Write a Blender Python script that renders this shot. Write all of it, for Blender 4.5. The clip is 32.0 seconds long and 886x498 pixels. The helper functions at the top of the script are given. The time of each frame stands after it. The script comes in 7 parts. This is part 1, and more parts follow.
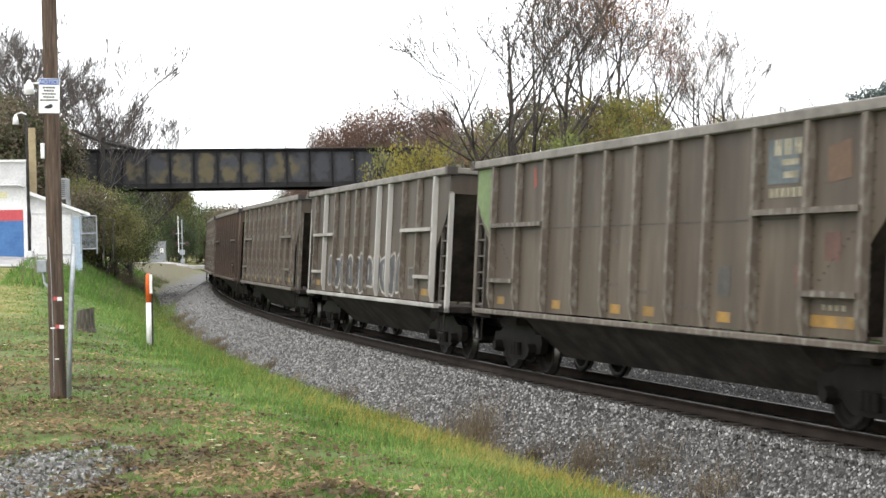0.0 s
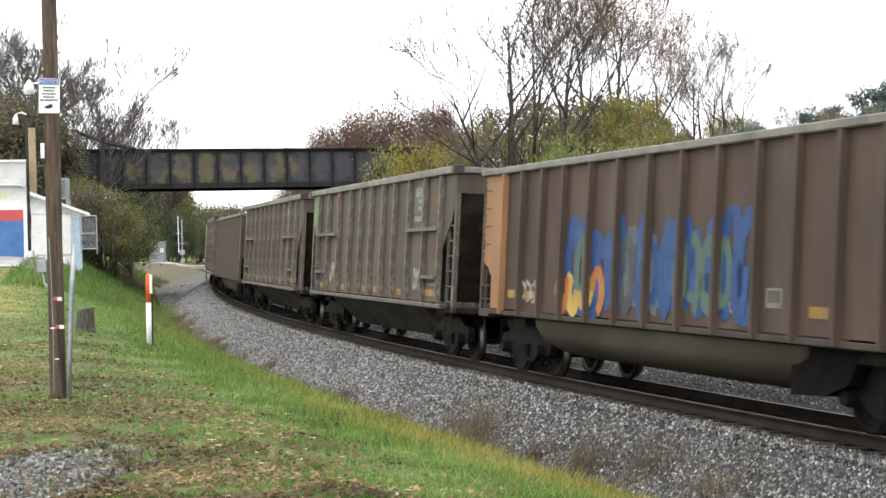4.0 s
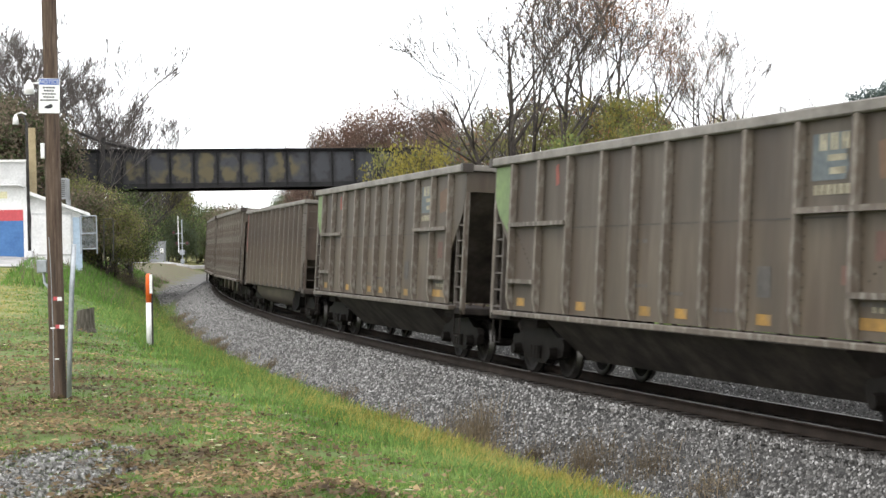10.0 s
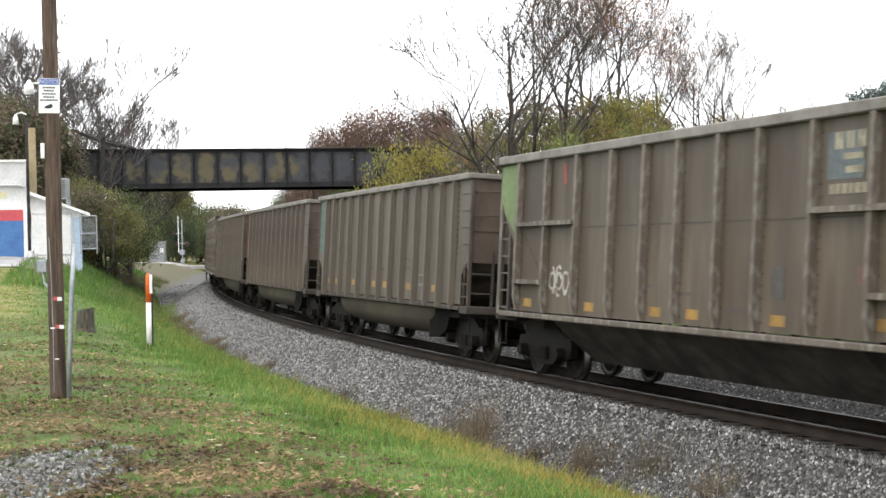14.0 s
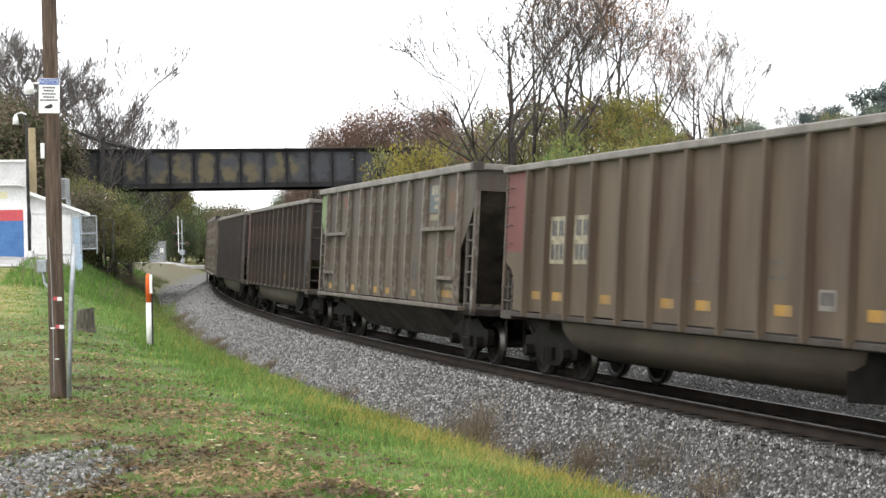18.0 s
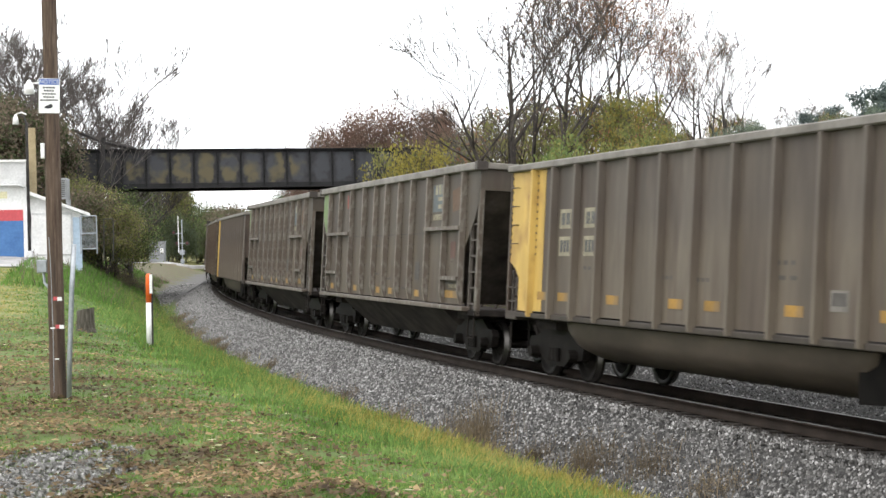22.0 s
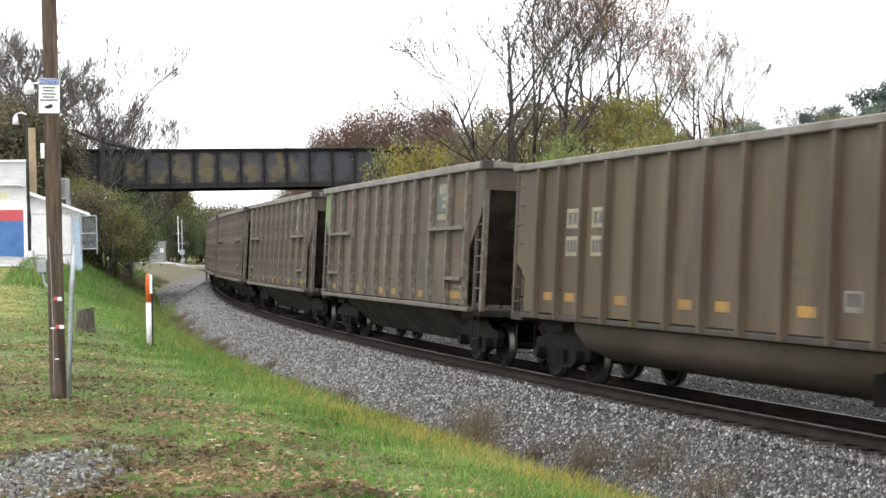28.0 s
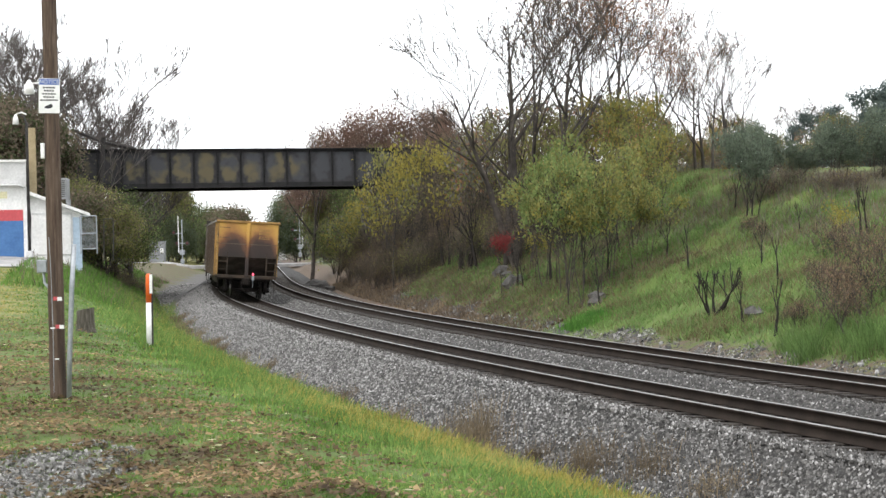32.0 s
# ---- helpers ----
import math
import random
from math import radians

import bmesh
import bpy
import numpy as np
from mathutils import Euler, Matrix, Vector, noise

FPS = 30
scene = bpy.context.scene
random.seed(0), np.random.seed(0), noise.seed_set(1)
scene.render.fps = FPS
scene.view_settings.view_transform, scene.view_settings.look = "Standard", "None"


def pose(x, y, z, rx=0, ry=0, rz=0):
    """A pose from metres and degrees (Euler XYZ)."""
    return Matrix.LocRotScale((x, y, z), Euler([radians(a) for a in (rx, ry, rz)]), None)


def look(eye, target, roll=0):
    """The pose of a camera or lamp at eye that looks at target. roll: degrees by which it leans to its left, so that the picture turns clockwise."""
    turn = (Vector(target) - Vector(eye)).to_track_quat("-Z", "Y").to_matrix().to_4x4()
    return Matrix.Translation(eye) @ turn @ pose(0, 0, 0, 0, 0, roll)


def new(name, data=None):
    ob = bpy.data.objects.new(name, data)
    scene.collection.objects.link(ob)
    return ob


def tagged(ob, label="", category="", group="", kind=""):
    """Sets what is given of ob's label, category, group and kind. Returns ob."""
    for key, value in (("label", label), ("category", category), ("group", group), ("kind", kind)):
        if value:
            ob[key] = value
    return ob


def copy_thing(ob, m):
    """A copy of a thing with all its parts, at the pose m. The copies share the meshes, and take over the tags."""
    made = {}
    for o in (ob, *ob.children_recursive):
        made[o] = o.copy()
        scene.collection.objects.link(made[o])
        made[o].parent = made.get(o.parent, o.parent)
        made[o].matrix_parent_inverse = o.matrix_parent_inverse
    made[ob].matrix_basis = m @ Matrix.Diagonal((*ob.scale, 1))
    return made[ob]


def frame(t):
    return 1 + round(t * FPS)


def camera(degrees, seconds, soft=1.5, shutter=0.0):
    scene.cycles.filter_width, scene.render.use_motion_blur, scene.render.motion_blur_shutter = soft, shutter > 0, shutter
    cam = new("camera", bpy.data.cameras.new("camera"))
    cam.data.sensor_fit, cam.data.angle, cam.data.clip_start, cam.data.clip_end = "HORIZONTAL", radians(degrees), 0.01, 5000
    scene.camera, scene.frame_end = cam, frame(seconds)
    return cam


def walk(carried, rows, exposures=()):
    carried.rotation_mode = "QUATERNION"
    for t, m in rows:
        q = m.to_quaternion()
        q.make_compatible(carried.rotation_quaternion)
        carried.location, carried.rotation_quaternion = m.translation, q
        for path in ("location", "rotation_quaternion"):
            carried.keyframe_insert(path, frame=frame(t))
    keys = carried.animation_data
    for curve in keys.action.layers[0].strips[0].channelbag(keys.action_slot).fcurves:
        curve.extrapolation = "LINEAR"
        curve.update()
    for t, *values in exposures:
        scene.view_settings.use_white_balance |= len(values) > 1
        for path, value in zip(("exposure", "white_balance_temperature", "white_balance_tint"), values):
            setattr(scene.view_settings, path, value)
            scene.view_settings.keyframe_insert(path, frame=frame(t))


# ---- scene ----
# camera: stands still beside the line
EYE = 2.652
CAM = Matrix.Translation((0, 0, EYE)) @ pose(0, 0, 0, 90 - 0.2123) @ pose(0, 0, 0, 0, 0, -1.3219)
cam = camera(30.51, 32.0, soft=1.5, shutter=0.15)
walk(cam, [(0.0, CAM), (32.0, CAM)], exposures=[(0.0, 0.66), (27.5, 0.66), (29.0, 0.78), (30.5, 0.78), (32.0, 0.50)])

# world: bright overcast sky
world = bpy.data.worlds.new("overcast")
scene.world = world
world.use_nodes = True
wn, wl = world.node_tree.nodes, world.node_tree.links
sky = wn.new("ShaderNodeTexSky")
sky.sky_type, sky.sun_disc = "NISHITA", False
sky.sun_elevation, sky.sun_rotation = radians(42), radians(215)
sky.air_density, sky.dust_density = 1.0, 4.0
cloud = wn.new("ShaderNodeTexNoise")
cloud.inputs["Scale"].default_value, cloud.inputs["Detail"].default_value = 2.2, 5
ramp = wn.new("ShaderNodeValToRGB")
ramp.color_ramp.elements[0].position, ramp.color_ramp.elements[1].position = 0.3, 0.72
ramp.color_ramp.elements[0].color, ramp.color_ramp.elements[1].color = (14.5, 14.9, 15.4, 1), (17.5, 17.6, 17.8, 1)
wmix = wn.new("ShaderNodeMixRGB")
wmix.inputs[0].default_value = 0.88
wl.new(cloud.outputs[0], ramp.inputs[0])
wl.new(sky.outputs[0], wmix.inputs[1])
wl.new(ramp.outputs[0], wmix.inputs[2])
wl.new(wmix.outputs[0], wn["Background"].inputs[0])
wn["Background"].inputs[1].default_value = 0.10
sun = new("sun", bpy.data.lights.new("sun", "SUN"))
sun.data.energy, sun.data.angle, sun.data.color = 0.9, radians(25), (1.0, 0.97, 0.93)
sun.matrix_world = look((0, 0, 60), (18, 34, 0))

# ---------------------------------------------------------------- materials
MATS = {}


def material(name, colors, rough=0.85, metal=0.0, scale=3.0, fine=40.0, bump=0.2, stretch=(1, 1, 1), spread=0.0, island=False, dirt=None, spec=0.3, attr=None, wash=None):
    """Noise between two or three colours, fine grain, bump; spread: tone by object (or by island)."""
    if name in MATS:
        return MATS[name]
    m = bpy.data.materials.new(name)
    m.use_nodes = True
    n, l = m.node_tree.nodes, m.node_tree.links
    b = n["Principled BSDF"]
    b.inputs["Roughness"].default_value, b.inputs["Metallic"].default_value = rough, metal
    b.inputs["Specular IOR Level"].default_value = spec
    co = n.new("ShaderNodeTexCoord")
    mp = n.new("ShaderNodeMapping")
    mp.inputs["Scale"].default_value = stretch
    l.new(co.outputs["Object"], mp.inputs[0])
    a = n.new("ShaderNodeTexNoise")
    a.inputs["Scale"].default_value, a.inputs["Detail"].default_value = scale, 6
    f = n.new("ShaderNodeTexNoise")
    f.inputs["Scale"].default_value, f.inputs["Detail"].default_value = fine, 4
    l.new(mp.outputs[0], a.inputs[0])
    l.new(mp.outputs[0], f.inputs[0])
    r = n.new("ShaderNodeValToRGB")
    r.color_ramp.elements[0].position, r.color_ramp.elements[1].position = 0.32, 0.68
    r.color_ramp.elements[0].color, r.color_ramp.elements[1].color = (*colors[0], 1), (*colors[-1], 1)
    if len(colors) > 2:
        e = r.color_ramp.elements.new(0.5)
        e.color = (*colors[1], 1)
    l.new(a.outputs[0], r.inputs[0])
    hv = n.new("ShaderNodeHueSaturation")
    g = n.new("ShaderNodeMapRange")
    g.inputs[3].default_value, g.inputs[4].default_value = 0.72, 1.28
    l.new(f.outputs[0], g.inputs[0])
    last = g.outputs[0]
    if spread:
        rnd = n.new("ShaderNodeNewGeometry").outputs["Random Per Island"] if island else n.new("ShaderNodeObjectInfo").outputs["Random"]
        s = n.new("ShaderNodeMapRange")
        s.inputs[3].default_value, s.inputs[4].default_value = 1 - spread, 1 + spread
        l.new(rnd, s.inputs[0])
        mu = n.new("ShaderNodeMath")
        mu.operation = "MULTIPLY"
        l.new(last, mu.inputs[0])
        l.new(s.outputs[0], mu.inputs[1])
        last = mu.outputs[0]
    l.new(last, hv.inputs["Value"])
    l.new(r.outputs[0], hv.inputs["Color"])
    col = hv.outputs[0]
    if dirt:
        d = n.new("ShaderNodeTexNoise")
        d.inputs["Scale"].default_value, d.inputs["Detail"].default_value = dirt[1], 8
        dm = n.new("ShaderNodeMapping")
        dm.inputs["Scale"].default_value = dirt[2] if len(dirt) > 2 else (1, 1, 1)
        l.new(co.outputs["Object"], dm.inputs[0])
        l.new(dm.outputs[0], d.inputs[0])
        dr = n.new("ShaderNodeValToRGB")
        dr.color_ramp.elements[0].position, dr.color_ramp.elements[1].position = 0.5, 0.72
        l.new(d.outputs[0], dr.inputs[0])
        mx = n.new("ShaderNodeMixRGB")
        mx.inputs[2].default_value = (*dirt[0], 1)
        l.new(dr.outputs[0], mx.inputs[0])
        l.new(col, mx.inputs[1])
        col = mx.outputs[0]
    for name_, c in (attr or ()):
        at = n.new("ShaderNodeAttribute")
        at.attribute_name = name_
        nz = n.new("ShaderNodeTexNoise")
        nz.inputs["Scale"].default_value, nz.inputs["Detail"].default_value = 2.5, 8
        l.new(co.outputs["Object"], nz.inputs[0])
        ad = n.new("ShaderNodeMath")
        ad.operation = "ADD"
        l.new(at.outputs["Fac"], ad.inputs[0])
        l.new(nz.outputs[0], ad.inputs[1])
        mr = n.new("ShaderNodeMapRange")
        mr.inputs[1].default_value, mr.inputs[2].default_value = 0.82, 1.12
        l.new(ad.outputs[0], mr.inputs[0])
        cr = n.new("ShaderNodeValToRGB")
        cr.color_ramp.elements[0].color, cr.color_ramp.elements[1].color = (*[v * 0.55 for v in c], 1), (*[min(1, v * 1.4) for v in c], 1)
        l.new(f.outputs[0], cr.inputs[0])
        mx = n.new("ShaderNodeMixRGB")
        l.new(mr.outputs[0], mx.inputs[0])
        l.new(col, mx.inputs[1])
        l.new(cr.outputs[0], mx.inputs[2])
        col = mx.outputs[0]
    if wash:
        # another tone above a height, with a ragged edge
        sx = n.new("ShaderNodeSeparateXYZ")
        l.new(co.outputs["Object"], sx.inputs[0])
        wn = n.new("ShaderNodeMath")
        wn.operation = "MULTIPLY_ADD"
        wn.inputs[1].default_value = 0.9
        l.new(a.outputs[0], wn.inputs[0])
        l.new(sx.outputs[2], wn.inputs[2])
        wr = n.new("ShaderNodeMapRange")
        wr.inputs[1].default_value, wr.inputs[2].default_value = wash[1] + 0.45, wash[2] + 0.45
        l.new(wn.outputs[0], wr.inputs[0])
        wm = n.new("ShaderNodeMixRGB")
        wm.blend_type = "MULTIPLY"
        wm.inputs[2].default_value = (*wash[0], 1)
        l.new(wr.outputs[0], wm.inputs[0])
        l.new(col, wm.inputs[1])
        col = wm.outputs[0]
    l.new(col, b.inputs["Base Color"])
    if bump:
        bp = n.new("ShaderNodeBump")
        bp.inputs["Strength"].default_value, bp.inputs["Distance"].default_value = bump, 0.03
        l.new(f.outputs[0], bp.inputs["Height"])
        l.new(bp.outputs[0], b.inputs["Normal"])
    MATS[name] = m
    return m


def leaf_material(name, colors, spread=0.28):
    """Thin leaves: part of the light passes through them."""
    m = material(name, colors, rough=0.7, scale=0.7, fine=9.0, bump=0, spread=spread, island=True, spec=0.2)
    n, l = m.node_tree.nodes, m.node_tree.links
    b = n["Principled BSDF"]
    tr = n.new("ShaderNodeBsdfTranslucent")
    mx = n.new("ShaderNodeMixShader")
    mx.inputs[0].default_value = 0.45
    l.new(b.inputs["Base Color"].links[0].from_socket, tr.inputs[0])
    l.new(b.outputs[0], mx.inputs[1])
    l.new(tr.outputs[0], mx.inputs[2])
    l.new(mx.outputs[0], n["Material Output"].inputs[0])
    return m


M_GROUND = material("lawn soil", [(0.048, 0.078, 0.0145), (0.074, 0.115, 0.0215), (0.106, 0.15, 0.031)], scale=0.6, fine=22, bump=0.6,
                    attr=(("litter", (0.135, 0.088, 0.046)), ("dry", (0.22, 0.18, 0.065)), ("bare", (0.10, 0.072, 0.05)), ("gravel", (0.10, 0.096, 0.092))))
# The dark tone between the rails holds oil stains and painted-in shade.
M_BALLAST = material("ballast bed", [(0.013, 0.0125, 0.012), (0.03, 0.0285, 0.027), (0.062, 0.06, 0.058)], scale=24, fine=55, bump=0.3, attr=(("oil_shade", (0.026, 0.023, 0.021)),))
M_STONE = material("ballast stone", [(0.036, 0.0345, 0.0325), (0.07, 0.0675, 0.064), (0.125, 0.121, 0.116)], scale=22, fine=60, bump=0.2, spread=0.7, island=True)
M_STONEPALE = material("pale ballast stone", [(0.12, 0.117, 0.112), (0.2, 0.196, 0.19), (0.34, 0.334, 0.325)], scale=22, fine=60, bump=0.2, spread=0.55, island=True)
M_RAILSIDE = material("rusty rail", [(0.0175, 0.013, 0.0105), (0.03, 0.0228, 0.018)], rough=0.85, scale=2, fine=30, bump=0.15, spec=0.1)
M_RAILTOP = material("polished rail head", [(0.2, 0.194, 0.187), (0.3, 0.29, 0.28)], rough=0.4, metal=1.0, scale=2, fine=20, bump=0)
M_TIE = material("tarred tie", [(0.014, 0.012, 0.0105), (0.034, 0.0285, 0.0245), (0.062, 0.052, 0.042)], scale=4, fine=30, bump=0.6, stretch=(1, 8, 8), spread=0.3)
STREAK = (0.6, 0.6, 0.12)
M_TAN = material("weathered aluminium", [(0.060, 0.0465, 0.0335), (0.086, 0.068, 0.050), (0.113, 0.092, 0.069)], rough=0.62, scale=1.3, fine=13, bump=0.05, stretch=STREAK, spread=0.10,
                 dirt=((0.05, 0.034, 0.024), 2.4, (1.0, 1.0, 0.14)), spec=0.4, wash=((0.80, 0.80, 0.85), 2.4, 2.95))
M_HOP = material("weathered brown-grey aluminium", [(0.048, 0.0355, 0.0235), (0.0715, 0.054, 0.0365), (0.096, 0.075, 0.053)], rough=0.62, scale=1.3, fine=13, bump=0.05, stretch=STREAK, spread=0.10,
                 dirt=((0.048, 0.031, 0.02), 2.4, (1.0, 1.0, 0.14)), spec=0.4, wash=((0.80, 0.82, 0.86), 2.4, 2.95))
M_HOPRIB = material("scuffed aluminium rib", [(0.062, 0.048, 0.036), (0.084, 0.066, 0.051), (0.108, 0.088, 0.07)], rough=0.6, scale=1.3, fine=13, bump=0.05, stretch=STREAK, spread=0.10,
                    dirt=((0.21, 0.195, 0.17), 4.5, (1.5, 1.5, 0.8)), spec=0.4)
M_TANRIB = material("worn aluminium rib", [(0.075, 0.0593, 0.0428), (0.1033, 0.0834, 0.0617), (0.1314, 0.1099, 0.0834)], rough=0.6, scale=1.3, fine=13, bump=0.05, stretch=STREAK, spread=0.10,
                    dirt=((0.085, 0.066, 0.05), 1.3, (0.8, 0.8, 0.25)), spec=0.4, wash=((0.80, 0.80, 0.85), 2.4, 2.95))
M_ENDBROWN = material("sooty brown end sheet", [(0.046, 0.034, 0.026), (0.072, 0.053, 0.041), (0.105, 0.080, 0.063)], rough=0.65, scale=1.0, fine=7, bump=0.05, stretch=(1, 1, 0.4), spread=0.15)
M_SLOPE = material("dark slope sheet", [(0.05, 0.041, 0.038), (0.088, 0.073, 0.064), (0.14, 0.118, 0.101)], rough=0.75, scale=1.5, fine=9, bump=0.1, spec=0.06)
M_RIVET = material("dark rivet heads", [(0.03, 0.024, 0.02), (0.05, 0.04, 0.033)], rough=0.6, scale=5, fine=20, bump=0)
# Thin dark band along the bottom of the gondola sides.
M_SILL = material("dark side sill", [(0.03, 0.024, 0.019), (0.05, 0.041, 0.032)], rough=0.7, scale=2, fine=14, bump=0.05)
M_DARKLETTER = material("faded dark lettering", [(0.055, 0.05, 0.046), (0.085, 0.078, 0.07)], rough=0.7, scale=5, fine=14, bump=0)
M_GRAVEL = material("pale gravel", [(0.11, 0.106, 0.10), (0.2, 0.195, 0.188), (0.34, 0.335, 0.326)], scale=12, fine=30, bump=0.2, spread=0.5, island=True)
M_TANLIGHT = material("pale aluminium", [(0.059, 0.0475, 0.036), (0.081, 0.0665, 0.051), (0.104, 0.0865, 0.0675)], rough=0.6, scale=1.3, fine=13, bump=0.05, stretch=STREAK, spread=0.08,
                      dirt=((0.055, 0.041, 0.031), 2.2, (1.0, 1.0, 0.14)), spec=0.4)
M_BROWN = material("brown car paint", [(0.0478, 0.0287, 0.0204), (0.0669, 0.0421, 0.03), (0.0892, 0.0606, 0.0446)], rough=0.65, scale=1.3, fine=6, bump=0.05, stretch=STREAK, spread=0.1,
                   dirt=((0.0375, 0.02625, 0.021), 1.1, (0.8, 0.8, 0.25)))
M_DARKCAR = material("sooty car paint", [(0.014, 0.011, 0.01), (0.024, 0.019, 0.017), (0.04, 0.033, 0.028)], rough=0.65, scale=1.3, fine=6, bump=0.05, stretch=STREAK, spread=0.1)
M_WHITERIB = material("whitewashed steel", [(0.216, 0.2016, 0.18), (0.3024, 0.288, 0.2664), (0.396, 0.3816, 0.36)], rough=0.7, scale=1.5, fine=8, bump=0.05, stretch=STREAK)
M_CHORD = material("worn top chord", [(0.1077, 0.0969, 0.0835), (0.1508, 0.1374, 0.1212), (0.1885, 0.175, 0.1561)], rough=0.6, scale=2, fine=12, bump=0.05)
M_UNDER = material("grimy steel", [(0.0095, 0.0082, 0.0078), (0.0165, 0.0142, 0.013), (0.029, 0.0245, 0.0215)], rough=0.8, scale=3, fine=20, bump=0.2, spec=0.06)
M_TUB = material("dusty tub", [(0.038, 0.029, 0.0205), (0.055, 0.043, 0.031), (0.076, 0.06, 0.0445)], rough=0.65, scale=1.2, fine=7, bump=0.05, stretch=(0.4, 1, 1))
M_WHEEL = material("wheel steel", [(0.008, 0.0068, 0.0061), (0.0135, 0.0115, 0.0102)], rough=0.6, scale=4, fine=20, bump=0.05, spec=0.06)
M_TREAD = material("wheel tread", [(0.07, 0.066, 0.062), (0.12, 0.115, 0.11)], rough=0.4, metal=1.0, scale=4, fine=20, bump=0)
M_TEAL = material("teal panel", [(0.0525, 0.0892, 0.0735), (0.0682, 0.1129, 0.0945)], rough=0.6, scale=1.5, fine=8, bump=0.05, stretch=STREAK)
M_GREEN = material("green corner", [(0.0936, 0.1368, 0.054), (0.1224, 0.18, 0.0684)], rough=0.6, scale=1.5, fine=8, bump=0.05)
M_BLACK = material("plain black steel", [(0.0045, 0.004, 0.0038), (0.0085, 0.0078, 0.007)], rough=0.85, scale=3, fine=20, bump=0.1, spec=0.05)
M_RED = material("red panel", [(0.15, 0.036, 0.026), (0.205, 0.052, 0.037)], rough=0.6, scale=1.5, fine=8, bump=0.05, stretch=STREAK)
M_MAROON = material("maroon panel", [(0.09, 0.02625, 0.0225), (0.1275, 0.0375, 0.03375)], rough=0.6, scale=1.5, fine=8, bump=0.05, stretch=STREAK)
M_YELLOW = material("yellow panel", [(0.38, 0.245, 0.06), (0.47, 0.32, 0.09)], rough=0.6, scale=1.5, fine=8, bump=0.05, stretch=STREAK, dirt=((0.255, 0.1445, 0.0425), 1.3))
M_ORANGE = material("orange panel", [(0.2108, 0.1054, 0.0465), (0.2604, 0.1364, 0.062)], rough=0.6, scale=1.5, fine=8, bump=0.05, stretch=STREAK)
M_CONSP = material("yellow reflector", [(0.155, 0.086, 0.02), (0.26, 0.145, 0.028)], rough=0.5, scale=3, fine=12, bump=0, dirt=((0.154, 0.105, 0.056), 2.0), spread=0.2)
M_LETTER = material("faded white lettering", [(0.285, 0.2625, 0.2325), (0.4125, 0.39, 0.36)], rough=0.7, scale=5, fine=14, bump=0, dirt=((0.165, 0.135, 0.105), 4.0))
M_DECALBLUE = material("faded blue decal", [(0.065, 0.08, 0.09), (0.095, 0.108, 0.11)], rough=0.6, scale=3, fine=12, bump=0)
M_PALEPAINT = material("pale yellowish paint", [(0.2, 0.18, 0.125), (0.3, 0.275, 0.2)], rough=0.7, scale=5, fine=14, bump=0, dirt=((0.12, 0.1, 0.075), 4.0))
M_GRAFDARK = material("dark spray paint", [(0.03, 0.03, 0.035), (0.06, 0.06, 0.065)], rough=0.5, scale=5, fine=14, bump=0)
M_GRAFBLUE = material("blue spray paint", [(0.011, 0.033, 0.121), (0.0165, 0.0605, 0.176)], rough=0.5, scale=3, fine=14, bump=0)
M_GRAFORANGE = material("orange spray paint", [(0.27, 0.072, 0.018), (0.36, 0.15, 0.042)], rough=0.5, scale=5, fine=14, bump=0)
M_GIRDERDARK = material("plain black girder", [(0.0102, 0.0102, 0.011), (0.0238, 0.0229, 0.0238)], rough=0.8, scale=0.8, fine=8, bump=0.15)
M_POLE = material("weathered pole", [(0.052, 0.032, 0.0224), (0.096, 0.0656, 0.048), (0.152, 0.112, 0.084)], scale=5, fine=40, bump=0.5, stretch=(6, 6, 0.35), dirt=((0.024, 0.016, 0.012), 3.0, (5, 5, 0.3)))
M_GALV = material("galvanised conduit", [(0.25, 0.27, 0.29), (0.36, 0.38, 0.40)], rough=0.45, metal=0.6, scale=6, fine=30, bump=0.05)
M_WHITE = material("white paint", [(0.66, 0.66, 0.65), (0.8, 0.8, 0.79)], rough=0.6, scale=1.2, fine=8, bump=0, dirt=((0.66, 0.65, 0.63), 0.8))
M_BLUEWALL = material("blue painted wall", [(0.05, 0.13, 0.30), (0.07, 0.17, 0.37)], rough=0.6, scale=1.2, fine=8, bump=0.03)
M_REDBAND = material("red painted band", [(0.42, 0.07, 0.08), (0.52, 0.09, 0.10)], rough=0.6, scale=1.2, fine=8, bump=0.03)
M_PALEBLUE = material("pale blue siding", [(0.35, 0.45, 0.55), (0.42, 0.52, 0.62)], rough=0.6, scale=1.2, fine=8, bump=0.03)
M_ROOF = material("grey roofing", [(0.45, 0.45, 0.45), (0.6, 0.6, 0.6)], rough=0.7, scale=1.2, fine=10, bump=0.1)
M_DARKPOST = material("dark steel post", [(0.02, 0.018, 0.018), (0.04, 0.036, 0.034)], rough=0.6, scale=5, fine=20, bump=0.05)
M_GREYBOX = material("grey steel case", [(0.20, 0.21, 0.215), (0.26, 0.27, 0.275)], rough=0.5, scale=3, fine=20, bump=0.03)
M_ASPHALT = material("pale asphalt", [(0.22, 0.2145, 0.209), (0.297, 0.2915, 0.286), (0.363, 0.3575, 0.352)], scale=0.8, fine=20, bump=0.3)
M_ORANGECAP = material("orange plastic", [(0.60, 0.10, 0.02), (0.72, 0.14, 0.03)], rough=0.45, scale=4, fine=20, bump=0)
M_STUMP = material("grey stump wood", [(0.045, 0.038, 0.03), (0.085, 0.075, 0.06), (0.14, 0.125, 0.105)], scale=6, fine=40, bump=0.7, stretch=(5, 5, 0.5))
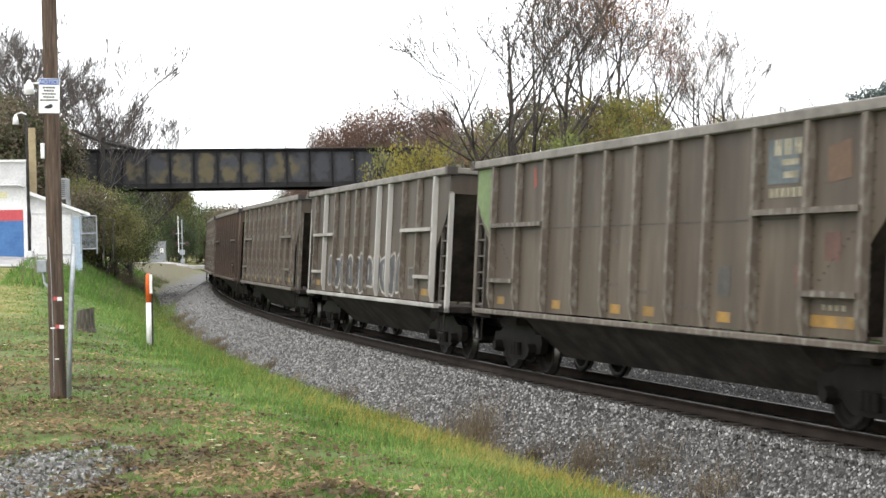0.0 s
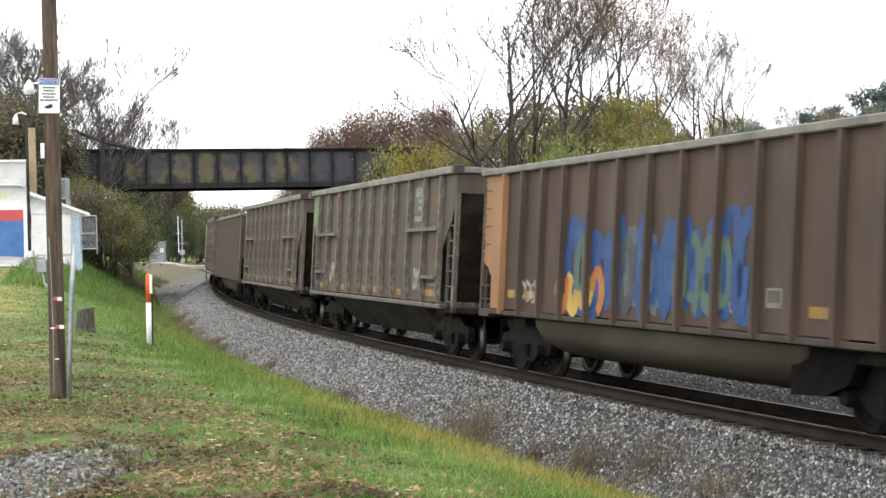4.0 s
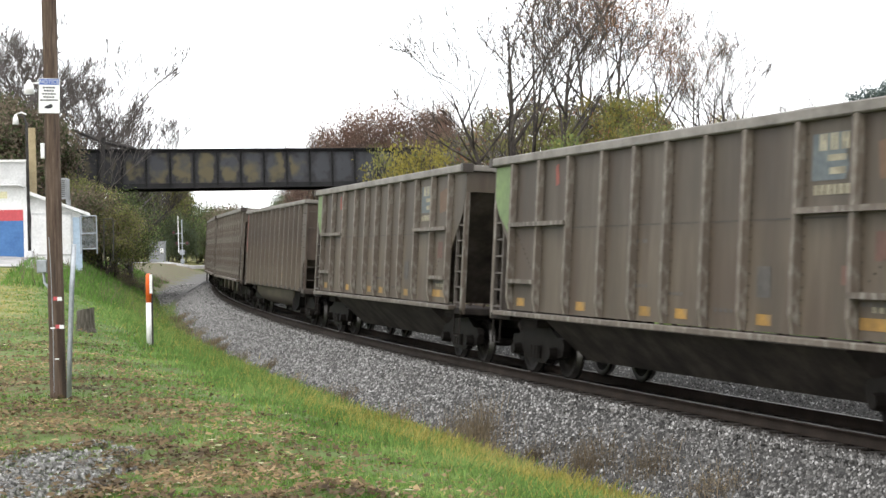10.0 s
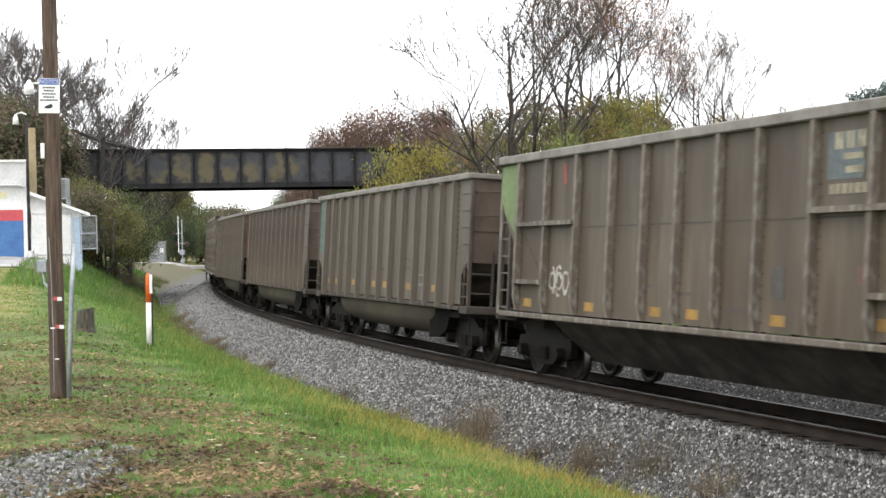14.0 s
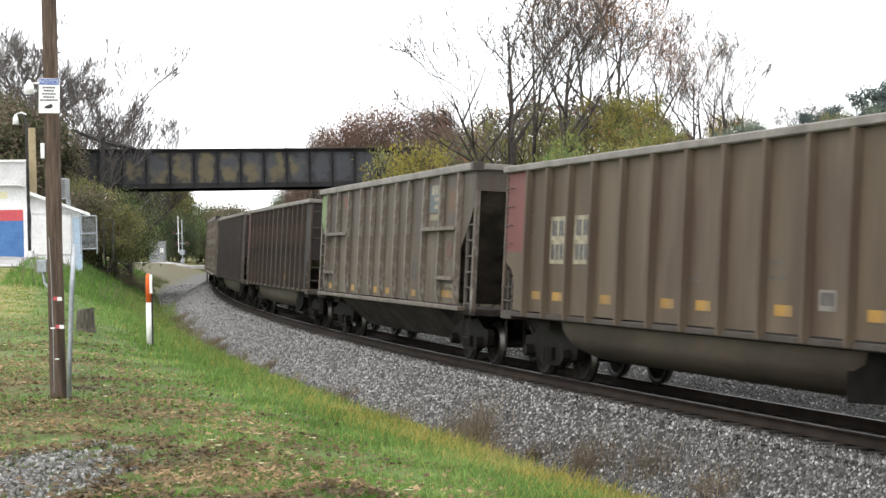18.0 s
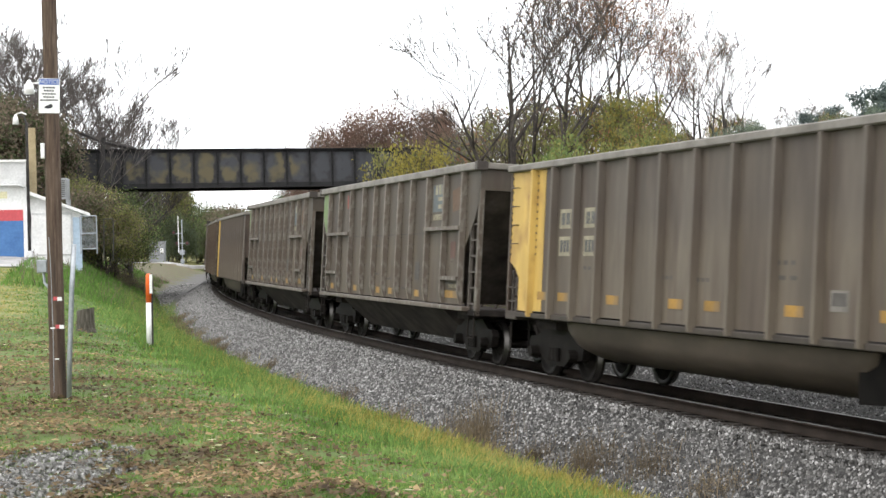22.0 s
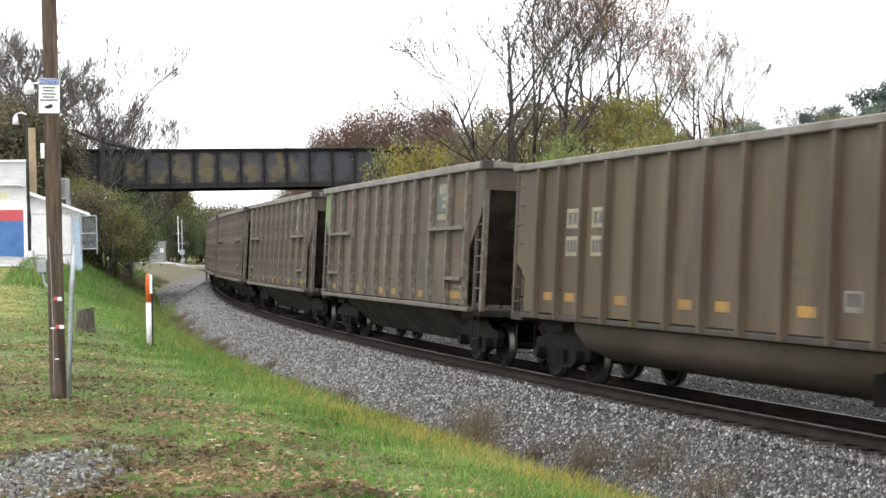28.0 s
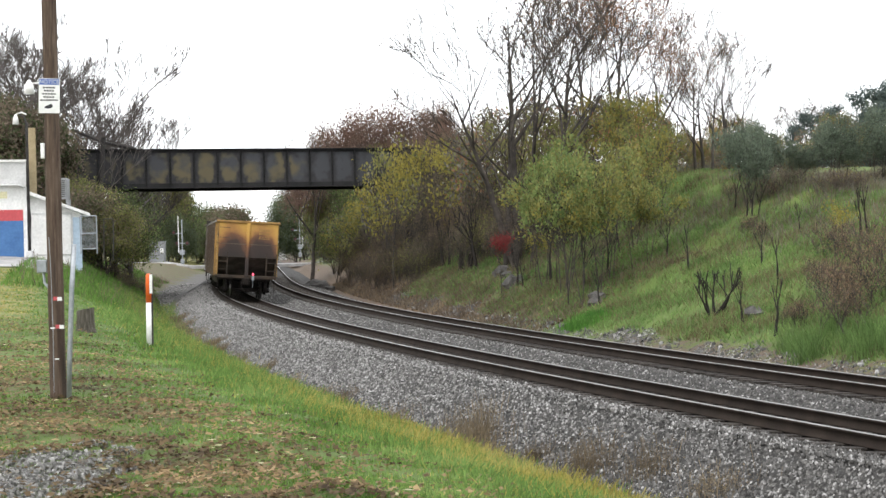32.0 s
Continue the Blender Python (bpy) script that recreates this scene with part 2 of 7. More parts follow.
M_SIGNBLUE = material("sign blue", [(0.03, 0.08, 0.30), (0.04, 0.10, 0.36)], rough=0.4, scale=5, fine=20, bump=0)
M_SIGNINK = material("sign ink", [(0.02, 0.02, 0.025), (0.04, 0.04, 0.045)], rough=0.5, scale=5, fine=20, bump=0)
M_BARK = material("dark bark", [(0.028, 0.023, 0.02), (0.055, 0.046, 0.04), (0.085, 0.073, 0.064)], scale=3, fine=20, bump=0.4, spread=0.2)
M_BARKGREY = material("grey bark", [(0.06, 0.0512, 0.0464), (0.092, 0.08, 0.0736), (0.128, 0.116, 0.108)], scale=3, fine=20, bump=0.4, spread=0.2)
M_BARKDARK = material("blackened bark", [(0.016, 0.013, 0.012), (0.03, 0.025, 0.022)], scale=3, fine=20, bump=0.4)
M_ROCK = material("pale bank rock", [(0.045, 0.042, 0.039), (0.08, 0.076, 0.071), (0.135, 0.128, 0.12)], scale=3, fine=14, bump=0.6, spread=0.2)
L_RUSSET = leaf_material("russet oak leaves", [(0.115, 0.071, 0.055), (0.175, 0.112, 0.088), (0.225, 0.155, 0.118)])
L_YELLOW = leaf_material("yellow leaves", [(0.1663, 0.1456, 0.0333), (0.2495, 0.2162, 0.0499), (0.3326, 0.2827, 0.0665)])
L_LIME = leaf_material("yellow-green leaves", [(0.1297, 0.1391, 0.0489), (0.1894, 0.1938, 0.0653), (0.2791, 0.2632, 0.0925)])
L_GREEN = leaf_material("fresh green leaves", [(0.113, 0.1623, 0.0559), (0.1666, 0.2202, 0.0745), (0.238, 0.2782, 0.0994)])
L_OLIVE = leaf_material("grey-green leaves", [(0.0855, 0.1111, 0.0812), (0.124, 0.1539, 0.1111), (0.1625, 0.1881, 0.1368)])
L_DARKGREEN = leaf_material("dark green leaves", [(0.05, 0.068, 0.034), (0.08, 0.1, 0.046), (0.115, 0.135, 0.062)])
L_BROWN = leaf_material("withered brown leaves", [(0.1109, 0.0857, 0.0655), (0.1663, 0.131, 0.0958), (0.2117, 0.1714, 0.121)])
L_ORANGE = leaf_material("orange-brown leaves", [(0.1872, 0.0936, 0.0527), (0.2808, 0.1521, 0.0878), (0.351, 0.1989, 0.117)])
# Brown leaves paled so that the haze sits in the colour itself.
L_HAZE = leaf_material("haze-paled grey-brown leaves", [(0.1232, 0.1133, 0.0924), (0.1786, 0.1663, 0.1355), (0.2341, 0.2193, 0.1786)])
# Needles lifted to grey-green: distance haze put into their colour.
L_CONIFER = leaf_material("haze-greyed conifer needles", [(0.075, 0.10, 0.095), (0.11, 0.14, 0.13), (0.15, 0.18, 0.165)])
L_BRUSH = leaf_material("dead brown brush leaves", [(0.085, 0.06, 0.045), (0.135, 0.098, 0.073), (0.19, 0.145, 0.105)])
L_RED = leaf_material("red leaves", [(0.17, 0.035, 0.035), (0.25, 0.05, 0.05)])
L_GRASS = leaf_material("grass blades", [(0.066, 0.138, 0.025), (0.106, 0.2, 0.042), (0.17, 0.272, 0.07)], 0.4)
L_RANK = leaf_material("rank grass", [(0.088, 0.168, 0.035), (0.14, 0.235, 0.06), (0.21, 0.31, 0.095)], 0.4)
L_DRYGRASS = leaf_material("straw grass", [(0.2391, 0.2041, 0.0426), (0.3695, 0.3164, 0.0851), (0.4564, 0.3777, 0.1361)], 0.3)
L_LITTER = leaf_material("fallen leaves", [(0.065, 0.047, 0.03), (0.16, 0.112, 0.062), (0.33, 0.235, 0.13)], 0.6)
L_PALELEAF = leaf_material("pale fallen leaves", [(0.4, 0.37, 0.21), (0.56, 0.53, 0.36)], 0.3)
L_WEED = leaf_material("dead seed heads", [(0.11, 0.084, 0.055), (0.23, 0.18, 0.115)], 0.4)


def glow(name, color, strength):
    m = bpy.data.materials.new(name)
    m.use_nodes = True
    b = m.node_tree.nodes["Principled BSDF"]
    b.inputs["Base Color"].default_value = b.inputs["Emission Color"].default_value = (*color, 1)
    b.inputs["Emission Strength"].default_value = strength
    return m


M_REDLIGHT = glow("red marker light", (1.0, 0.05, 0.10), 3)
M_REDSIGNAL = glow("red signal light", (1.0, 0.06, 0.04), 12)


# ---------------------------------------------------------------- mesh tools
class Shape:
    """Collects vertices and faces of one mesh."""

    def __init__(self):
        self.v, self.f, self.mi, self.cur = [], [], [], 0

    def add(self, verts, faces):
        k = len(self.v)
        self.v.extend(verts)
        self.f.extend([tuple(i + k for i in f) for f in faces])
        self.mi.extend([self.cur] * len(faces))
        return self

    def box(self, x0, y0, z0, x1, y1, z1, c=0.0):
        """A box; c: chamfer of its edges."""
        if not c:
            return self.add([(x, y, z) for z in (z0, z1) for x, y in ((x0, y0), (x1, y0), (x1, y1), (x0, y1))],
                            [(3, 2, 1, 0), (4, 5, 6, 7), (0, 1, 5, 4), (1, 2, 6, 5), (2, 3, 7, 6), (3, 0, 4, 7)])
        ring = lambda d, z: [(x0 + d, y0 + c, z), (x0 + c, y0 + d, z), (x1 - c, y0 + d, z), (x1 - d, y0 + c, z),
                             (x1 - d, y1 - c, z), (x1 - c, y1 - d, z), (x0 + c, y1 - d, z), (x0 + d, y1 - c, z)]
        self.loft([ring(c, z0), ring(0, z0 + c), ring(0, z1 - c), ring(c, z1)])
        return self

    def loft(self, rings, closed=True, caps=True):
        n = len(rings[0])
        v = [p for r in rings for p in r]
        f = []
        for i in range(len(rings) - 1):
            for j in range(n if closed else n - 1):
                a, b = i * n + j, i * n + (j + 1) % n
                f.append((a, b, b + n, a + n))
        if caps:
            f.append(tuple(range(n))[::-1])
            f.append(tuple((len(rings) - 1) * n + j for j in range(n)))
        return self.add(v, f)

    def tube(self, path, radii, n=6, caps=True):
        rings = []
        for i, p in enumerate(path):
            p = Vector(p)
            d = (Vector(path[min(i + 1, len(path) - 1)]) - Vector(path[max(i - 1, 0)])).normalized()
            u = d.cross(Vector((0.31, 0.95, 0.05)) if abs(d.y) < 0.9 else Vector((1, 0, 0))).normalized()
            w = d.cross(u)
            r = radii[i] if hasattr(radii, "__len__") else radii
            rings.append([tuple(p + (u * math.cos(2 * math.pi * k / n) + w * math.sin(2 * math.pi * k / n)) * r) for k in range(n)])
        return self.loft(rings, True, caps)

    def plate(self, outline, axis, a, b):
        """An outline of (u, v) pairs extruded along axis from a to b. y: (x, z) pairs; x: (y, z) pairs; z: (x, y) pairs."""
        put = {"y": lambda u, v, w: (u, w, v), "x": lambda u, v, w: (w, u, v), "z": lambda u, v, w: (u, v, w)}[axis]
        return self.loft([[put(u, v, a) for u, v in outline], [put(u, v, b) for u, v in outline]])

    def data(self, name, mats, smooth=False, weld=False):
        me = bpy.data.meshes.new(name)
        me.from_pydata(self.v, [], self.f)
        for m in mats if isinstance(mats, (list, tuple)) else [mats]:
            me.materials.append(m)
        if any(self.mi):
            me.polygons.foreach_set("material_index", self.mi)
        if smooth:
            me.polygons.foreach_set("use_smooth", [True] * len(me.polygons))
        bm = bmesh.new()
        bm.from_mesh(me)
        if len(bm.faces) < 20000:
            if weld:
                bmesh.ops.remove_doubles(bm, verts=bm.verts, dist=0.0005)
            bmesh.ops.recalc_face_normals(bm, faces=bm.faces)
            bm.to_mesh(me)
        bm.free()
        return me


def part(name, shape, mats, parent, label="", smooth=False, at=None):
    """One mesh object under a thing or a part. shape: a Shape or ready mesh data."""
    ob = new(name, shape if isinstance(shape, bpy.types.Mesh) else shape.data(name, mats, smooth))
    ob.parent = parent
    if at is not None:
        ob.matrix_basis = at
    return tagged(ob, label) if label else ob


def thing(name, label, category, m=None, group="", kind=""):
    ob = new(name)
    ob.empty_display_size = 0.3
    if m is not None:
        ob.matrix_basis = m
    return tagged(ob, label, category, group, kind)


def quads(name, pts, mats, smooth=False):
    """Mesh data of loose quads from an array (n, 4, 3)."""
    n = len(pts)
    me = bpy.data.meshes.new(name)
    me.vertices.add(n * 4)
    me.vertices.foreach_set("co", np.ascontiguousarray(pts, dtype=np.float32).ravel())
    me.loops.add(n * 4)
    me.loops.foreach_set("vertex_index", np.arange(n * 4, dtype=np.int32))
    me.polygons.add(n)
    me.polygons.foreach_set("loop_start", np.arange(0, n * 4, 4, dtype=np.int32))
    me.materials.append(mats)
    me.update()
    return me


# ---------------------------------------------------------------- the line's plan
S = np.arange(-640.0, 760.0, 0.5)
kap = 0.0025924 - 8.799e-6 * S - 1.048e-7 * S * S
kap = np.where(S > 0, np.maximum(kap, 0), kap) * np.clip((S + 85) / 35, 0, 1)
kap[S > 130] = 0
i0 = int(np.argmin(abs(S)))
head = np.concatenate([[0], np.cumsum((kap[1:] + kap[:-1]) * 0.25)])
head += -0.30005 - head[i0]
SX = np.concatenate([[0], np.cumsum((np.sin(head[1:]) + np.sin(head[:-1])) * 0.25)])
SY = np.concatenate([[0], np.cumsum((np.cos(head[1:]) + np.cos(head[:-1])) * 0.25)])
SX += 1.692 - SX[i0]
SY += 34.189 - SY[i0]
GAP = 4.282          # between the two lines
BANK = (0.0727, 0.0614)


def line(s, o, z=0.0):
    """Point on the plan: s along the near line, o to its right."""
    h = np.interp(s, S, head)
    return np.interp(s, S, SX) + o * np.cos(h), np.interp(s, S, SY) - o * np.sin(h), 0.0003 * np.clip(s, -100, 300) + z


def locate(x, y):
    """s and o of points."""
    sel = slice(0, len(S), 4)
    px, py, ps, ph = SX[sel], SY[sel], S[sel], head[sel]
    near = (ps > -160) & (ps < 460)
    px, py, ps, ph = px[near], py[near], ps[near], ph[near]
    x, y = np.asarray(x, float).ravel(), np.asarray(y, float).ravel()
    so, oo = np.empty(len(x)), np.empty(len(x))
    for a in range(0, len(x), 4000):
        dx, dy = x[a:a + 4000, None] - px, y[a:a + 4000, None] - py
        i = np.argmin(dx * dx + dy * dy, axis=1)
        r = np.arange(len(i))
        h = ph[i]
        so[a:a + 4000] = ps[i] + dx[r, i] * np.sin(h) + dy[r, i] * np.cos(h)
        oo[a:a + 4000] = dx[r, i] * np.cos(h) - dy[r, i] * np.sin(h)
    return so, oo


def bed(o):
    """Height of the ballast across the two lines."""
    near = 0.75 * BANK[0] - o * BANK[0] - 0.25
    far = 0.75 * BANK[1] - (o - GAP) * BANK[1] - 0.05 - 0.25
    z = np.where(o < 1.9, near, np.where(o > 2.5, far, near + (far - near) * (o - 1.9) / 0.6))
    z = np.where(o < -1.75, 0.75 * BANK[0] + 1.75 * BANK[0] - 0.25 + (o + 1.75) * 0.52, z)
    return np.where(o > GAP + 1.9, far - (o - GAP - 1.9) * 0.22, z)


def wavy(x, y, f, seed=0.0):
    return (np.sin(x * f + seed) * np.cos(y * f * 1.3 + seed * 2.1) + 0.6 * np.sin(x * f * 2.3 + y * f * 1.7 + seed * 3.3) + 0.4 * np.cos(x * f * 4.1 - y * f * 3.7 + seed)) / 2


def smooth(a, b, v):
    t = np.clip((v - a) / (b - a), 0, 1)
    return t * t * (3 - 2 * t)


def ground(x, y):
    """Height of the ground sheet."""
    shp = np.shape(x)
    x, y = np.atleast_1d(np.asarray(x, float)).ravel(), np.atleast_1d(np.asarray(y, float)).ravel()
    s, o = locate(x, y)
    o = np.where(o < -3.6, np.minimum(-3.6, o + 2.0 * smooth(62, 112, s)), o)
    lawn = 0.65 + 0.0375 * np.clip(y - 36, 0, 53) - 0.045 * np.clip(y - 128, 0, 42) + 0.03 * wavy(x, y, 0.35)
    across = np.interp(-o, (3.6, 3.9, 5.2, 7.2, 9.0, 10.5), (0.0, 0.07, 0.36, 0.80, 0.97, 1.0))
    wide = 1 + 0.12 * np.clip(lawn - 0.65, 0, 3)
    across2 = np.interp(-o / wide, (3.6, 3.9, 5.2, 7.2, 9.0, 10.5), (0.0, 0.07, 0.36, 0.80, 0.97, 1.0))
    left = -0.85 + (lawn + 0.85) * np.where(lawn > 0.7, across2, across) + 0.03 * wavy(x, y, 1.9, 2.0)
    cut = 0.40 + 0.14 * smooth(18, 48, s)
    right = -0.75 + cut * np.clip(o - 8.4, 0, 12) + 0.03 * np.clip(o - 20.4, 0, 60) + 0.22 * wavy(x, y, 0.5, 1.0) * smooth(9, 13, o)
    right = right * (1 - 0.75 * smooth(135, 190, s))
    z = np.where(o < 0, left, np.where(o < 8.4, -1.0 + 0.25 * smooth(5, 8.4, o), right))
    # the road bank that carries the bridge over the line
    v = y - (116.2 + (x + 15) * 0.3)
    bank = 7.4 - np.clip(abs(v) - 4.5, 0, 40) / 1.6
    clear = smooth(9.2, 14.5, o) + smooth(-9.5, -14.5, o)
    z = np.where((bank > z) & (abs(o) > 4.3), z + (bank - z) * clear, z)
    return z.reshape(shp) if shp else float(z[0])


def on_ground(x, y, dz=0.0):
    return Vector((x, y, ground(x, y) + dz))


# ---------------------------------------------------------------- ground, road, ballast
def build_ground():
    xs = np.concatenate([[-3500, -1800, -900, -450, -260, -170, -120, -90], np.arange(-70, -22, 1.6), np.arange(-22, 34, 0.5), np.arange(34, 90, 1.6), [100, 130, 180, 260, 450, 900, 1800, 3500]])
    ys = np.concatenate([[-400, -150, -60, -25, -10], np.arange(0, 8, 1.0), np.arange(8, 72, 0.5), np.arange(72, 132, 1.0), np.arange(132, 220, 4.0), [230, 250, 280, 330, 450, 700, 1200, 2200, 4000]])
    gx, gy = np.meshgrid(xs, ys)
    gz = ground(gx, gy)
    n, m = gx.shape
    idx = np.arange(n * m).reshape(n, m)
    faces = np.stack([idx[:-1, :-1], idx[:-1, 1:], idx[1:, 1:], idx[1:, :-1]], -1).reshape(-1, 4)
    me = bpy.data.meshes.new("ground")
    me.from_pydata(np.stack([gx, gy, gz], -1).reshape(-1, 3).tolist(), [], faces.tolist())
    me.polygons.foreach_set("use_smooth", [True] * len(me.polygons))
    me.materials.append(M_GROUND)
    x, y = gx.ravel(), gy.ravel()
    s, o = locate(x, y)
    far = 2.0 * smooth(62, 112, s)
    patch = np.hypot((x + 3.75) / 0.95, (y - 14.3) / 2.3)
    masks = {
        "litter": 0.30 * smooth(-7.6, -9.4, o) * smooth(46, 30, y) * (o < 0) + 0.05 * (o < -7),
        "dry": 0.50 * smooth(-5.8, -4.6, o) * smooth(-2, -4, o) * (o < 0) * smooth(30, 20, y) + 0.46 * (o < -9.2) * smooth(34, 48, y) * smooth(90, 70, y) + 0.16 * (o > 8) + 0.5 * (o < -4) * smooth(205, 225, y),
        "bare": np.where(o > 0, 0.55 * smooth(10.2, 8.8, o) * (o > 8) * smooth(26, 14, s) + 0.70 * smooth(12.0, 8.5, o) * smooth(24, 38, s) + 0.25 * smooth(45, 70, s) + 0.06, 0.0 * o) + 0.6 * (abs(o) < 3.6) + 0.55 * (o < -4) * smooth(80, 108, s) * smooth(240, 215, s),
        "gravel": 0.42 * smooth(1.2, 0.4, patch) + 0.25 * smooth(9.8, 8.8, o) * (o > 0) * smooth(26, 14, s) + 0.8 * smooth(-3.9 - far, -3.4 - far, o) * (o < 0) * smooth(60, 90, s) * smooth(215, 205, s),
    }
    for k, v in masks.items():
        a = me.attributes.new(k, "FLOAT", "POINT")
        a.data.foreach_set("value", np.asarray(v, np.float32))
    tagged(new("ground", me), "patchy autumn lawn, ditch and grassy railway bank", "ground", kind="structure")


def build_ballast():
    s = np.concatenate([np.arange(-70, -34, 2.0), np.arange(-34, 50, 0.22), np.arange(50, 120, 1.0), np.arange(120, 460, 5.0)])
    o = np.concatenate([np.arange(-4.0, 8.8, 0.14)])
    gs, go = np.meshgrid(s, o)
    gz = bed(go)
    x, y, z = line(gs, go, gz)
    n, m = gs.shape
    idx = np.arange(n * m).reshape(n, m)
    faces = np.stack([idx[:-1, :-1], idx[:-1, 1:], idx[1:, 1:], idx[1:, :-1]], -1).reshape(-1, 4)
    me = bpy.data.meshes.new("ballast_bed")
    me.from_pydata(np.stack([x, y, z], -1).reshape(-1, 3).tolist(), [], faces.tolist())
    me.materials.append(M_BALLAST)
    # Oil and the shade inside each gauge, both put into the bed's colour.
    oil_shade = 0.62 * (smooth(1.5, 0.8, abs(go)) + smooth(1.5, 0.8, abs(go - GAP))) + 0.25 * smooth(0.9, 0.2, abs(go - GAP / 2))
    me.attributes.new("oil_shade", "FLOAT", "POINT").data.foreach_set("value", oil_shade.astype(np.float32).ravel())
    tagged(new("ballast_bed", me), "grey crushed-stone ballast under two railway lines", "ballast", kind="structure")
    # loose stones on top
    rng = np.random.default_rng(5)
    k = 250000
    s = -26 + 116 * rng.random(k) ** 1.9
    pick = rng.random(k)
    o = np.where(pick < 0.58, rng.uniform(-3.95, -1.08, k), np.where(pick < 0.63, rng.uniform(-0.62, 0.62, k), np.where(pick < 0.84, rng.uniform(1.25, 3.05, k), np.where(pick < 0.87, rng.uniform(GAP - 0.62, GAP + 0.62, k), rng.uniform(GAP + 1.28, 8.9, k)))))
    x, y, z = line(s, o, bed(o) + 0.006)
    # the foot of the far slope
    q = 26000
    sf, of = rng.uniform(-14, 60, q), rng.uniform(8.5, 9.7, q)
    xf, yf, _ = line(sf, of)
    ok = (wavy(xf, yf, 0.55, 2.0) + rng.normal(0, 0.3, q) > -0.1 + 0.6 * smooth(8.8, 9.6, of))
    x, y, z, s, o = np.concatenate([x, xf[ok]]), np.concatenate([y, yf[ok]]), np.concatenate([z, ground(xf[ok], yf[ok]) + 0.01]), np.concatenate([s, sf[ok]]), np.concatenate([o, of[ok]])
    # the apron beside the line beyond the bridge
    q = 13000
    sf, of = rng.uniform(56, 130, q), rng.uniform(-6.0, -3.7, q)
    xf, yf, _ = line(sf, of)
    x, y, z, s, o = np.concatenate([x, xf]), np.concatenate([y, yf]), np.concatenate([z, ground(xf, yf) + 0.01]), np.concatenate([s, sf]), np.concatenate([o, of])
    k = len(x)
    # stones heaped against the tie ends
    z = z + np.where((o > -1.8) & (o < -0.95), 0.055 * rng.random(k), 0.0)
    # wedge-shaped chips: four corners below, a short ridge above
    size = rng.uniform(0.014, 0.033, k) * (1 + 0.6 * smooth(15, 80, s)) * np.where((o > 8.4) & (rng.random(k) < 0.05), 3.0, 1.0)
    base = np.array([(1, 0.1, -0.8), (0.1, 0.9, -0.8), (-1, -0.1, -0.8), (0, -0.9, -0.8), (0.5, 0.2, 0.85), (-0.45, -0.15, 0.7)])
    v = (base[None] + 0.5 * (rng.random((k, 6, 3)) - 0.5)) * size[:, None, None]
    v[:, :, 0] *= rng.uniform(0.75, 1.5, k)[:, None]
    ang = rng.random(k) * 6.28
    tilt = rng.normal(0, 0.45, k)
    ca, sa, ct, st = np.cos(ang)[:, None], np.sin(ang)[:, None], np.cos(tilt)[:, None], np.sin(tilt)[:, None]
    vx, vz = v[:, :, 0] * ct - v[:, :, 2] * st, v[:, :, 0] * st + v[:, :, 2] * ct
    v = np.stack([vx * ca - v[:, :, 1] * sa + x[:, None], vx * sa + v[:, :, 1] * ca + y[:, None], vz + z[:, None]], -1)
    tri = np.array([(0, 1, 4), (1, 5, 4), (1, 2, 5), (2, 3, 5), (3, 4, 5), (3, 0, 4)])
    # Few pale stones inside the gauge, which paints the shade there too.
    pale = rng.random(k) < (0.24 + 0.40 * smooth(-17, 10, s)) * np.where(o > 1.0, 0.38, 1.0) * np.where((abs(o) < 0.7) | (abs(o - GAP) < 0.7), 0.2, 1.0)
    for mat, sel in ((M_STONE, ~pale), (M_STONEPALE, pale)):
        w = v[sel]
        m = len(w)
        f = (np.arange(m)[:, None, None] * 6 + tri[None]).reshape(-1, 3)
        me = bpy.data.meshes.new("ballast_stones")
        me.vertices.add(m * 6)
        me.vertices.foreach_set("co", w.astype(np.float32).ravel())
        me.loops.add(len(f) * 3)
        me.loops.foreach_set("vertex_index", f.astype(np.int32).ravel())
        me.polygons.add(len(f))
        me.polygons.foreach_set("loop_start", np.arange(0, len(f) * 3, 3, dtype=np.int32))
        me.materials.append(mat)
        me.update()
        tagged(new("ballast_stones", me), "loose dark grey crushed stones on the track bed" if mat is M_STONE else "loose pale grey crushed stones on the track bed", "stones", kind="stuff")


RAIL = [(-0.07, -0.178), (0.07, -0.178), (0.07, -0.165), (0.012, -0.145), (0.010, -0.05), (0.036, -0.04), (0.037, -0.008), (0.030, 0.0),
        (-0.030, 0.0), (-0.037, -0.008), (-0.036, -0.04), (-0.010, -0.05), (-0.012, -0.145), (-0.07, -0.165)]


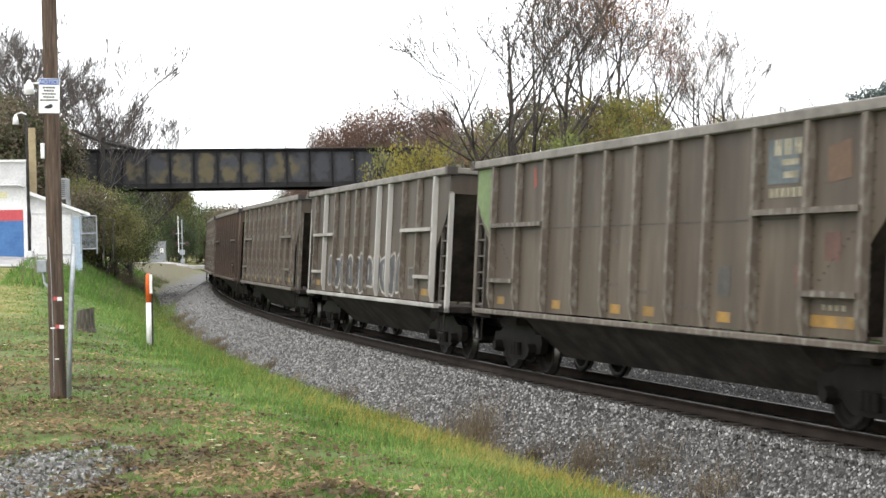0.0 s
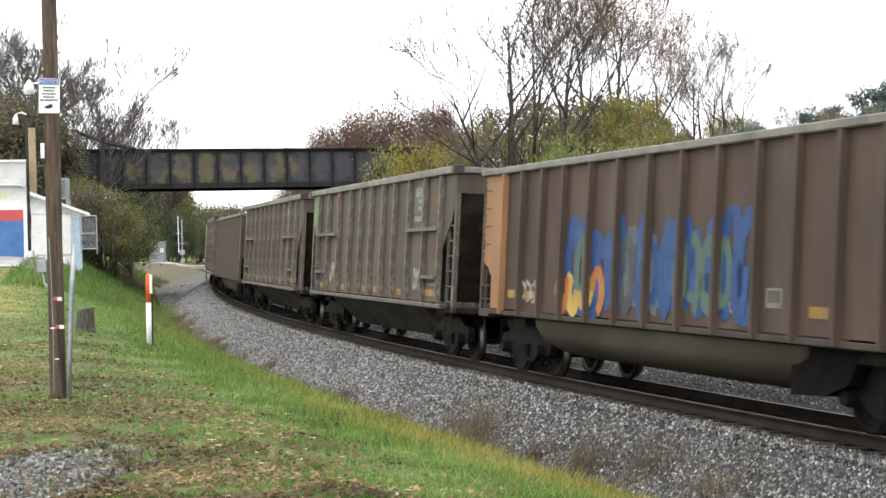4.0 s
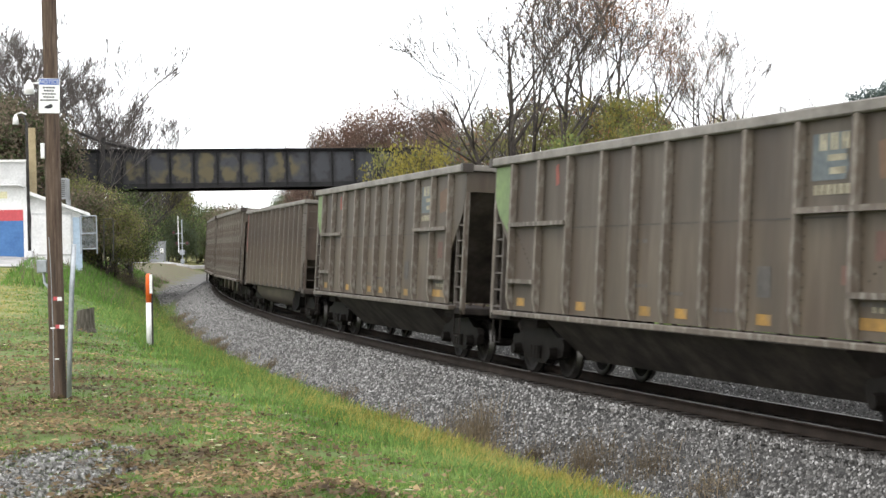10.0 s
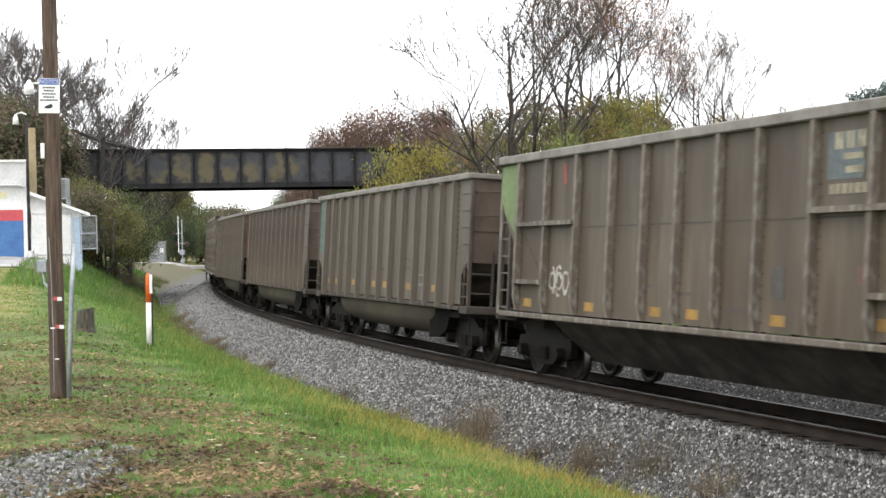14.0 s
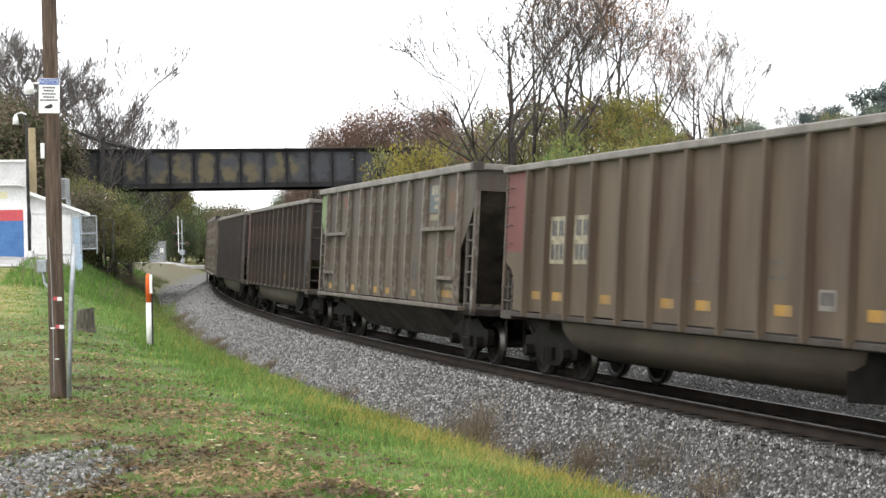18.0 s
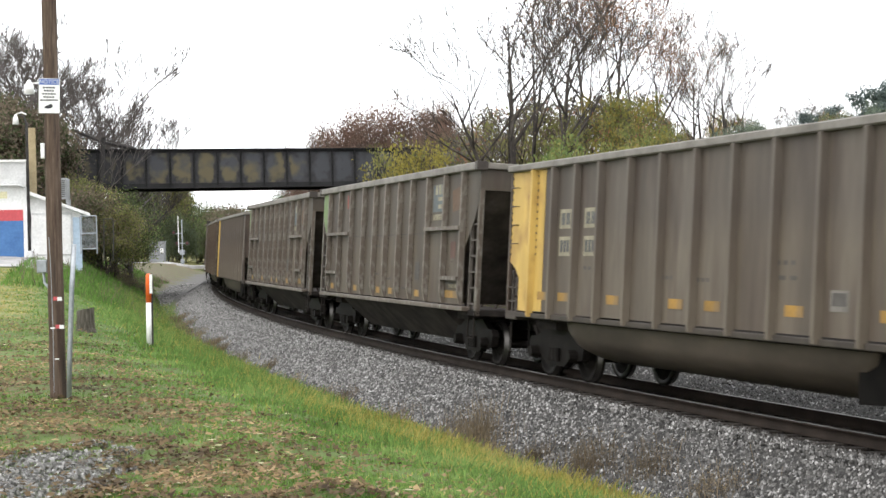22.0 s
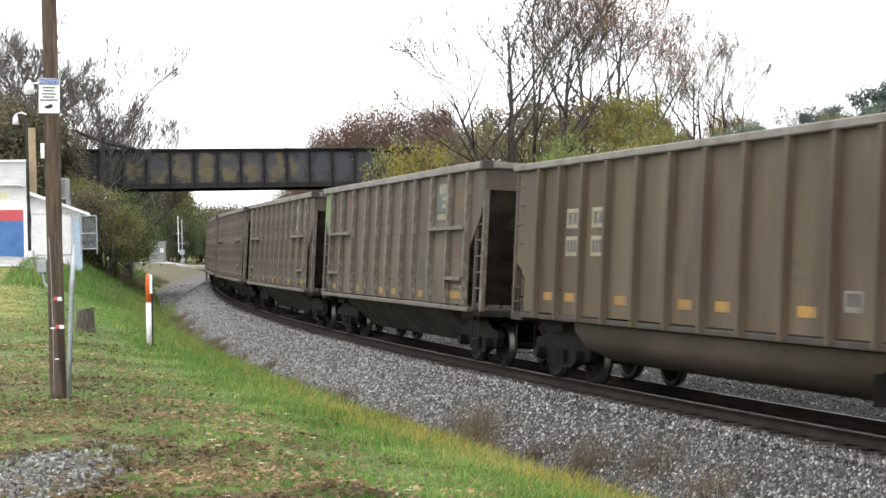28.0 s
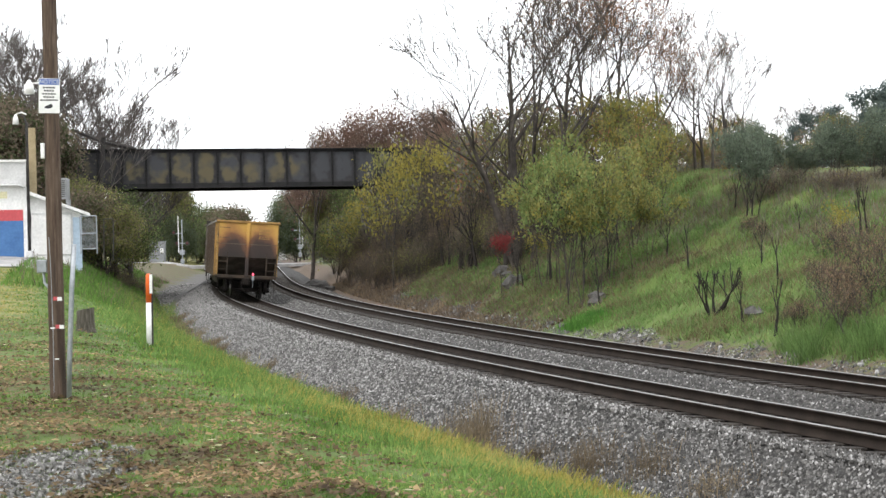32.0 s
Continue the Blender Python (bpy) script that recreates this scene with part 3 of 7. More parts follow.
def build_lines():
    tie = Shape().box(-0.115, -1.3, -0.18, 0.115, 1.3, 0.0, 0.012).data("tie", M_TIE)
    plate_ = Shape().box(-0.10, -0.16, 0, 0.10, 0.16, 0.022, 0.004)
    for k in (0, 1):
        b, off, dz = BANK[k], (0, GAP)[k], (0, -0.053)[k]
        track = thing("railway_track", ("curved railway line on ballast nearer the lawn", "second curved railway line beside the grassy bank")[k], "railway track", kind="structure")
        ss = np.concatenate([np.arange(-70, 150, 1.0), np.arange(150, 480, 6.0)])
        for side in (-0.75, 0.75):
            sh = Shape()
            rings = []
            for s in ss:
                ring = []
                for u, w in RAIL:
                    q = side + u
                    x, y, z = line(s, off + q * math.cos(b) + w * math.sin(b), 0.75 * b - q * math.sin(b) + w * math.cos(b) + dz)
                    ring.append((float(x), float(y), float(z)))
                rings.append(ring)
            n = len(RAIL)
            sh.v = [p for r in rings for p in r]
            for i in range(len(rings) - 1):
                for j in range(n):
                    sh.f.append((i * n + j, i * n + (j + 1) % n, (i + 1) * n + (j + 1) % n, (i + 1) * n + j))
                    sh.mi.append(1 if j in (6, 7, 8) else 0)
            part("rail", sh, [M_RAILSIDE, M_RAILTOP], track, "rusty steel rail with a polished running surface", True)
        rng = random.Random(11 + k)
        for i in range(290):
            s = -32 + i * 0.53 + rng.uniform(-0.03, 0.03)
            x, y, z = line(s, off, 0.75 * b + dz - 0.182)
            h = float(np.interp(s, S, head))
            # local x along the line, y to the left
            m = Matrix.Translation((float(x), float(y), float(z))) @ Matrix.Rotation(math.pi / 2 - h + rng.uniform(-0.012, 0.012), 4, "Z") @ Matrix.Rotation(b, 4, "X") @ pose(0, rng.uniform(-0.08, 0.08), 0)
            part("tie", tie, None, track, at=m)


def build_road():
    """The road that crosses the lines at grade, and the paved lot by the building."""
    sh = Shape()
    xs = np.linspace(-120, 90, 60)
    cx, cy = float(line(211, 0)[0]), float(line(211, 0)[1])
    v, f = [], []
    for i, x in enumerate(xs):
        y = cy + (x - cx) * 0.10
        z = max(0.13, ground(x, y) + 0.05) if abs(x - cx - 2) > 9 else 0.13
        v += [(float(x), y - 4.5, z), (float(x), y + 4.5, z), (float(x), y + 4.5, z - 0.4), (float(x), y - 4.5, z - 0.4)]
    for i in range(len(xs) - 1):
        for j in range(4):
            f.append((i * 4 + j, i * 4 + (j + 1) % 4, i * 4 + 4 + (j + 1) % 4, i * 4 + 4 + j))
    sh.add(v, f)
    tagged(new("road", sh.data("road", M_ASPHALT)), "pale asphalt road crossing the railway", "road", kind="structure")
    lot = Shape()
    v, f = [], []
    us, ws = np.linspace(-46, -18.4, 40), np.linspace(73.5, 86, 30)
    for y in ws:
        for x in us:
            xx = -46 + (x + 46) * (28.2 - 0.03 * (y - 73)) / 28.4
            v.append((float(xx), float(y), ground(float(xx), float(y)) + 0.05))
    for j in range(len(ws) - 1):
        for i in range(len(us) - 1):
            q = j * len(us) + i
            f.append((q, q + 1, q + 1 + len(us), q + len(us)))
    lot.add(v, f)
    tagged(new("pavement", lot.data("pavement", M_ASPHALT, True)), "pale asphalt lot before the white building", "pavement", kind="structure")


# ---------------------------------------------------------------- bridge
def girder_paint():
    """Dark paint, worn through to ochre and grey in the middle of each panel between stiffeners."""
    m = bpy.data.materials.new("peeling girder paint")
    m.use_nodes = True
    n, l = m.node_tree.nodes, m.node_tree.links
    b = n["Principled BSDF"]
    b.inputs["Roughness"].default_value = 0.8

    def math_(op, a, c=None, d=None):
        q = n.new("ShaderNodeMath")
        q.operation = op
        for i, v in enumerate((a, c, d)):
            if v is not None:
                if isinstance(v, (int, float)):
                    q.inputs[i].default_value = v
                else:
                    l.new(v, q.inputs[i])
        return q.outputs[0]
    co = n.new("ShaderNodeTexCoord").outputs["Object"]
    sep = n.new("ShaderNodeSeparateXYZ")
    l.new(co, sep.inputs[0])

    def noise(scale, detail=6):
        q = n.new("ShaderNodeTexNoise")
        q.inputs["Scale"].default_value, q.inputs["Detail"].default_value = scale, detail
        l.new(co, q.inputs[0])
        return q.outputs[0]
    pitch = 26.829 / 16
    u = math_("ABSOLUTE", math_("SUBTRACT", math_("FRACT", math_("DIVIDE", sep.outputs[0], pitch)), 0.5))
    v = math_("ABSOLUTE", math_("DIVIDE", math_("SUBTRACT", sep.outputs[2], 8.45), 3.0))
    r = math_("ADD", math_("POWER", math_("MULTIPLY", u, 2.3), 3.0), math_("POWER", math_("MULTIPLY", v, 2.3), 3.0))
    worn = n.new("ShaderNodeMapRange")
    worn.inputs[1].default_value, worn.inputs[2].default_value = 0.80, 0.58
    wear = math_("MULTIPLY_ADD", noise(1.4), 1.1, math_("MULTIPLY_ADD", r, 0.42, -0.08))
    ochre = n.new("ShaderNodeValToRGB")
    e = ochre.color_ramp.elements
    e[0].position, e[0].color = 0.42, (0.042, 0.044, 0.05, 1)
    e[1].position, e[1].color = 0.56, (0.095, 0.08, 0.043, 1)
    zone = n.new("ShaderNodeMapRange")
    zone.inputs[1].default_value, zone.inputs[2].default_value = 19.5, 16.5
    zone.inputs[3].default_value, zone.inputs[4].default_value = -0.22, 0.05
    # Shade of the trees over this end, painted in by holding back the ochre.
    tree_shade = n.new("ShaderNodeMapRange")
    tree_shade.inputs[1].default_value, tree_shade.inputs[2].default_value = 7.5, 3.5
    tree_shade.inputs[4].default_value = 0.3
    l.new(sep.outputs[0], tree_shade.inputs[0])
    l.new(sep.outputs[0], zone.inputs[0])
    l.new(math_("ADD", noise(0.5, 3), zone.outputs[0]), ochre.inputs[0])
    l.new(math_("ADD", wear, tree_shade.outputs[0]), worn.inputs[0])
    dark = n.new("ShaderNodeValToRGB")
    e = dark.color_ramp.elements
    e[0].position, e[0].color = 0.35, (0.014, 0.014, 0.016, 1)
    e[1].position, e[1].color = 0.7, (0.036, 0.035, 0.037, 1)
    l.new(noise(3.0), dark.inputs[0])
    mx = n.new("ShaderNodeMixRGB")
    l.new(worn.outputs[0], mx.inputs[0])
    l.new(dark.outputs[0], mx.inputs[1])
    l.new(ochre.outputs[0], mx.inputs[2])
    l.new(mx.outputs[0], b.inputs["Base Color"])
    return m


def build_bridge():
    peeling = girder_paint()
    p0, p1 = Vector((-27.2, 112.6, 0)), Vector((-1.5, 120.3, 0))
    d = (p1 - p0).normalized()
    length = (p1 - p0).length
    m = Matrix.Translation(p0) @ Matrix.Rotation(math.atan2(d.y, d.x), 4, "Z")
    top, bot = 9.72, 6.95
    br = thing("girder_bridge", "rusty dark plate-girder bridge over the railway", "bridge", m)
    for side, y in (("near", 0.0), ("far", 6.0)):
        w = part("girder_web", Shape().box(0, y, bot + 0.06, length, y + 0.03, top - 0.05), peeling, br, "patchy grey and ochre steel web")
        part("girder_flange", Shape().box(-0.1, y - 0.24, top - 0.05, length + 0.1, y + 0.27, top + 0.03, 0.01), M_GIRDERDARK, br)
        fl = Shape().box(-0.1, y - 0.24, bot, length + 0.1, y + 0.27, bot + 0.06, 0.01)
        fl.box(0, y - 0.06, bot + 0.06, length, y - 0.001, bot + 0.36).box(0, y - 0.05, top - 0.24, length, y - 0.001, top - 0.05)
        part("girder_flange", fl, M_GIRDERDARK, br)
        n = 16
        for i in range(n + 1):
            x = i * length / n
            st = Shape().box(x - 0.014, y - 0.17, bot + 0.06, x + 0.014, y - 0.002, top - 0.05).box(x - 0.07, y - 0.012, bot + 0.36, x + 0.07, y - 0.002, top - 0.24)
            part("stiffener", st, M_GIRDERDARK, br)
    deck = Shape().box(0, 0.1, bot + 0.75, length, 5.9, bot + 1.0)
    for i in range(9):
        x = 0.8 + i * (length - 1.6) / 8
        deck.box(x - 0.15, 0.04, bot + 0.2, x + 0.15, 5.98, bot + 0.75)
    part("deck", deck, M_GIRDERDARK, br)
    for x0 in (-1.2, length - 3.0):
        part("abutment", Shape().box(x0, -0.6, -1.6 if x0 < 0 else 0.0, x0 + 1.6 if x0 < 0 else x0 + 4, 6.6, bot - 0.01, 0.05), M_ROCK, br, "grey stone abutment")
    # road guardrail along the bank beyond the bridge
    gr = thing("guardrail", "long dark road guardrail on the bank", "guardrail", Matrix.Translation((0, 0, 0)))
    pts = [(x, 112.8 + (x + 15) * 0.3 + 0.2) for x in np.linspace(-1, 60, 16)]
    sh = Shape()
    sh.tube([(x, y, 8.05) for x, y in pts], 0.16, 6)
    part("beam", sh, M_DARKPOST, gr)
    for x, y in pts:
        part("post", Shape().box(x - 0.08, y - 0.08, ground(x, y) - 0.2, x + 0.08, y + 0.08, 8.15), M_DARKPOST, gr)


# ---------------------------------------------------------------- the train
PITCH = 16.87
DATA = {}


def cached(key, make):
    if key not in DATA:
        DATA[key] = make()
    return DATA[key]


def truck_parts(car, x, last=False):
    """A two-axle truck: bolster, side frames with springs, wheels."""
    def bolster():
        return Shape().box(-0.22, -1.05, 0.52, 0.22, 1.05, 0.86, 0.03).data("truck", M_WHEEL)

    def frame_side(sg):
        o = [(-1.28, 0.60), (-1.22, 0.72), (-0.95, 0.74), (-0.55, 0.92), (0.55, 0.92), (0.95, 0.74), (1.22, 0.72), (1.28, 0.60), (1.22, 0.40), (0.98, 0.36),
             (0.80, 0.46), (0.42, 0.24), (-0.42, 0.24), (-0.80, 0.46), (-0.98, 0.36), (-1.22, 0.40)]
        sh = Shape().plate(o, "y", sg * 1.0 - 0.07, sg * 1.0 + 0.07)
        for dx in (-0.89, 0.89):
            sh.tube([(dx, sg * 1.02, 0.45), (dx, sg * 1.22, 0.45)], [0.13, 0.10], 10)
        for dx in (-0.16, 0, 0.16):
            sh.tube([(dx, sg * 1.09, 0.32), (dx, sg * 1.09, 0.56)], 0.065, 8)
        return sh.data("side_frame", M_WHEEL)

    def wheel():
        sh = Shape()
        prof = [(0.10, -0.10), (0.18, -0.10), (0.20, -0.03), (0.36, -0.05), (0.37, -0.07), (0.47, -0.07), (0.475, -0.035), (0.445, -0.03), (0.44, 0.07), (0.37, 0.07), (0.36, 0.02), (0.20, 0.03), (0.18, 0.09), (0.10, 0.09)]
        n = 24
        rings = [[(r * math.cos(a), w, r * math.sin(a)) for a in [2 * math.pi * i / n for i in range(n)]] for r, w in prof]
        for i in range(len(rings)):
            a, b = rings[i], rings[(i + 1) % len(rings)]
            sh.cur = 1 if i in (7, 4) else 0
            sh.add(a + b, [(j, (j + 1) % n, n + (j + 1) % n, n + j) for j in range(n)])
        sh.cur = 0
        return sh

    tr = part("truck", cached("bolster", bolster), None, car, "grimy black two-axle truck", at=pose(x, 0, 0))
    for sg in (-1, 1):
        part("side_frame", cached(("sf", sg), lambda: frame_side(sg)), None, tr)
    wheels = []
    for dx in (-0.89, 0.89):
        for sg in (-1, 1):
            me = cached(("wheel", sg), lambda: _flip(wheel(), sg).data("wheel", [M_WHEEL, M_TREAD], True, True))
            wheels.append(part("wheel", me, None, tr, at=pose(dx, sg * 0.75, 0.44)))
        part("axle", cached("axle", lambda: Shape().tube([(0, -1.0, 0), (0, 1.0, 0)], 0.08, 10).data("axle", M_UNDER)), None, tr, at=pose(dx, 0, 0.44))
    return wheels


def _flip(sh, sg):
    """Mirror a shape across its middle plane when sg is negative: the flange faces the middle of the car."""
    if sg < 0:
        sh.v = [(x, -y, z) for x, y, z in sh.v]
    return sh


def coupler_parts(car, a):
    for sg in (-1, 1):
        def mk():
            sh = Shape().box(sg * (a - 0.6) - 0.3, -0.11, 0.76, sg * (a - 0.6) + 0.3, 0.11, 0.98, 0.02)
            x = sg * (a + 0.34)
            sh.box(min(sg * (a - 0.3), x), -0.09, 0.80, max(sg * (a - 0.3), x), 0.09, 0.96, 0.02)
            sh.plate([(x, -0.16), (x + sg * 0.28, -0.17), (x + sg * 0.40, -0.05), (x + sg * 0.26, 0.02), (x + sg * 0.30, 0.14), (x, 0.16)], "z", 0.73, 1.02)
            sh.tube([(sg * (a + 0.05), 0.25, 0.85), (sg * (a + 0.35), 0.22, 0.55), (sg * (a + 0.62), 0.1, 0.42)], 0.03, 6)
            return sh.data("coupler", M_UNDER)
        part("coupler", cached(("coupler", sg, a), mk), None, car)


def bars(car, x0, x1, z0, z1, y, mat, n=2, rows=2, name="lettering", strokes=3):
    """Rows of short upright bars that stand for lettering on the near side."""
    def mk():
        sh = Shape()
        w, h = (x1 - x0) / n, (z1 - z0) / rows
        for i in range(n):
            for j in range(rows):
                a, b = x0 + i * w + 0.05 * w, x0 + (i + 1) * w - 0.15 * w
                for k in range(strokes):
                    q = (b - a) / strokes
                    sh.box(a + k * q, y, z0 + j * h + 0.1 * h, a + (k + 0.72) * q, y + 0.004, z0 + (j + 1) * h - 0.1 * h)
                    if strokes > 1 and k < strokes - 1 and (i + j + k) % 2 == 0:
                        sh.box(a + (k + 0.72) * q, y, z0 + (j + 0.5) * h - 0.07 * h, a + (k + 1) * q, y + 0.004, z0 + (j + 0.5) * h + 0.07 * h)
        return sh.data(name, mat)
    return tagged(part(name, cached((name, x0, x1, z0, z1, y, mat.name, n, rows, strokes), mk), None, car), kind="stuff")


def scrawl(car, x0, x1, z0, z1, y, mats, seed, name="graffiti", th=0.016):
    """Sprayed loops: bent strokes lying on the side sheet."""
    rng = random.Random(seed)
    sh = Shape()
    n = max(3, int((x1 - x0) / (0.45 if th > 0.05 else 0.24)))
    for i in range(n):
        sh.cur = rng.randrange(len(mats))
        cx, w = x0 + (i + 0.5) * (x1 - x0) / n, (x1 - x0) / n * 0.55
        for k in range(3):
            pts = []
            a0, sw = rng.uniform(0, 6.28), rng.uniform(2.0, 4.8)
            rx, rz = w * rng.uniform(0.5, 1.0), (z1 - z0) * rng.uniform(0.25, 0.5)
            for j in range(8):
                a = a0 + sw * j / 7
                pts.append((min(x1, max(x0, cx + rx * math.cos(a))), y + 0.003 + 0.0012 * k, min(z1, max(z0, (z0 + z1) / 2 + rz * math.sin(a)))))
            v, f = [], []
            for j, p in enumerate(pts):
                q, r = pts[max(j - 1, 0)], pts[min(j + 1, 7)]
                dx, dz = r[0] - q[0], r[2] - q[2]
                ln = math.hypot(dx, dz) or 1
                nx, nz = -dz / ln * th, dx / ln * th
                v += [(p[0] + nx, p[1], p[2] + nz), (p[0] - nx, p[1], p[2] - nz)]
            f = [(2 * j, 2 * j + 1, 2 * j + 3, 2 * j + 2) for j in range(7)]
            sh.add(v, f)
    return tagged(part(name, sh, mats, car), "sprayed graffiti on the car side", kind="stuff")


def ladder(xa, sg, z0, z1, y, n, width=0.42):
    sh = Shape()
    for dx in (0, sg * width):
        sh.box(min(xa + dx - 0.03, xa + dx + 0.03), y - 0.03, z0, xa + dx + 0.03, y + 0.03, z1)
    for i in range(n):
        z = z0 + (i + 0.5) * (z1 - z0) / n
        sh.box(min(xa, xa + sg * width), y - 0.015, z - 0.018, max(xa, xa + sg * width), y + 0.02, z + 0.018)
    return sh


GON_RIBS = (-6.5, -5.5, -4.48, -3.46, -2.33, -1.2, -0.06, 1.07, 2.2, 3.35, 4.34, 5.34, 6.3)
HOP_RIBS = (-6.55, -5.23, -3.88, -2.5, -1.36, -0.1, 1.05, 2.28, 3.7, 5.07, 6.4)


def gondola(body=M_TAN, rib=None, front=None, rear=None, tub=M_TUB, label="weathered tan coal gondola with a rounded tub"):
    """A bathtub coal gondola, 15 m long; x forward, the near side at +y."""
    rib = rib or (M_TANRIB if body is M_TAN else body)
    car = thing("coal_gondola", label, "railway car", group="coal train cars")
    a, w, top, sill = 7.53, 1.50, 3.93, 1.10
    side = [(-a, top - 0.1), (-a, 2.12), (-a + 0.34, 1.98), (-a + 0.52, 1.80), (-a + 0.52, sill + 0.1), (a - 0.52, sill + 0.1), (a - 0.52, 1.80), (a - 0.34, 1.98), (a, 2.12), (a, top - 0.1)]
    mid = [(-a + 1.02, top - 0.1), (-a + 1.02, sill + 0.1), (a - 1.02, sill + 0.1), (a - 1.02, top - 0.1)]
    endp = [(a - 1.02, top - 0.1), (a - 1.02, sill + 0.1), (a - 0.52, sill + 0.1), (a - 0.52, 1.80), (a - 0.34, 1.98), (a, 2.12), (a, top - 0.1)]
    for sg in (1, -1):
        y0, y1 = (w - 0.02, w) if sg > 0 else (-w, -w + 0.02)
        part("side_sheet", cached(("gs", sg, body.name), lambda: Shape().plate(mid, "y", y0, y1).data("side_sheet", body)), None, car)
        for e, mt in ((1, front), (-1, rear)):
            o = [(e * x, z) for x, z in endp]
            low = mt and mt in (M_TEAL, M_RED, M_MAROON)

            def mk(o=o, e=e, mt=mt, low=low):
                sh = Shape()
                if not low:
                    sh.plate(o, "y", y0, y1)
                    return sh.data("end_panel", mt or body)
                lim = 2.30
                sh.plate([(e * (a - 1.02), top - 0.1), (e * (a - 1.02), lim), (e * a, lim), (e * a, top - 0.1)], "y", y0, y1)
                sh.cur = 1
                sh.plate([(e * (a - 1.02), lim), (e * (a - 1.02), sill + 0.1), (e * (a - 0.52), sill + 0.1), (e * (a - 0.52), 1.80), (e * (a - 0.34), 1.98), (e * a, 2.12), (e * a, lim)], "y", y0, y1)
                return sh.data("end_panel", [mt, body])
            part("end_panel", cached(("ge", sg, e, body.name, mt.name if mt else "", bool(low)), mk), None, car, (mt.name if mt else ""))
        part("side_sill", cached(("gl", sg), lambda: Shape().box(-a + 0.5, sg * w - 0.07, sill - 0.02, a - 0.5, sg * w + 0.045, sill + 0.07, 0.012).data("side_sill", M_SILL)), None, car)
        part("top_chord", cached(("gt", sg), lambda: Shape().box(-a - 0.03, sg * w - 0.10, top - 0.13, a + 0.03, sg * w + 0.10, top, 0.02).data("top_chord", M_CHORD)), None, car, "pale worn top chord")

        def rivets():
            sh = Shape()
            for x in (-a + 0.06, -6.63, -6.40, 6.20, 6.42, a - 0.06):
                for j in range(12):
                    z = 2.25 + j * 0.13
                    sh.box(x - 0.022, min(sg * w, sg * (w + 0.014)), z - 0.022, x + 0.022, max(sg * w, sg * (w + 0.014)), z + 0.022)
            return sh.data("rivets", M_RIVET)
        tagged(part("rivets", cached(("griv", sg), rivets), None, car), kind="stuff")

        def ribmesh(mt):
            y = sg * w
            return Shape().loft([[(-0.062, y, z), (-0.042, y + sg * d, z), (0.042, y + sg * d, z), (0.062, y, z)] for z, d in ((sill + 0.0, 0.10), (sill + 0.12, 0.115), (top - 0.13, 0.115))]).data("rib", mt)
        for i, x in enumerate(GON_RIBS):
            mt = front if (i == 12 and front in (M_YELLOW, M_ORANGE)) else YELLOWDIM if (i == 0 and rear) else rib
            part("rib", cached(("gr", sg, mt.name), lambda: ribmesh(mt)), None, car, at=pose(x, 0, 0))
    for e in (1, -1):
        mt = rear if (e < 0 and rear) else body

        def mk(e=e):
            sh = Shape().box(min(e * a, e * (a - 0.03)), -w + 0.02, 2.08, max(e * a, e * (a - 0.03)), w - 0.02, top - 0.12)
            sh.cur = 1
            # slope sheet that runs in under the end, posts, end sill
            sh.add([(e * (a - 0.02), -w + 0.03, 2.08), (e * (a - 0.02), w - 0.03, 2.08), (e * (a - 1.9), w - 0.03, 1.15), (e * (a - 1.9), -w + 0.03, 1.15)], [(0, 1, 2, 3)])
            return sh.data("end_sheet", [BURNT if (e < 0 and rear) else (M_ENDBROWN if body in (M_TAN, M_TANLIGHT, M_RUSTTAN) else mt), M_SLOPE])
        part("end_sheet", cached(("gn", e, mt.name, bool(rear and e < 0)), mk), None, car, "scorched yellow end sheet" if (rear and e < 0) else "")
        part("end_chord", cached(("gec", e, bool(rear and e < 0)), lambda: Shape().box(min(e * a, e * (a + 0.09)), -w - 0.08, top - 0.12, max(e * a, e * (a + 0.09)), w + 0.08, top - 0.01, 0.015).data("end_chord", YELLOWDIM if (rear and e < 0) else M_CHORD)), None, car)
        part("end_post", cached(("gp", e, mt.name, bool(rear)), lambda: Shape().box(min(e * a, e * (a + 0.09)), -0.09, 1.1, max(e * a, e * (a + 0.09)), 0.09, top - 0.12, 0.01).data("end_post", mt if (rear is None or e > 0) else BURNT)), None, car)
        part("corner_post", cached(("gcp", e, bool(rear and e < 0)), lambda: Shape().box(e * a - 0.035, w - 0.05, 1.1, e * a + 0.035, w + 0.02, top - 0.13, 0.008).data("corner_post", YELLOWDIM if (rear and e < 0) else M_ENDBROWN)), None, car)
        part("end_brace", cached(("gpb", e), lambda: Shape().box(min(e * a, e * (a + 0.02)), -w, 2.73, max(e * a, e * (a + 0.02)), w, 2.76).data("end_brace", M_ENDBROWN)), None, car)

        steel = M_ENDSTEEL if rear is None else YELLOWDARK
        part("end_platform", cached(("gf", e, steel.name), lambda: Shape().box(min(e * (a - 0.5), e * (a + 0.06)), -w - 0.02, sill - 0.08, max(e * (a - 0.5), e * (a + 0.06)), w + 0.02, sill + 0.08, 0.015).data("end_platform", steel)), None, car)
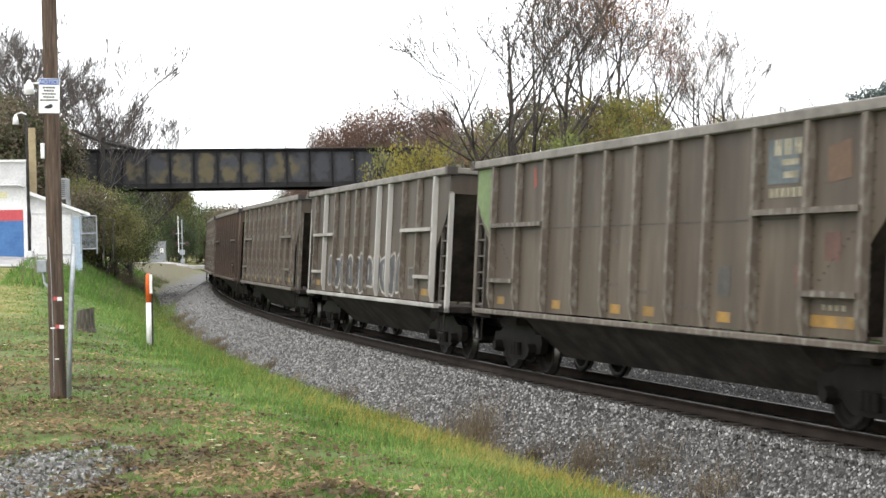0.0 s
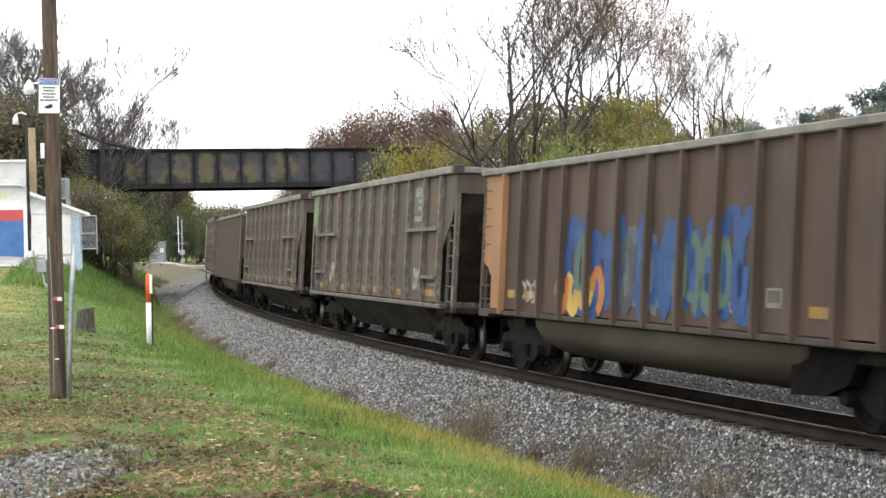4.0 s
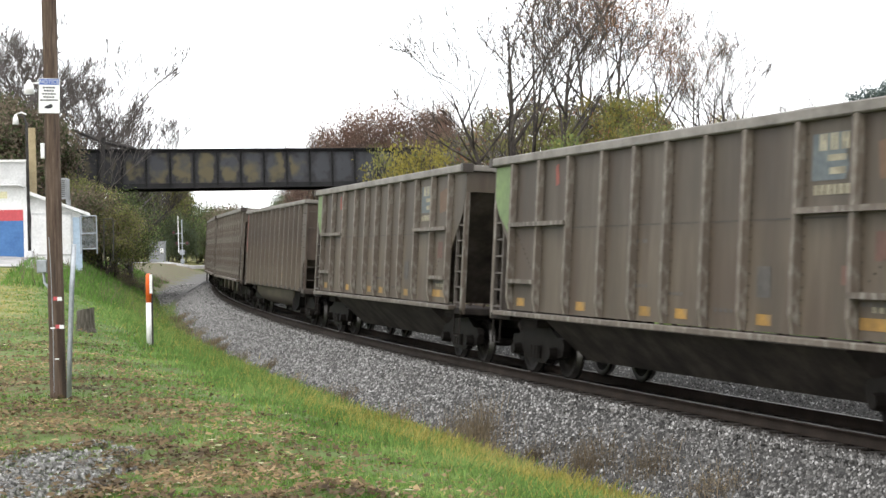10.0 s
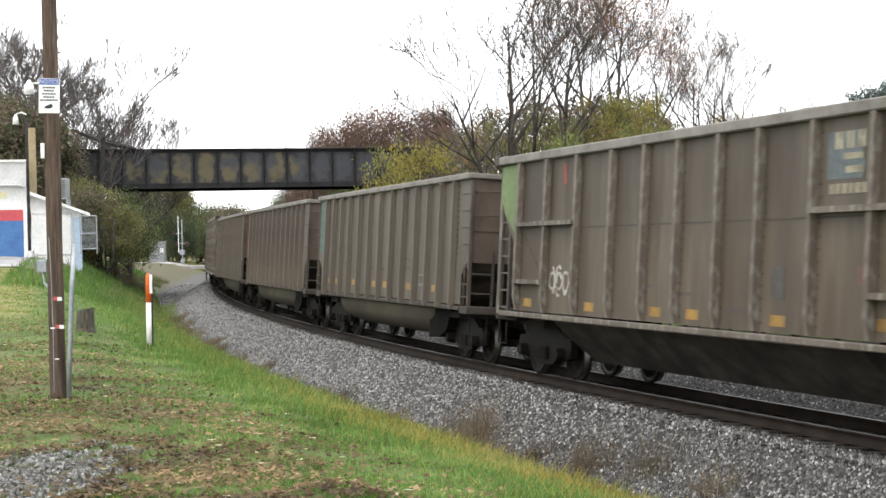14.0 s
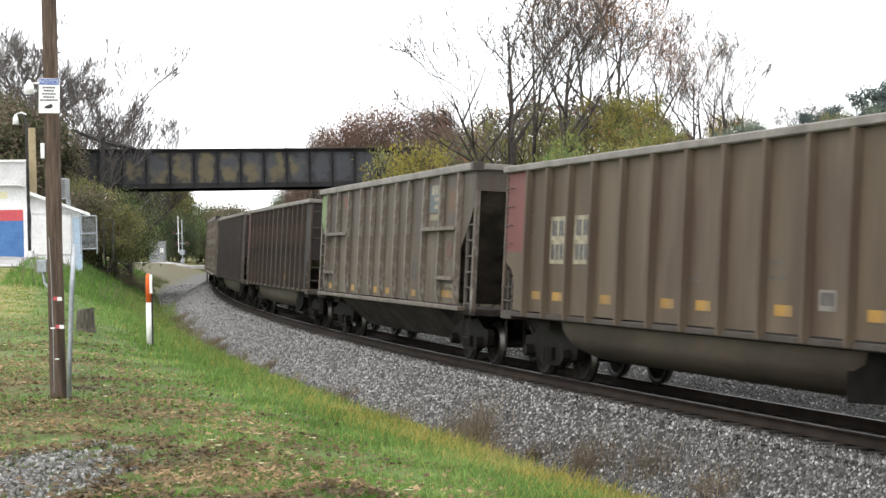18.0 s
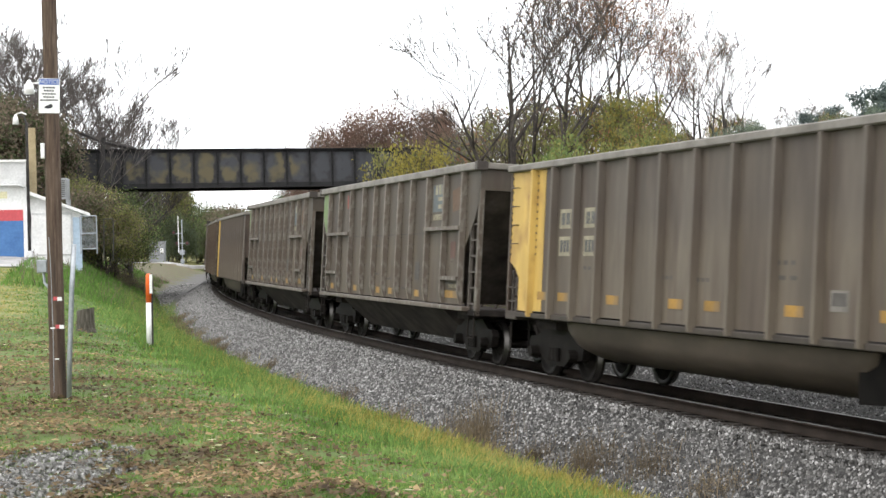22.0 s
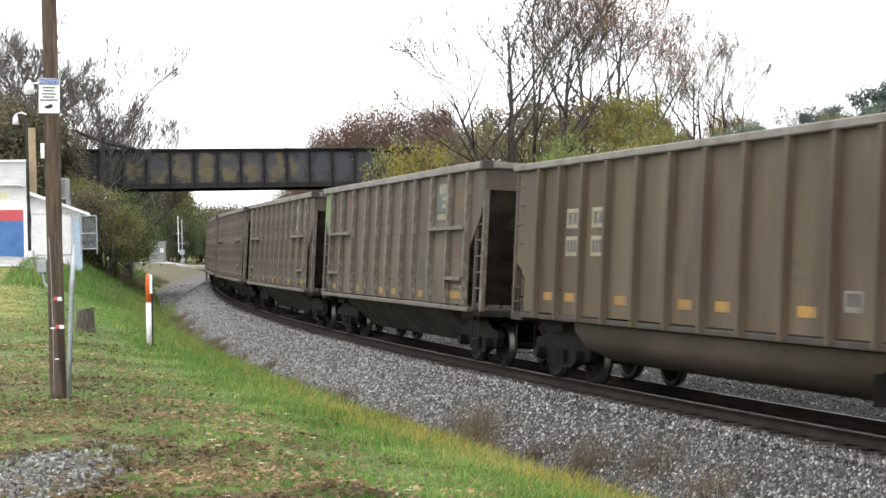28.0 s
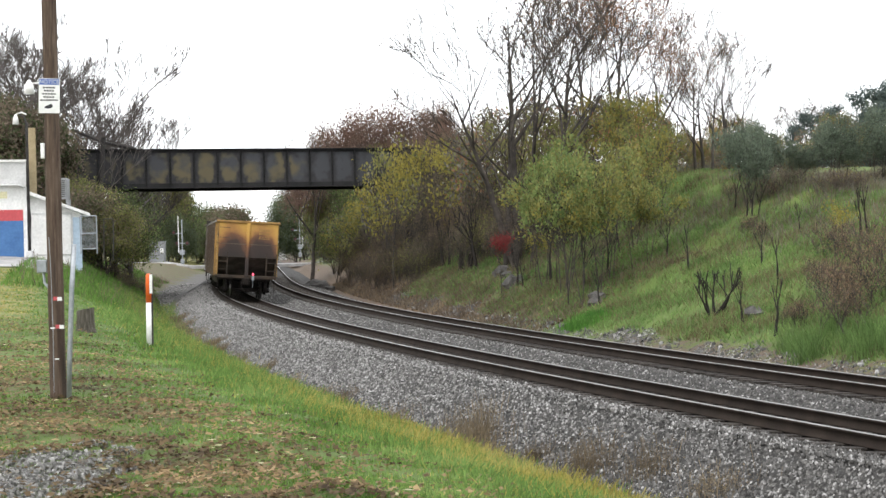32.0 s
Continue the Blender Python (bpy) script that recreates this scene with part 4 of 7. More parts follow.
        for y in (-1, 1):
            def rails():
                """End ladder: two uprights, rungs, a stirrup below and a rail round the corner."""
                q0, q1 = sorted((y * (w - 0.52), y * (w - 0.03)))
                sh = Shape()
                for q in (q0, q1):
                    sh.box(min(e * (a - 0.03), e * (a + 0.03)), q - 0.025, sill, max(e * (a - 0.03), e * (a + 0.03)), q + 0.025, 2.32)
                for z in (1.45, 1.85):
                    sh.box(min(e * (a - 0.01), e * (a + 0.025)), q0, z - 0.018, max(e * (a - 0.01), e * (a + 0.025)), q1, z + 0.018)
                for z in (1.37, 1.63):
                    sh.box(min(e * (a - 0.5), e * (a - 0.02)), y * w - 0.012, z - 0.015, max(e * (a - 0.5), e * (a - 0.02)), y * w + 0.02, z + 0.015)
                sh.box(e * (a - 0.28) - 0.025, y * w - 0.02, sill, e * (a - 0.28) + 0.025, y * w + 0.02, 1.95)
                return sh
            part("end_ladder", cached(("gel", e, y, steel.name), lambda: rails().data("end_ladder", steel)), None, car)
            part("stirrup", cached(("gst", e, y), lambda: Shape().tube([(e * (a - 0.05), y * (w - 0.08), sill), (e * (a - 0.05), y * (w - 0.08), 0.40), (e * (a - 0.05), y * (w - 0.45), 0.40), (e * (a - 0.05), y * (w - 0.45), sill)], 0.022, 5).data("stirrup", M_UNDER)), None, car)

        def irons():
            sh = Shape()
            for z in (2.45, 2.80, 3.15, 3.50):
                for y in (1, -1):
                    sh.tube([(e * (a - 0.10), y * w, z), (e * (a - 0.10), y * (w + 0.07), z), (e * (a - 0.40), y * (w + 0.07), z), (e * (a - 0.40), y * w, z)], 0.010, 5)
            for z in (3.05, 3.55):
                sh.tube([(e * a, w - 0.08, z), (e * (a + 0.08), w - 0.08, z), (e * (a + 0.08), w - 0.62, z), (e * a, w - 0.62, z)], 0.013, 5)
            return sh.data("grab_iron", M_LADDER)
        part("grab_iron", cached(("gi", e), irons), None, car)

    def tubmesh():
        sh = Shape()
        sec = lambda x, k: [(x, 1.36 * math.cos(t), 1.06 - k * math.sin(t) ** 0.7 * 0.70) for t in [math.pi * i / 14 for i in range(15)]]
        sh.loft([sec(-4.55, 0.02), sec(-4.5, 0.55), sec(-4.25, 0.95), sec(-3.9, 1.0), sec(4.55, 1.0), sec(4.8, 0.93), sec(4.95, 0.6), sec(4.98, 0.02)], False, False)
        return sh.data("tub", tub, True)
    part("tub", cached(("tub", tub.name), tubmesh), None, car, "rounded dusty tub under the car")
    # Near-black block from the tub's rear towards the rear truck.
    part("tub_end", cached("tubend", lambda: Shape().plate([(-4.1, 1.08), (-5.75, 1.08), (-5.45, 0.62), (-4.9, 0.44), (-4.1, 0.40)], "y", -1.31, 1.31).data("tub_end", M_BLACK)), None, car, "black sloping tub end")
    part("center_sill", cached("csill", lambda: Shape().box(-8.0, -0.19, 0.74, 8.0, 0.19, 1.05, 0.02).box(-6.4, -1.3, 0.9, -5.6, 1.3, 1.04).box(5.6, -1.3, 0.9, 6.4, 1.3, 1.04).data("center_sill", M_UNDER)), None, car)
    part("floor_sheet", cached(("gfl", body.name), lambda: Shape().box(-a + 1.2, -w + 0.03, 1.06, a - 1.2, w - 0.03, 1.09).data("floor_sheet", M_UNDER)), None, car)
    coupler_parts(car, a)
    return car, [truck_parts(car, x) for x in (-6.1, 6.1)]


def hopper(body=M_HOP, rib=None, corner=M_GREEN, bays=True, teeth=False, label="weathered tan coal hopper with open ends and end ladders"):
    """A rapid-discharge coal hopper with cut-away ends."""
    rib = rib or (M_HOPRIB if body is M_HOP else body)
    car = thing("coal_hopper", label, "railway car", group="coal train cars")
    a, w, top, sill = 7.55, 1.52, 4.12, 1.10
    cut = [(-a + 0.06, top - 0.12), (-a + 0.06, 3.35), (-a + 0.28, 3.0), (-a + 0.95, 2.35), (-a + 0.95, sill + 0.1), (a - 0.95, sill + 0.1), (a - 0.95, 2.35), (a - 0.28, 3.0), (a - 0.06, 3.35), (a - 0.06, top - 0.12)]
    for sg in (1, -1):
        y0, y1 = (w - 0.02, w) if sg > 0 else (-w, -w + 0.02)
        part("side_sheet", cached(("hs", sg, body.name), lambda: Shape().plate(cut, "y", y0, y1).data("side_sheet", body)), None, car)
        part("side_sill", cached(("hl", sg, rib.name), lambda: Shape().box(-a + 0.5, sg * w - 0.06, sill - 0.02, a - 0.5, sg * w + 0.13, sill + 0.07, 0.012).data("side_sill", rib)), None, car)
        part("weld_seam", cached(("hseam", sg), lambda: Shape().box(-5.3, min(sg * w, sg * (w + 0.006)), 2.70, 5.3, max(sg * w, sg * (w + 0.006)), 2.725).data("weld_seam", M_RIVET)), None, car)
        part("top_chord", cached(("ht", sg, body.name), lambda: Shape().box(-a - 0.03, sg * w - 0.10, top - 0.16, a + 0.03, sg * w + 0.11, top, 0.02).data("top_chord", M_CHORD)), None, car, "pale worn top chord")

        def ribmesh(mt):
            y = sg * w
            return Shape().loft([[(-0.06, y, z), (-0.05, y + sg * d, z), (0.05, y + sg * d, z), (0.06, y, z)] for z, d in ((sill + 0.1, 0.05), (sill + 0.35, 0.11), (top - 0.16, 0.11))]).data("rib", mt)
        for i, x in enumerate(HOP_RIBS):
            mt = (M_WHITERIB if i in (9, 4, 3, 0) else M_HOPRIB) if rib is M_WHITERIB else rib
            part("rib", cached(("hr", sg, mt.name), lambda: ribmesh(mt)), None, car, at=pose(x, 0, 0))
        def rivets():
            sh = Shape()
            spots = [(x + dx, sill + 0.22 + j * 0.165) for x in HOP_RIBS for dx in (-0.105, 0.105) for j in range(17)]
            # braces riveted on behind the end bays
            spots += [(6.2 - 0.105 * j, 2.60 - 0.085 * j) for j in range(9)] + [(-6.35 + 0.105 * j, 2.60 - 0.085 * j) for j in range(9)]
            for x, z in spots:
                sh.box(x - 0.013, min(sg * w, sg * (w + 0.012)), z - 0.013, x + 0.013, max(sg * w, sg * (w + 0.012)), z + 0.013)
            return sh.data("rivets", M_RIVET)
        if body is M_HOP:
            tagged(part("rivets", cached(("riv", sg), rivets), None, car), kind="stuff")
        if corner:
            for e in (1,):
                o = [(e * (a - 0.07), top - 0.18), (e * (a - 0.07), 3.36), (e * (a - 0.29), 3.02), (e * (a - 0.85), 2.65), (e * (a - 0.85), top - 0.18)]
                part("corner_panel", cached(("hc", sg, e, corner.name), lambda: Shape().plate(o, "y", sg * (w + 0.003), sg * (w + 0.007)).data("corner_panel", corner)), None, car, corner.name)
        if bays:
            y0_, y1_ = min(sg * w, sg * (w + 0.14)), max(sg * w, sg * (w + 0.14))
            for xa, xb, z in ((HOP_RIBS[8], HOP_RIBS[10], 2.76), (HOP_RIBS[0], HOP_RIBS[2], 2.76), (HOP_RIBS[9], HOP_RIBS[10], 1.70), (HOP_RIBS[0], HOP_RIBS[1], 1.70)):
                part("side_bar", cached(("hb", sg, rib.name, xa, z), lambda: Shape().box(xa, y0_, z, xb, y1_, z + 0.08).data("side_bar", rib)), None, car)
        else:
            part("side_seam", cached(("hseam", sg, body.name), lambda: Shape().box(-6.9, min(sg * w, sg * (w + 0.02)), 2.95, 6.9, max(sg * w, sg * (w + 0.02)), 3.0).data("side_seam", body)), None, car)
    for e in (1, -1):
        def endshape():
            sh = Shape().box(min(e * a, e * (a - 0.10)), -w, 3.55, max(e * a, e * (a - 0.10)), w, top - 0.1)
            sh.cur = 1
            sh.add([(e * (a - 0.1), -w + 0.03, 3.58), (e * (a - 0.1), w - 0.03, 3.58), (e * (a - 2.9), w - 0.03, 1.2), (e * (a - 2.9), -w + 0.03, 1.2)], [(0, 1, 2, 3)])
            return sh.data("end_sheet", [body, M_SLOPE])
        part("end_sheet", cached(("he", e, body.name), endshape), None, car)
        part("end_chord", cached(("hec", e), lambda: Shape().box(min(e * a, e * (a + 0.08)), -w - 0.1, top - 0.14, max(e * a, e * (a + 0.08)), w + 0.1, top - 0.01, 0.015).data("end_chord", M_CHORD)), None, car)
        for sg in (1, -1):
            part("corner_post", cached(("hp", e, sg, rib.name), lambda: Shape().box(e * (a - 0.06) - 0.06, sg * (w - 0.05) - 0.05, sill - 0.1, e * (a - 0.06) + 0.06, sg * (w - 0.05) + 0.05, 3.6, 0.01).data("corner_post", rib)), None, car)
            part("ladder", cached(("hlad", e, sg), lambda: ladder(e * (a - 0.12), -e, 1.08, 3.35, sg * (w - 0.04), 7, 0.44).data("ladder", M_LADDER)), None, car, "steel ladder at the car end")
        part("end_post", cached(("hcp", e), lambda: Shape().box(min(e * (a - 0.2), e * (a - 0.05)), -0.62, sill, max(e * (a - 0.2), e * (a - 0.05)), -0.5, 3.56).box(min(e * (a - 0.2), e * (a - 0.05)), 0.5, sill, max(e * (a - 0.2), e * (a - 0.05)), 0.62, 3.56).data("end_post", M_LADDER)), None, car)
        part("corner_cap", cached(("hcap", e), lambda: Shape().box(e * a - 0.09, w - 0.12, top - 0.17, e * a + 0.09, w + 0.12, top + 0.012, 0.01).data("corner_cap", M_RIVET)), None, car)
        part("stirrup", cached(("hst", e), lambda: Shape().tube([(e * (a - 0.15), w - 0.03, 1.05), (e * (a - 0.15), w - 0.03, 0.55), (e * (a - 0.55), w - 0.03, 0.55), (e * (a - 0.55), w - 0.03, 1.05)], 0.02, 5).data("stirrup", M_UNDER)), None, car)
        part("end_platform", cached(("hpl", e), lambda: Shape().box(min(e * (a - 1.1), e * a), -w, sill - 0.1, max(e * (a - 1.1), e * a), w, sill + 0.02, 0.01).data("end_platform", M_UNDER)), None, car)
        part("end_gear", cached(("hg", e), lambda: Shape().tube([(e * (a - 0.8), 0.55, 1.55), (e * (a - 0.8), -0.35, 1.55)], 0.22, 10).box(e * (a - 0.6) - 0.2, -1.2, 1.2, e * (a - 0.6) + 0.2, -0.8, 1.7).data("end_gear", M_UNDER)), None, car)
    if teeth:
        def tee():
            sh = Shape()
            for i in range(4):
                x = -3.75 + i * 2.5
                sh.plate([(x - 0.75, 1.06), (x - 0.10, 0.62), (x + 0.10, 0.62), (x + 0.75, 1.06)], "y", 1.28, 1.34)
                sh.plate([(x - 0.75, 1.06), (x - 0.10, 0.62), (x + 0.10, 0.62), (x + 0.75, 1.06)], "y", -1.34, -1.28)
            return sh.data("hopper_sheet", body)
        part("hopper_sheet", cached(("teeth", body.name), tee), None, car, "row of triangular hopper sheets")
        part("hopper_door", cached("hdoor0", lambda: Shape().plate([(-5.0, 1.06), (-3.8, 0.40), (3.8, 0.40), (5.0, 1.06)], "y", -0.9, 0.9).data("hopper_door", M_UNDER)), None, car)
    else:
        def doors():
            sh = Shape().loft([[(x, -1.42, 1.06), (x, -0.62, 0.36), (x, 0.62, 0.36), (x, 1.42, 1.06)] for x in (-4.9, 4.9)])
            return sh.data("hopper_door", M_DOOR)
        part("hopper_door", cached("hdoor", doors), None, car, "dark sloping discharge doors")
        for i in range(9):
            for sg in (1, -1):
                part("door_rib", cached(("drib", sg), lambda: Shape().plate([(-0.04, 1.05), (0.04, 1.05), (0.24, 0.37), (0.16, 0.37)], "y", 0, 0.05).data("door_rib", M_SLOPE)), None, car,
                     at=Matrix.Translation((-4.4 + i * 1.1, 0, 0)) @ Matrix(((1, 0, 0, 0), (0, sg, 1.16 * sg, sg * 0.19), (0, 0, 1, 0), (0, 0, 0, 1))))
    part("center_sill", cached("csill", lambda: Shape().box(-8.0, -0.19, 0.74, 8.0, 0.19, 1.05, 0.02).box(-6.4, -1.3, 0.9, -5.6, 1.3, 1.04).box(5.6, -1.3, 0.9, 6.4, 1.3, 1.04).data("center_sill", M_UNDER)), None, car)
    coupler_parts(car, a)
    return car, [truck_parts(car, x) for x in (-6.1, 6.1)]


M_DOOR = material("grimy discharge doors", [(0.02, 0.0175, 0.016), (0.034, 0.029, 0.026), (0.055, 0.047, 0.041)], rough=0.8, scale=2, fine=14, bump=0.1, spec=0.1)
M_ENDSTEEL = material("sooty brown end steel", [(0.03, 0.024, 0.02), (0.055, 0.044, 0.036)], rough=0.7, scale=3, fine=14, bump=0.05)
M_LADDER = material("worn ladder steel", [(0.049, 0.0406, 0.035), (0.0805, 0.0686, 0.0581)], rough=0.7, scale=3, fine=14, bump=0.05)
YELLOWDIM = material("dusty yellow steel", [(0.22, 0.125, 0.04), (0.34, 0.20, 0.06)], rough=0.65, scale=2, fine=12, bump=0.05, dirt=((0.09, 0.06, 0.035), 1.4))
YELLOWDARK = material("sooty yellow steel", [(0.02, 0.0145, 0.0115), (0.046, 0.031, 0.02)], rough=0.7, scale=2, fine=12, bump=0.05)


def scorched():
    """Yellow paint with a brown scorch spreading up from below, ragged at its upper edge."""
    m = bpy.data.materials.new("scorched yellow paint")
    m.use_nodes = True
    n, l = m.node_tree.nodes, m.node_tree.links
    b = n["Principled BSDF"]
    b.inputs["Roughness"].default_value = 0.65
    co = n.new("ShaderNodeTexCoord")
    sep = n.new("ShaderNodeSeparateXYZ")
    l.new(co.outputs["Object"], sep.inputs[0])
    nz = n.new("ShaderNodeTexNoise")
    nz.inputs["Scale"].default_value, nz.inputs["Detail"].default_value = 1.6, 7
    l.new(co.outputs["Object"], nz.inputs[0])
    w = n.new("ShaderNodeMath")
    w.operation = "MULTIPLY_ADD"
    w.inputs[1].default_value, w.inputs[2].default_value = 1.1, -0.55
    l.new(nz.outputs[0], w.inputs[0])
    # two rounded tops of the stain, one in each bay
    ab = n.new("ShaderNodeMath")
    ab.operation = "ABSOLUTE"
    l.new(sep.outputs[1], ab.inputs[0])
    c = n.new("ShaderNodeMath")
    c.operation = "SUBTRACT"
    c.inputs[1].default_value = 0.72
    l.new(ab.outputs[0], c.inputs[0])
    sq = n.new("ShaderNodeMath")
    sq.operation = "MULTIPLY"
    l.new(c.outputs[0], sq.inputs[0])
    l.new(c.outputs[0], sq.inputs[1])
    h = n.new("ShaderNodeMath")
    h.operation = "MULTIPLY_ADD"
    h.inputs[1].default_value = 1.5
    l.new(sq.outputs[0], h.inputs[0])
    l.new(sep.outputs[2], h.inputs[2])
    s = n.new("ShaderNodeMath")
    l.new(h.outputs[0], s.inputs[0])
    l.new(w.outputs[0], s.inputs[1])
    r = n.new("ShaderNodeMapRange")
    r.inputs[1].default_value, r.inputs[2].default_value = 2.2, 4.15
    l.new(s.outputs[0], r.inputs[0])
    k = n.new("ShaderNodeValToRGB")
    e = k.color_ramp.elements
    e[0].position, e[0].color = 0.0, (0.016, 0.0095, 0.0075, 1)
    e[1].position, e[1].color = 1.0, (0.46, 0.265, 0.055, 1)
    for p, q in ((0.35, (0.034, 0.0185, 0.0135, 1)), (0.56, (0.13, 0.055, 0.024, 1)), (0.76, (0.36, 0.18, 0.045, 1))):
        e.new(p).color = q
    l.new(r.outputs[0], k.inputs[0])
    l.new(k.outputs[0], b.inputs["Base Color"])
    return m


BURNT = scorched()

# ---------------------------------------------------------------- the consist, front to rear
# number: kind, body, front panel, rear panel, extras
CONSIST = {
    -8: "h", -7: "h", -6: "g", -5: "h", -4: "g", -3: "h", -2: "hb", -1: "h", 0: "hw", 1: "h", 2: "gt", 3: "h", 4: "h1", 5: "go", 6: "g6", 7: "h", 8: "ht", 9: "gr",
    10: "h", 11: "h", 12: "gt", 13: "gr2", 14: "gt", 15: "h2", 16: "gd", 17: "gd2", 18: "h", 19: "gm", 20: "gy", 21: "h", 22: "h", 23: "gy2", 24: "h3", 25: "h", 26: "h", 27: "h", 28: "h", 29: "gl"}
TRAIN = {}


def reflectors(car, y, xs, z=1.42, w=0.42):
    for x in xs:
        part("reflector", cached(("refl", y, z, w), lambda: Shape().box(-w / 2, y, z - 0.075, w / 2, y + 0.005, z + 0.075).data("reflector", M_CONSP)), None, car, at=pose(x, 0, 0))


def plain_box(car, x, z, y, w=0.34, h=0.42):
    """A small framed panel: pale frame, dark inside."""
    def mk():
        sh = Shape().box(-w / 2, y, -h / 2, w / 2, y + 0.004, h / 2)
        sh.cur = 1
        sh.box(-w / 2 + 0.05, y + 0.004, -h / 2 + 0.07, w / 2 - 0.05, y + 0.007, h / 2 - 0.035)
        return sh.data("data_panel", [M_CHORD, M_DARKLETTER])
    part("data_panel", cached(("dp", y, w, h), mk), None, car, at=pose(x, 0, z))


def fat_letters(car, x0, x1, z0, z1, y, seed):
    """Rounded sprayed shapes side by side: dark inside, pale outline, a pale stroke within."""
    rng = random.Random(seed)
    n = 11
    for i in range(n):
        pale, dark = Shape(), Shape()
        cx, w = x0 + (i + 0.5) * (x1 - x0) / n, (x1 - x0) / n * rng.uniform(0.48, 0.6)
        h, cz, tilt, ph = (z1 - z0) / 2 * rng.uniform(0.75, 1.0), (z0 + z1) / 2, rng.uniform(-0.15, 0.15), rng.uniform(0, 6.28)
        ring = []
        for j in range(18):
            a = 6.2832 * j / 18
            r = 1 + 0.13 * math.sin(3 * a + ph)
            ring.append((r * math.copysign(abs(math.cos(a)) ** 0.7, math.cos(a)), r * math.copysign(abs(math.sin(a)) ** 0.6, math.sin(a))))
        put_ = lambda k, dk: [(cx + (w * k - dk) * p + tilt * q * h, cz + (h * k - dk) * q) for p, q in ring]
        pale.plate(put_(1, 0), "y", y, y + 0.003 + 0.001 * (i % 3))
        dark.plate(put_(1, 0.06), "y", y + 0.003 + 0.001 * (i % 3), y + 0.006 + 0.001 * (i % 3))
        u = rng.uniform(-0.3, 0.3) * w
        pale.box(cx + u - 0.03, y + 0.008, cz - 0.4 * h, cx + u + 0.03, y + 0.011, cz + rng.uniform(0.1, 0.6) * h)
        letter = part("graffiti_letter", pale, M_LETTER, car, "pale sprayed outline of a fat letter")
        part("fill", dark, M_GRAFDARK, letter, "dark sprayed filling")


def plates(car, x, z, y, w=0.6, h=0.42):
    """A pale patch with dark lettering bars."""
    part("number_patch", cached(("npl", w, h, y), lambda: Shape().box(0, y, 0, w, y + 0.003, h).data("number_patch", M_PALEPAINT)), None, car, at=pose(x, 0, z))
    bars(car, x + 0.06, x + w - 0.03, z + 0.04, z + h - 0.04, y + 0.003, M_GRAFDARK, 3 if z < 2.5 else 2, 1, strokes=2)


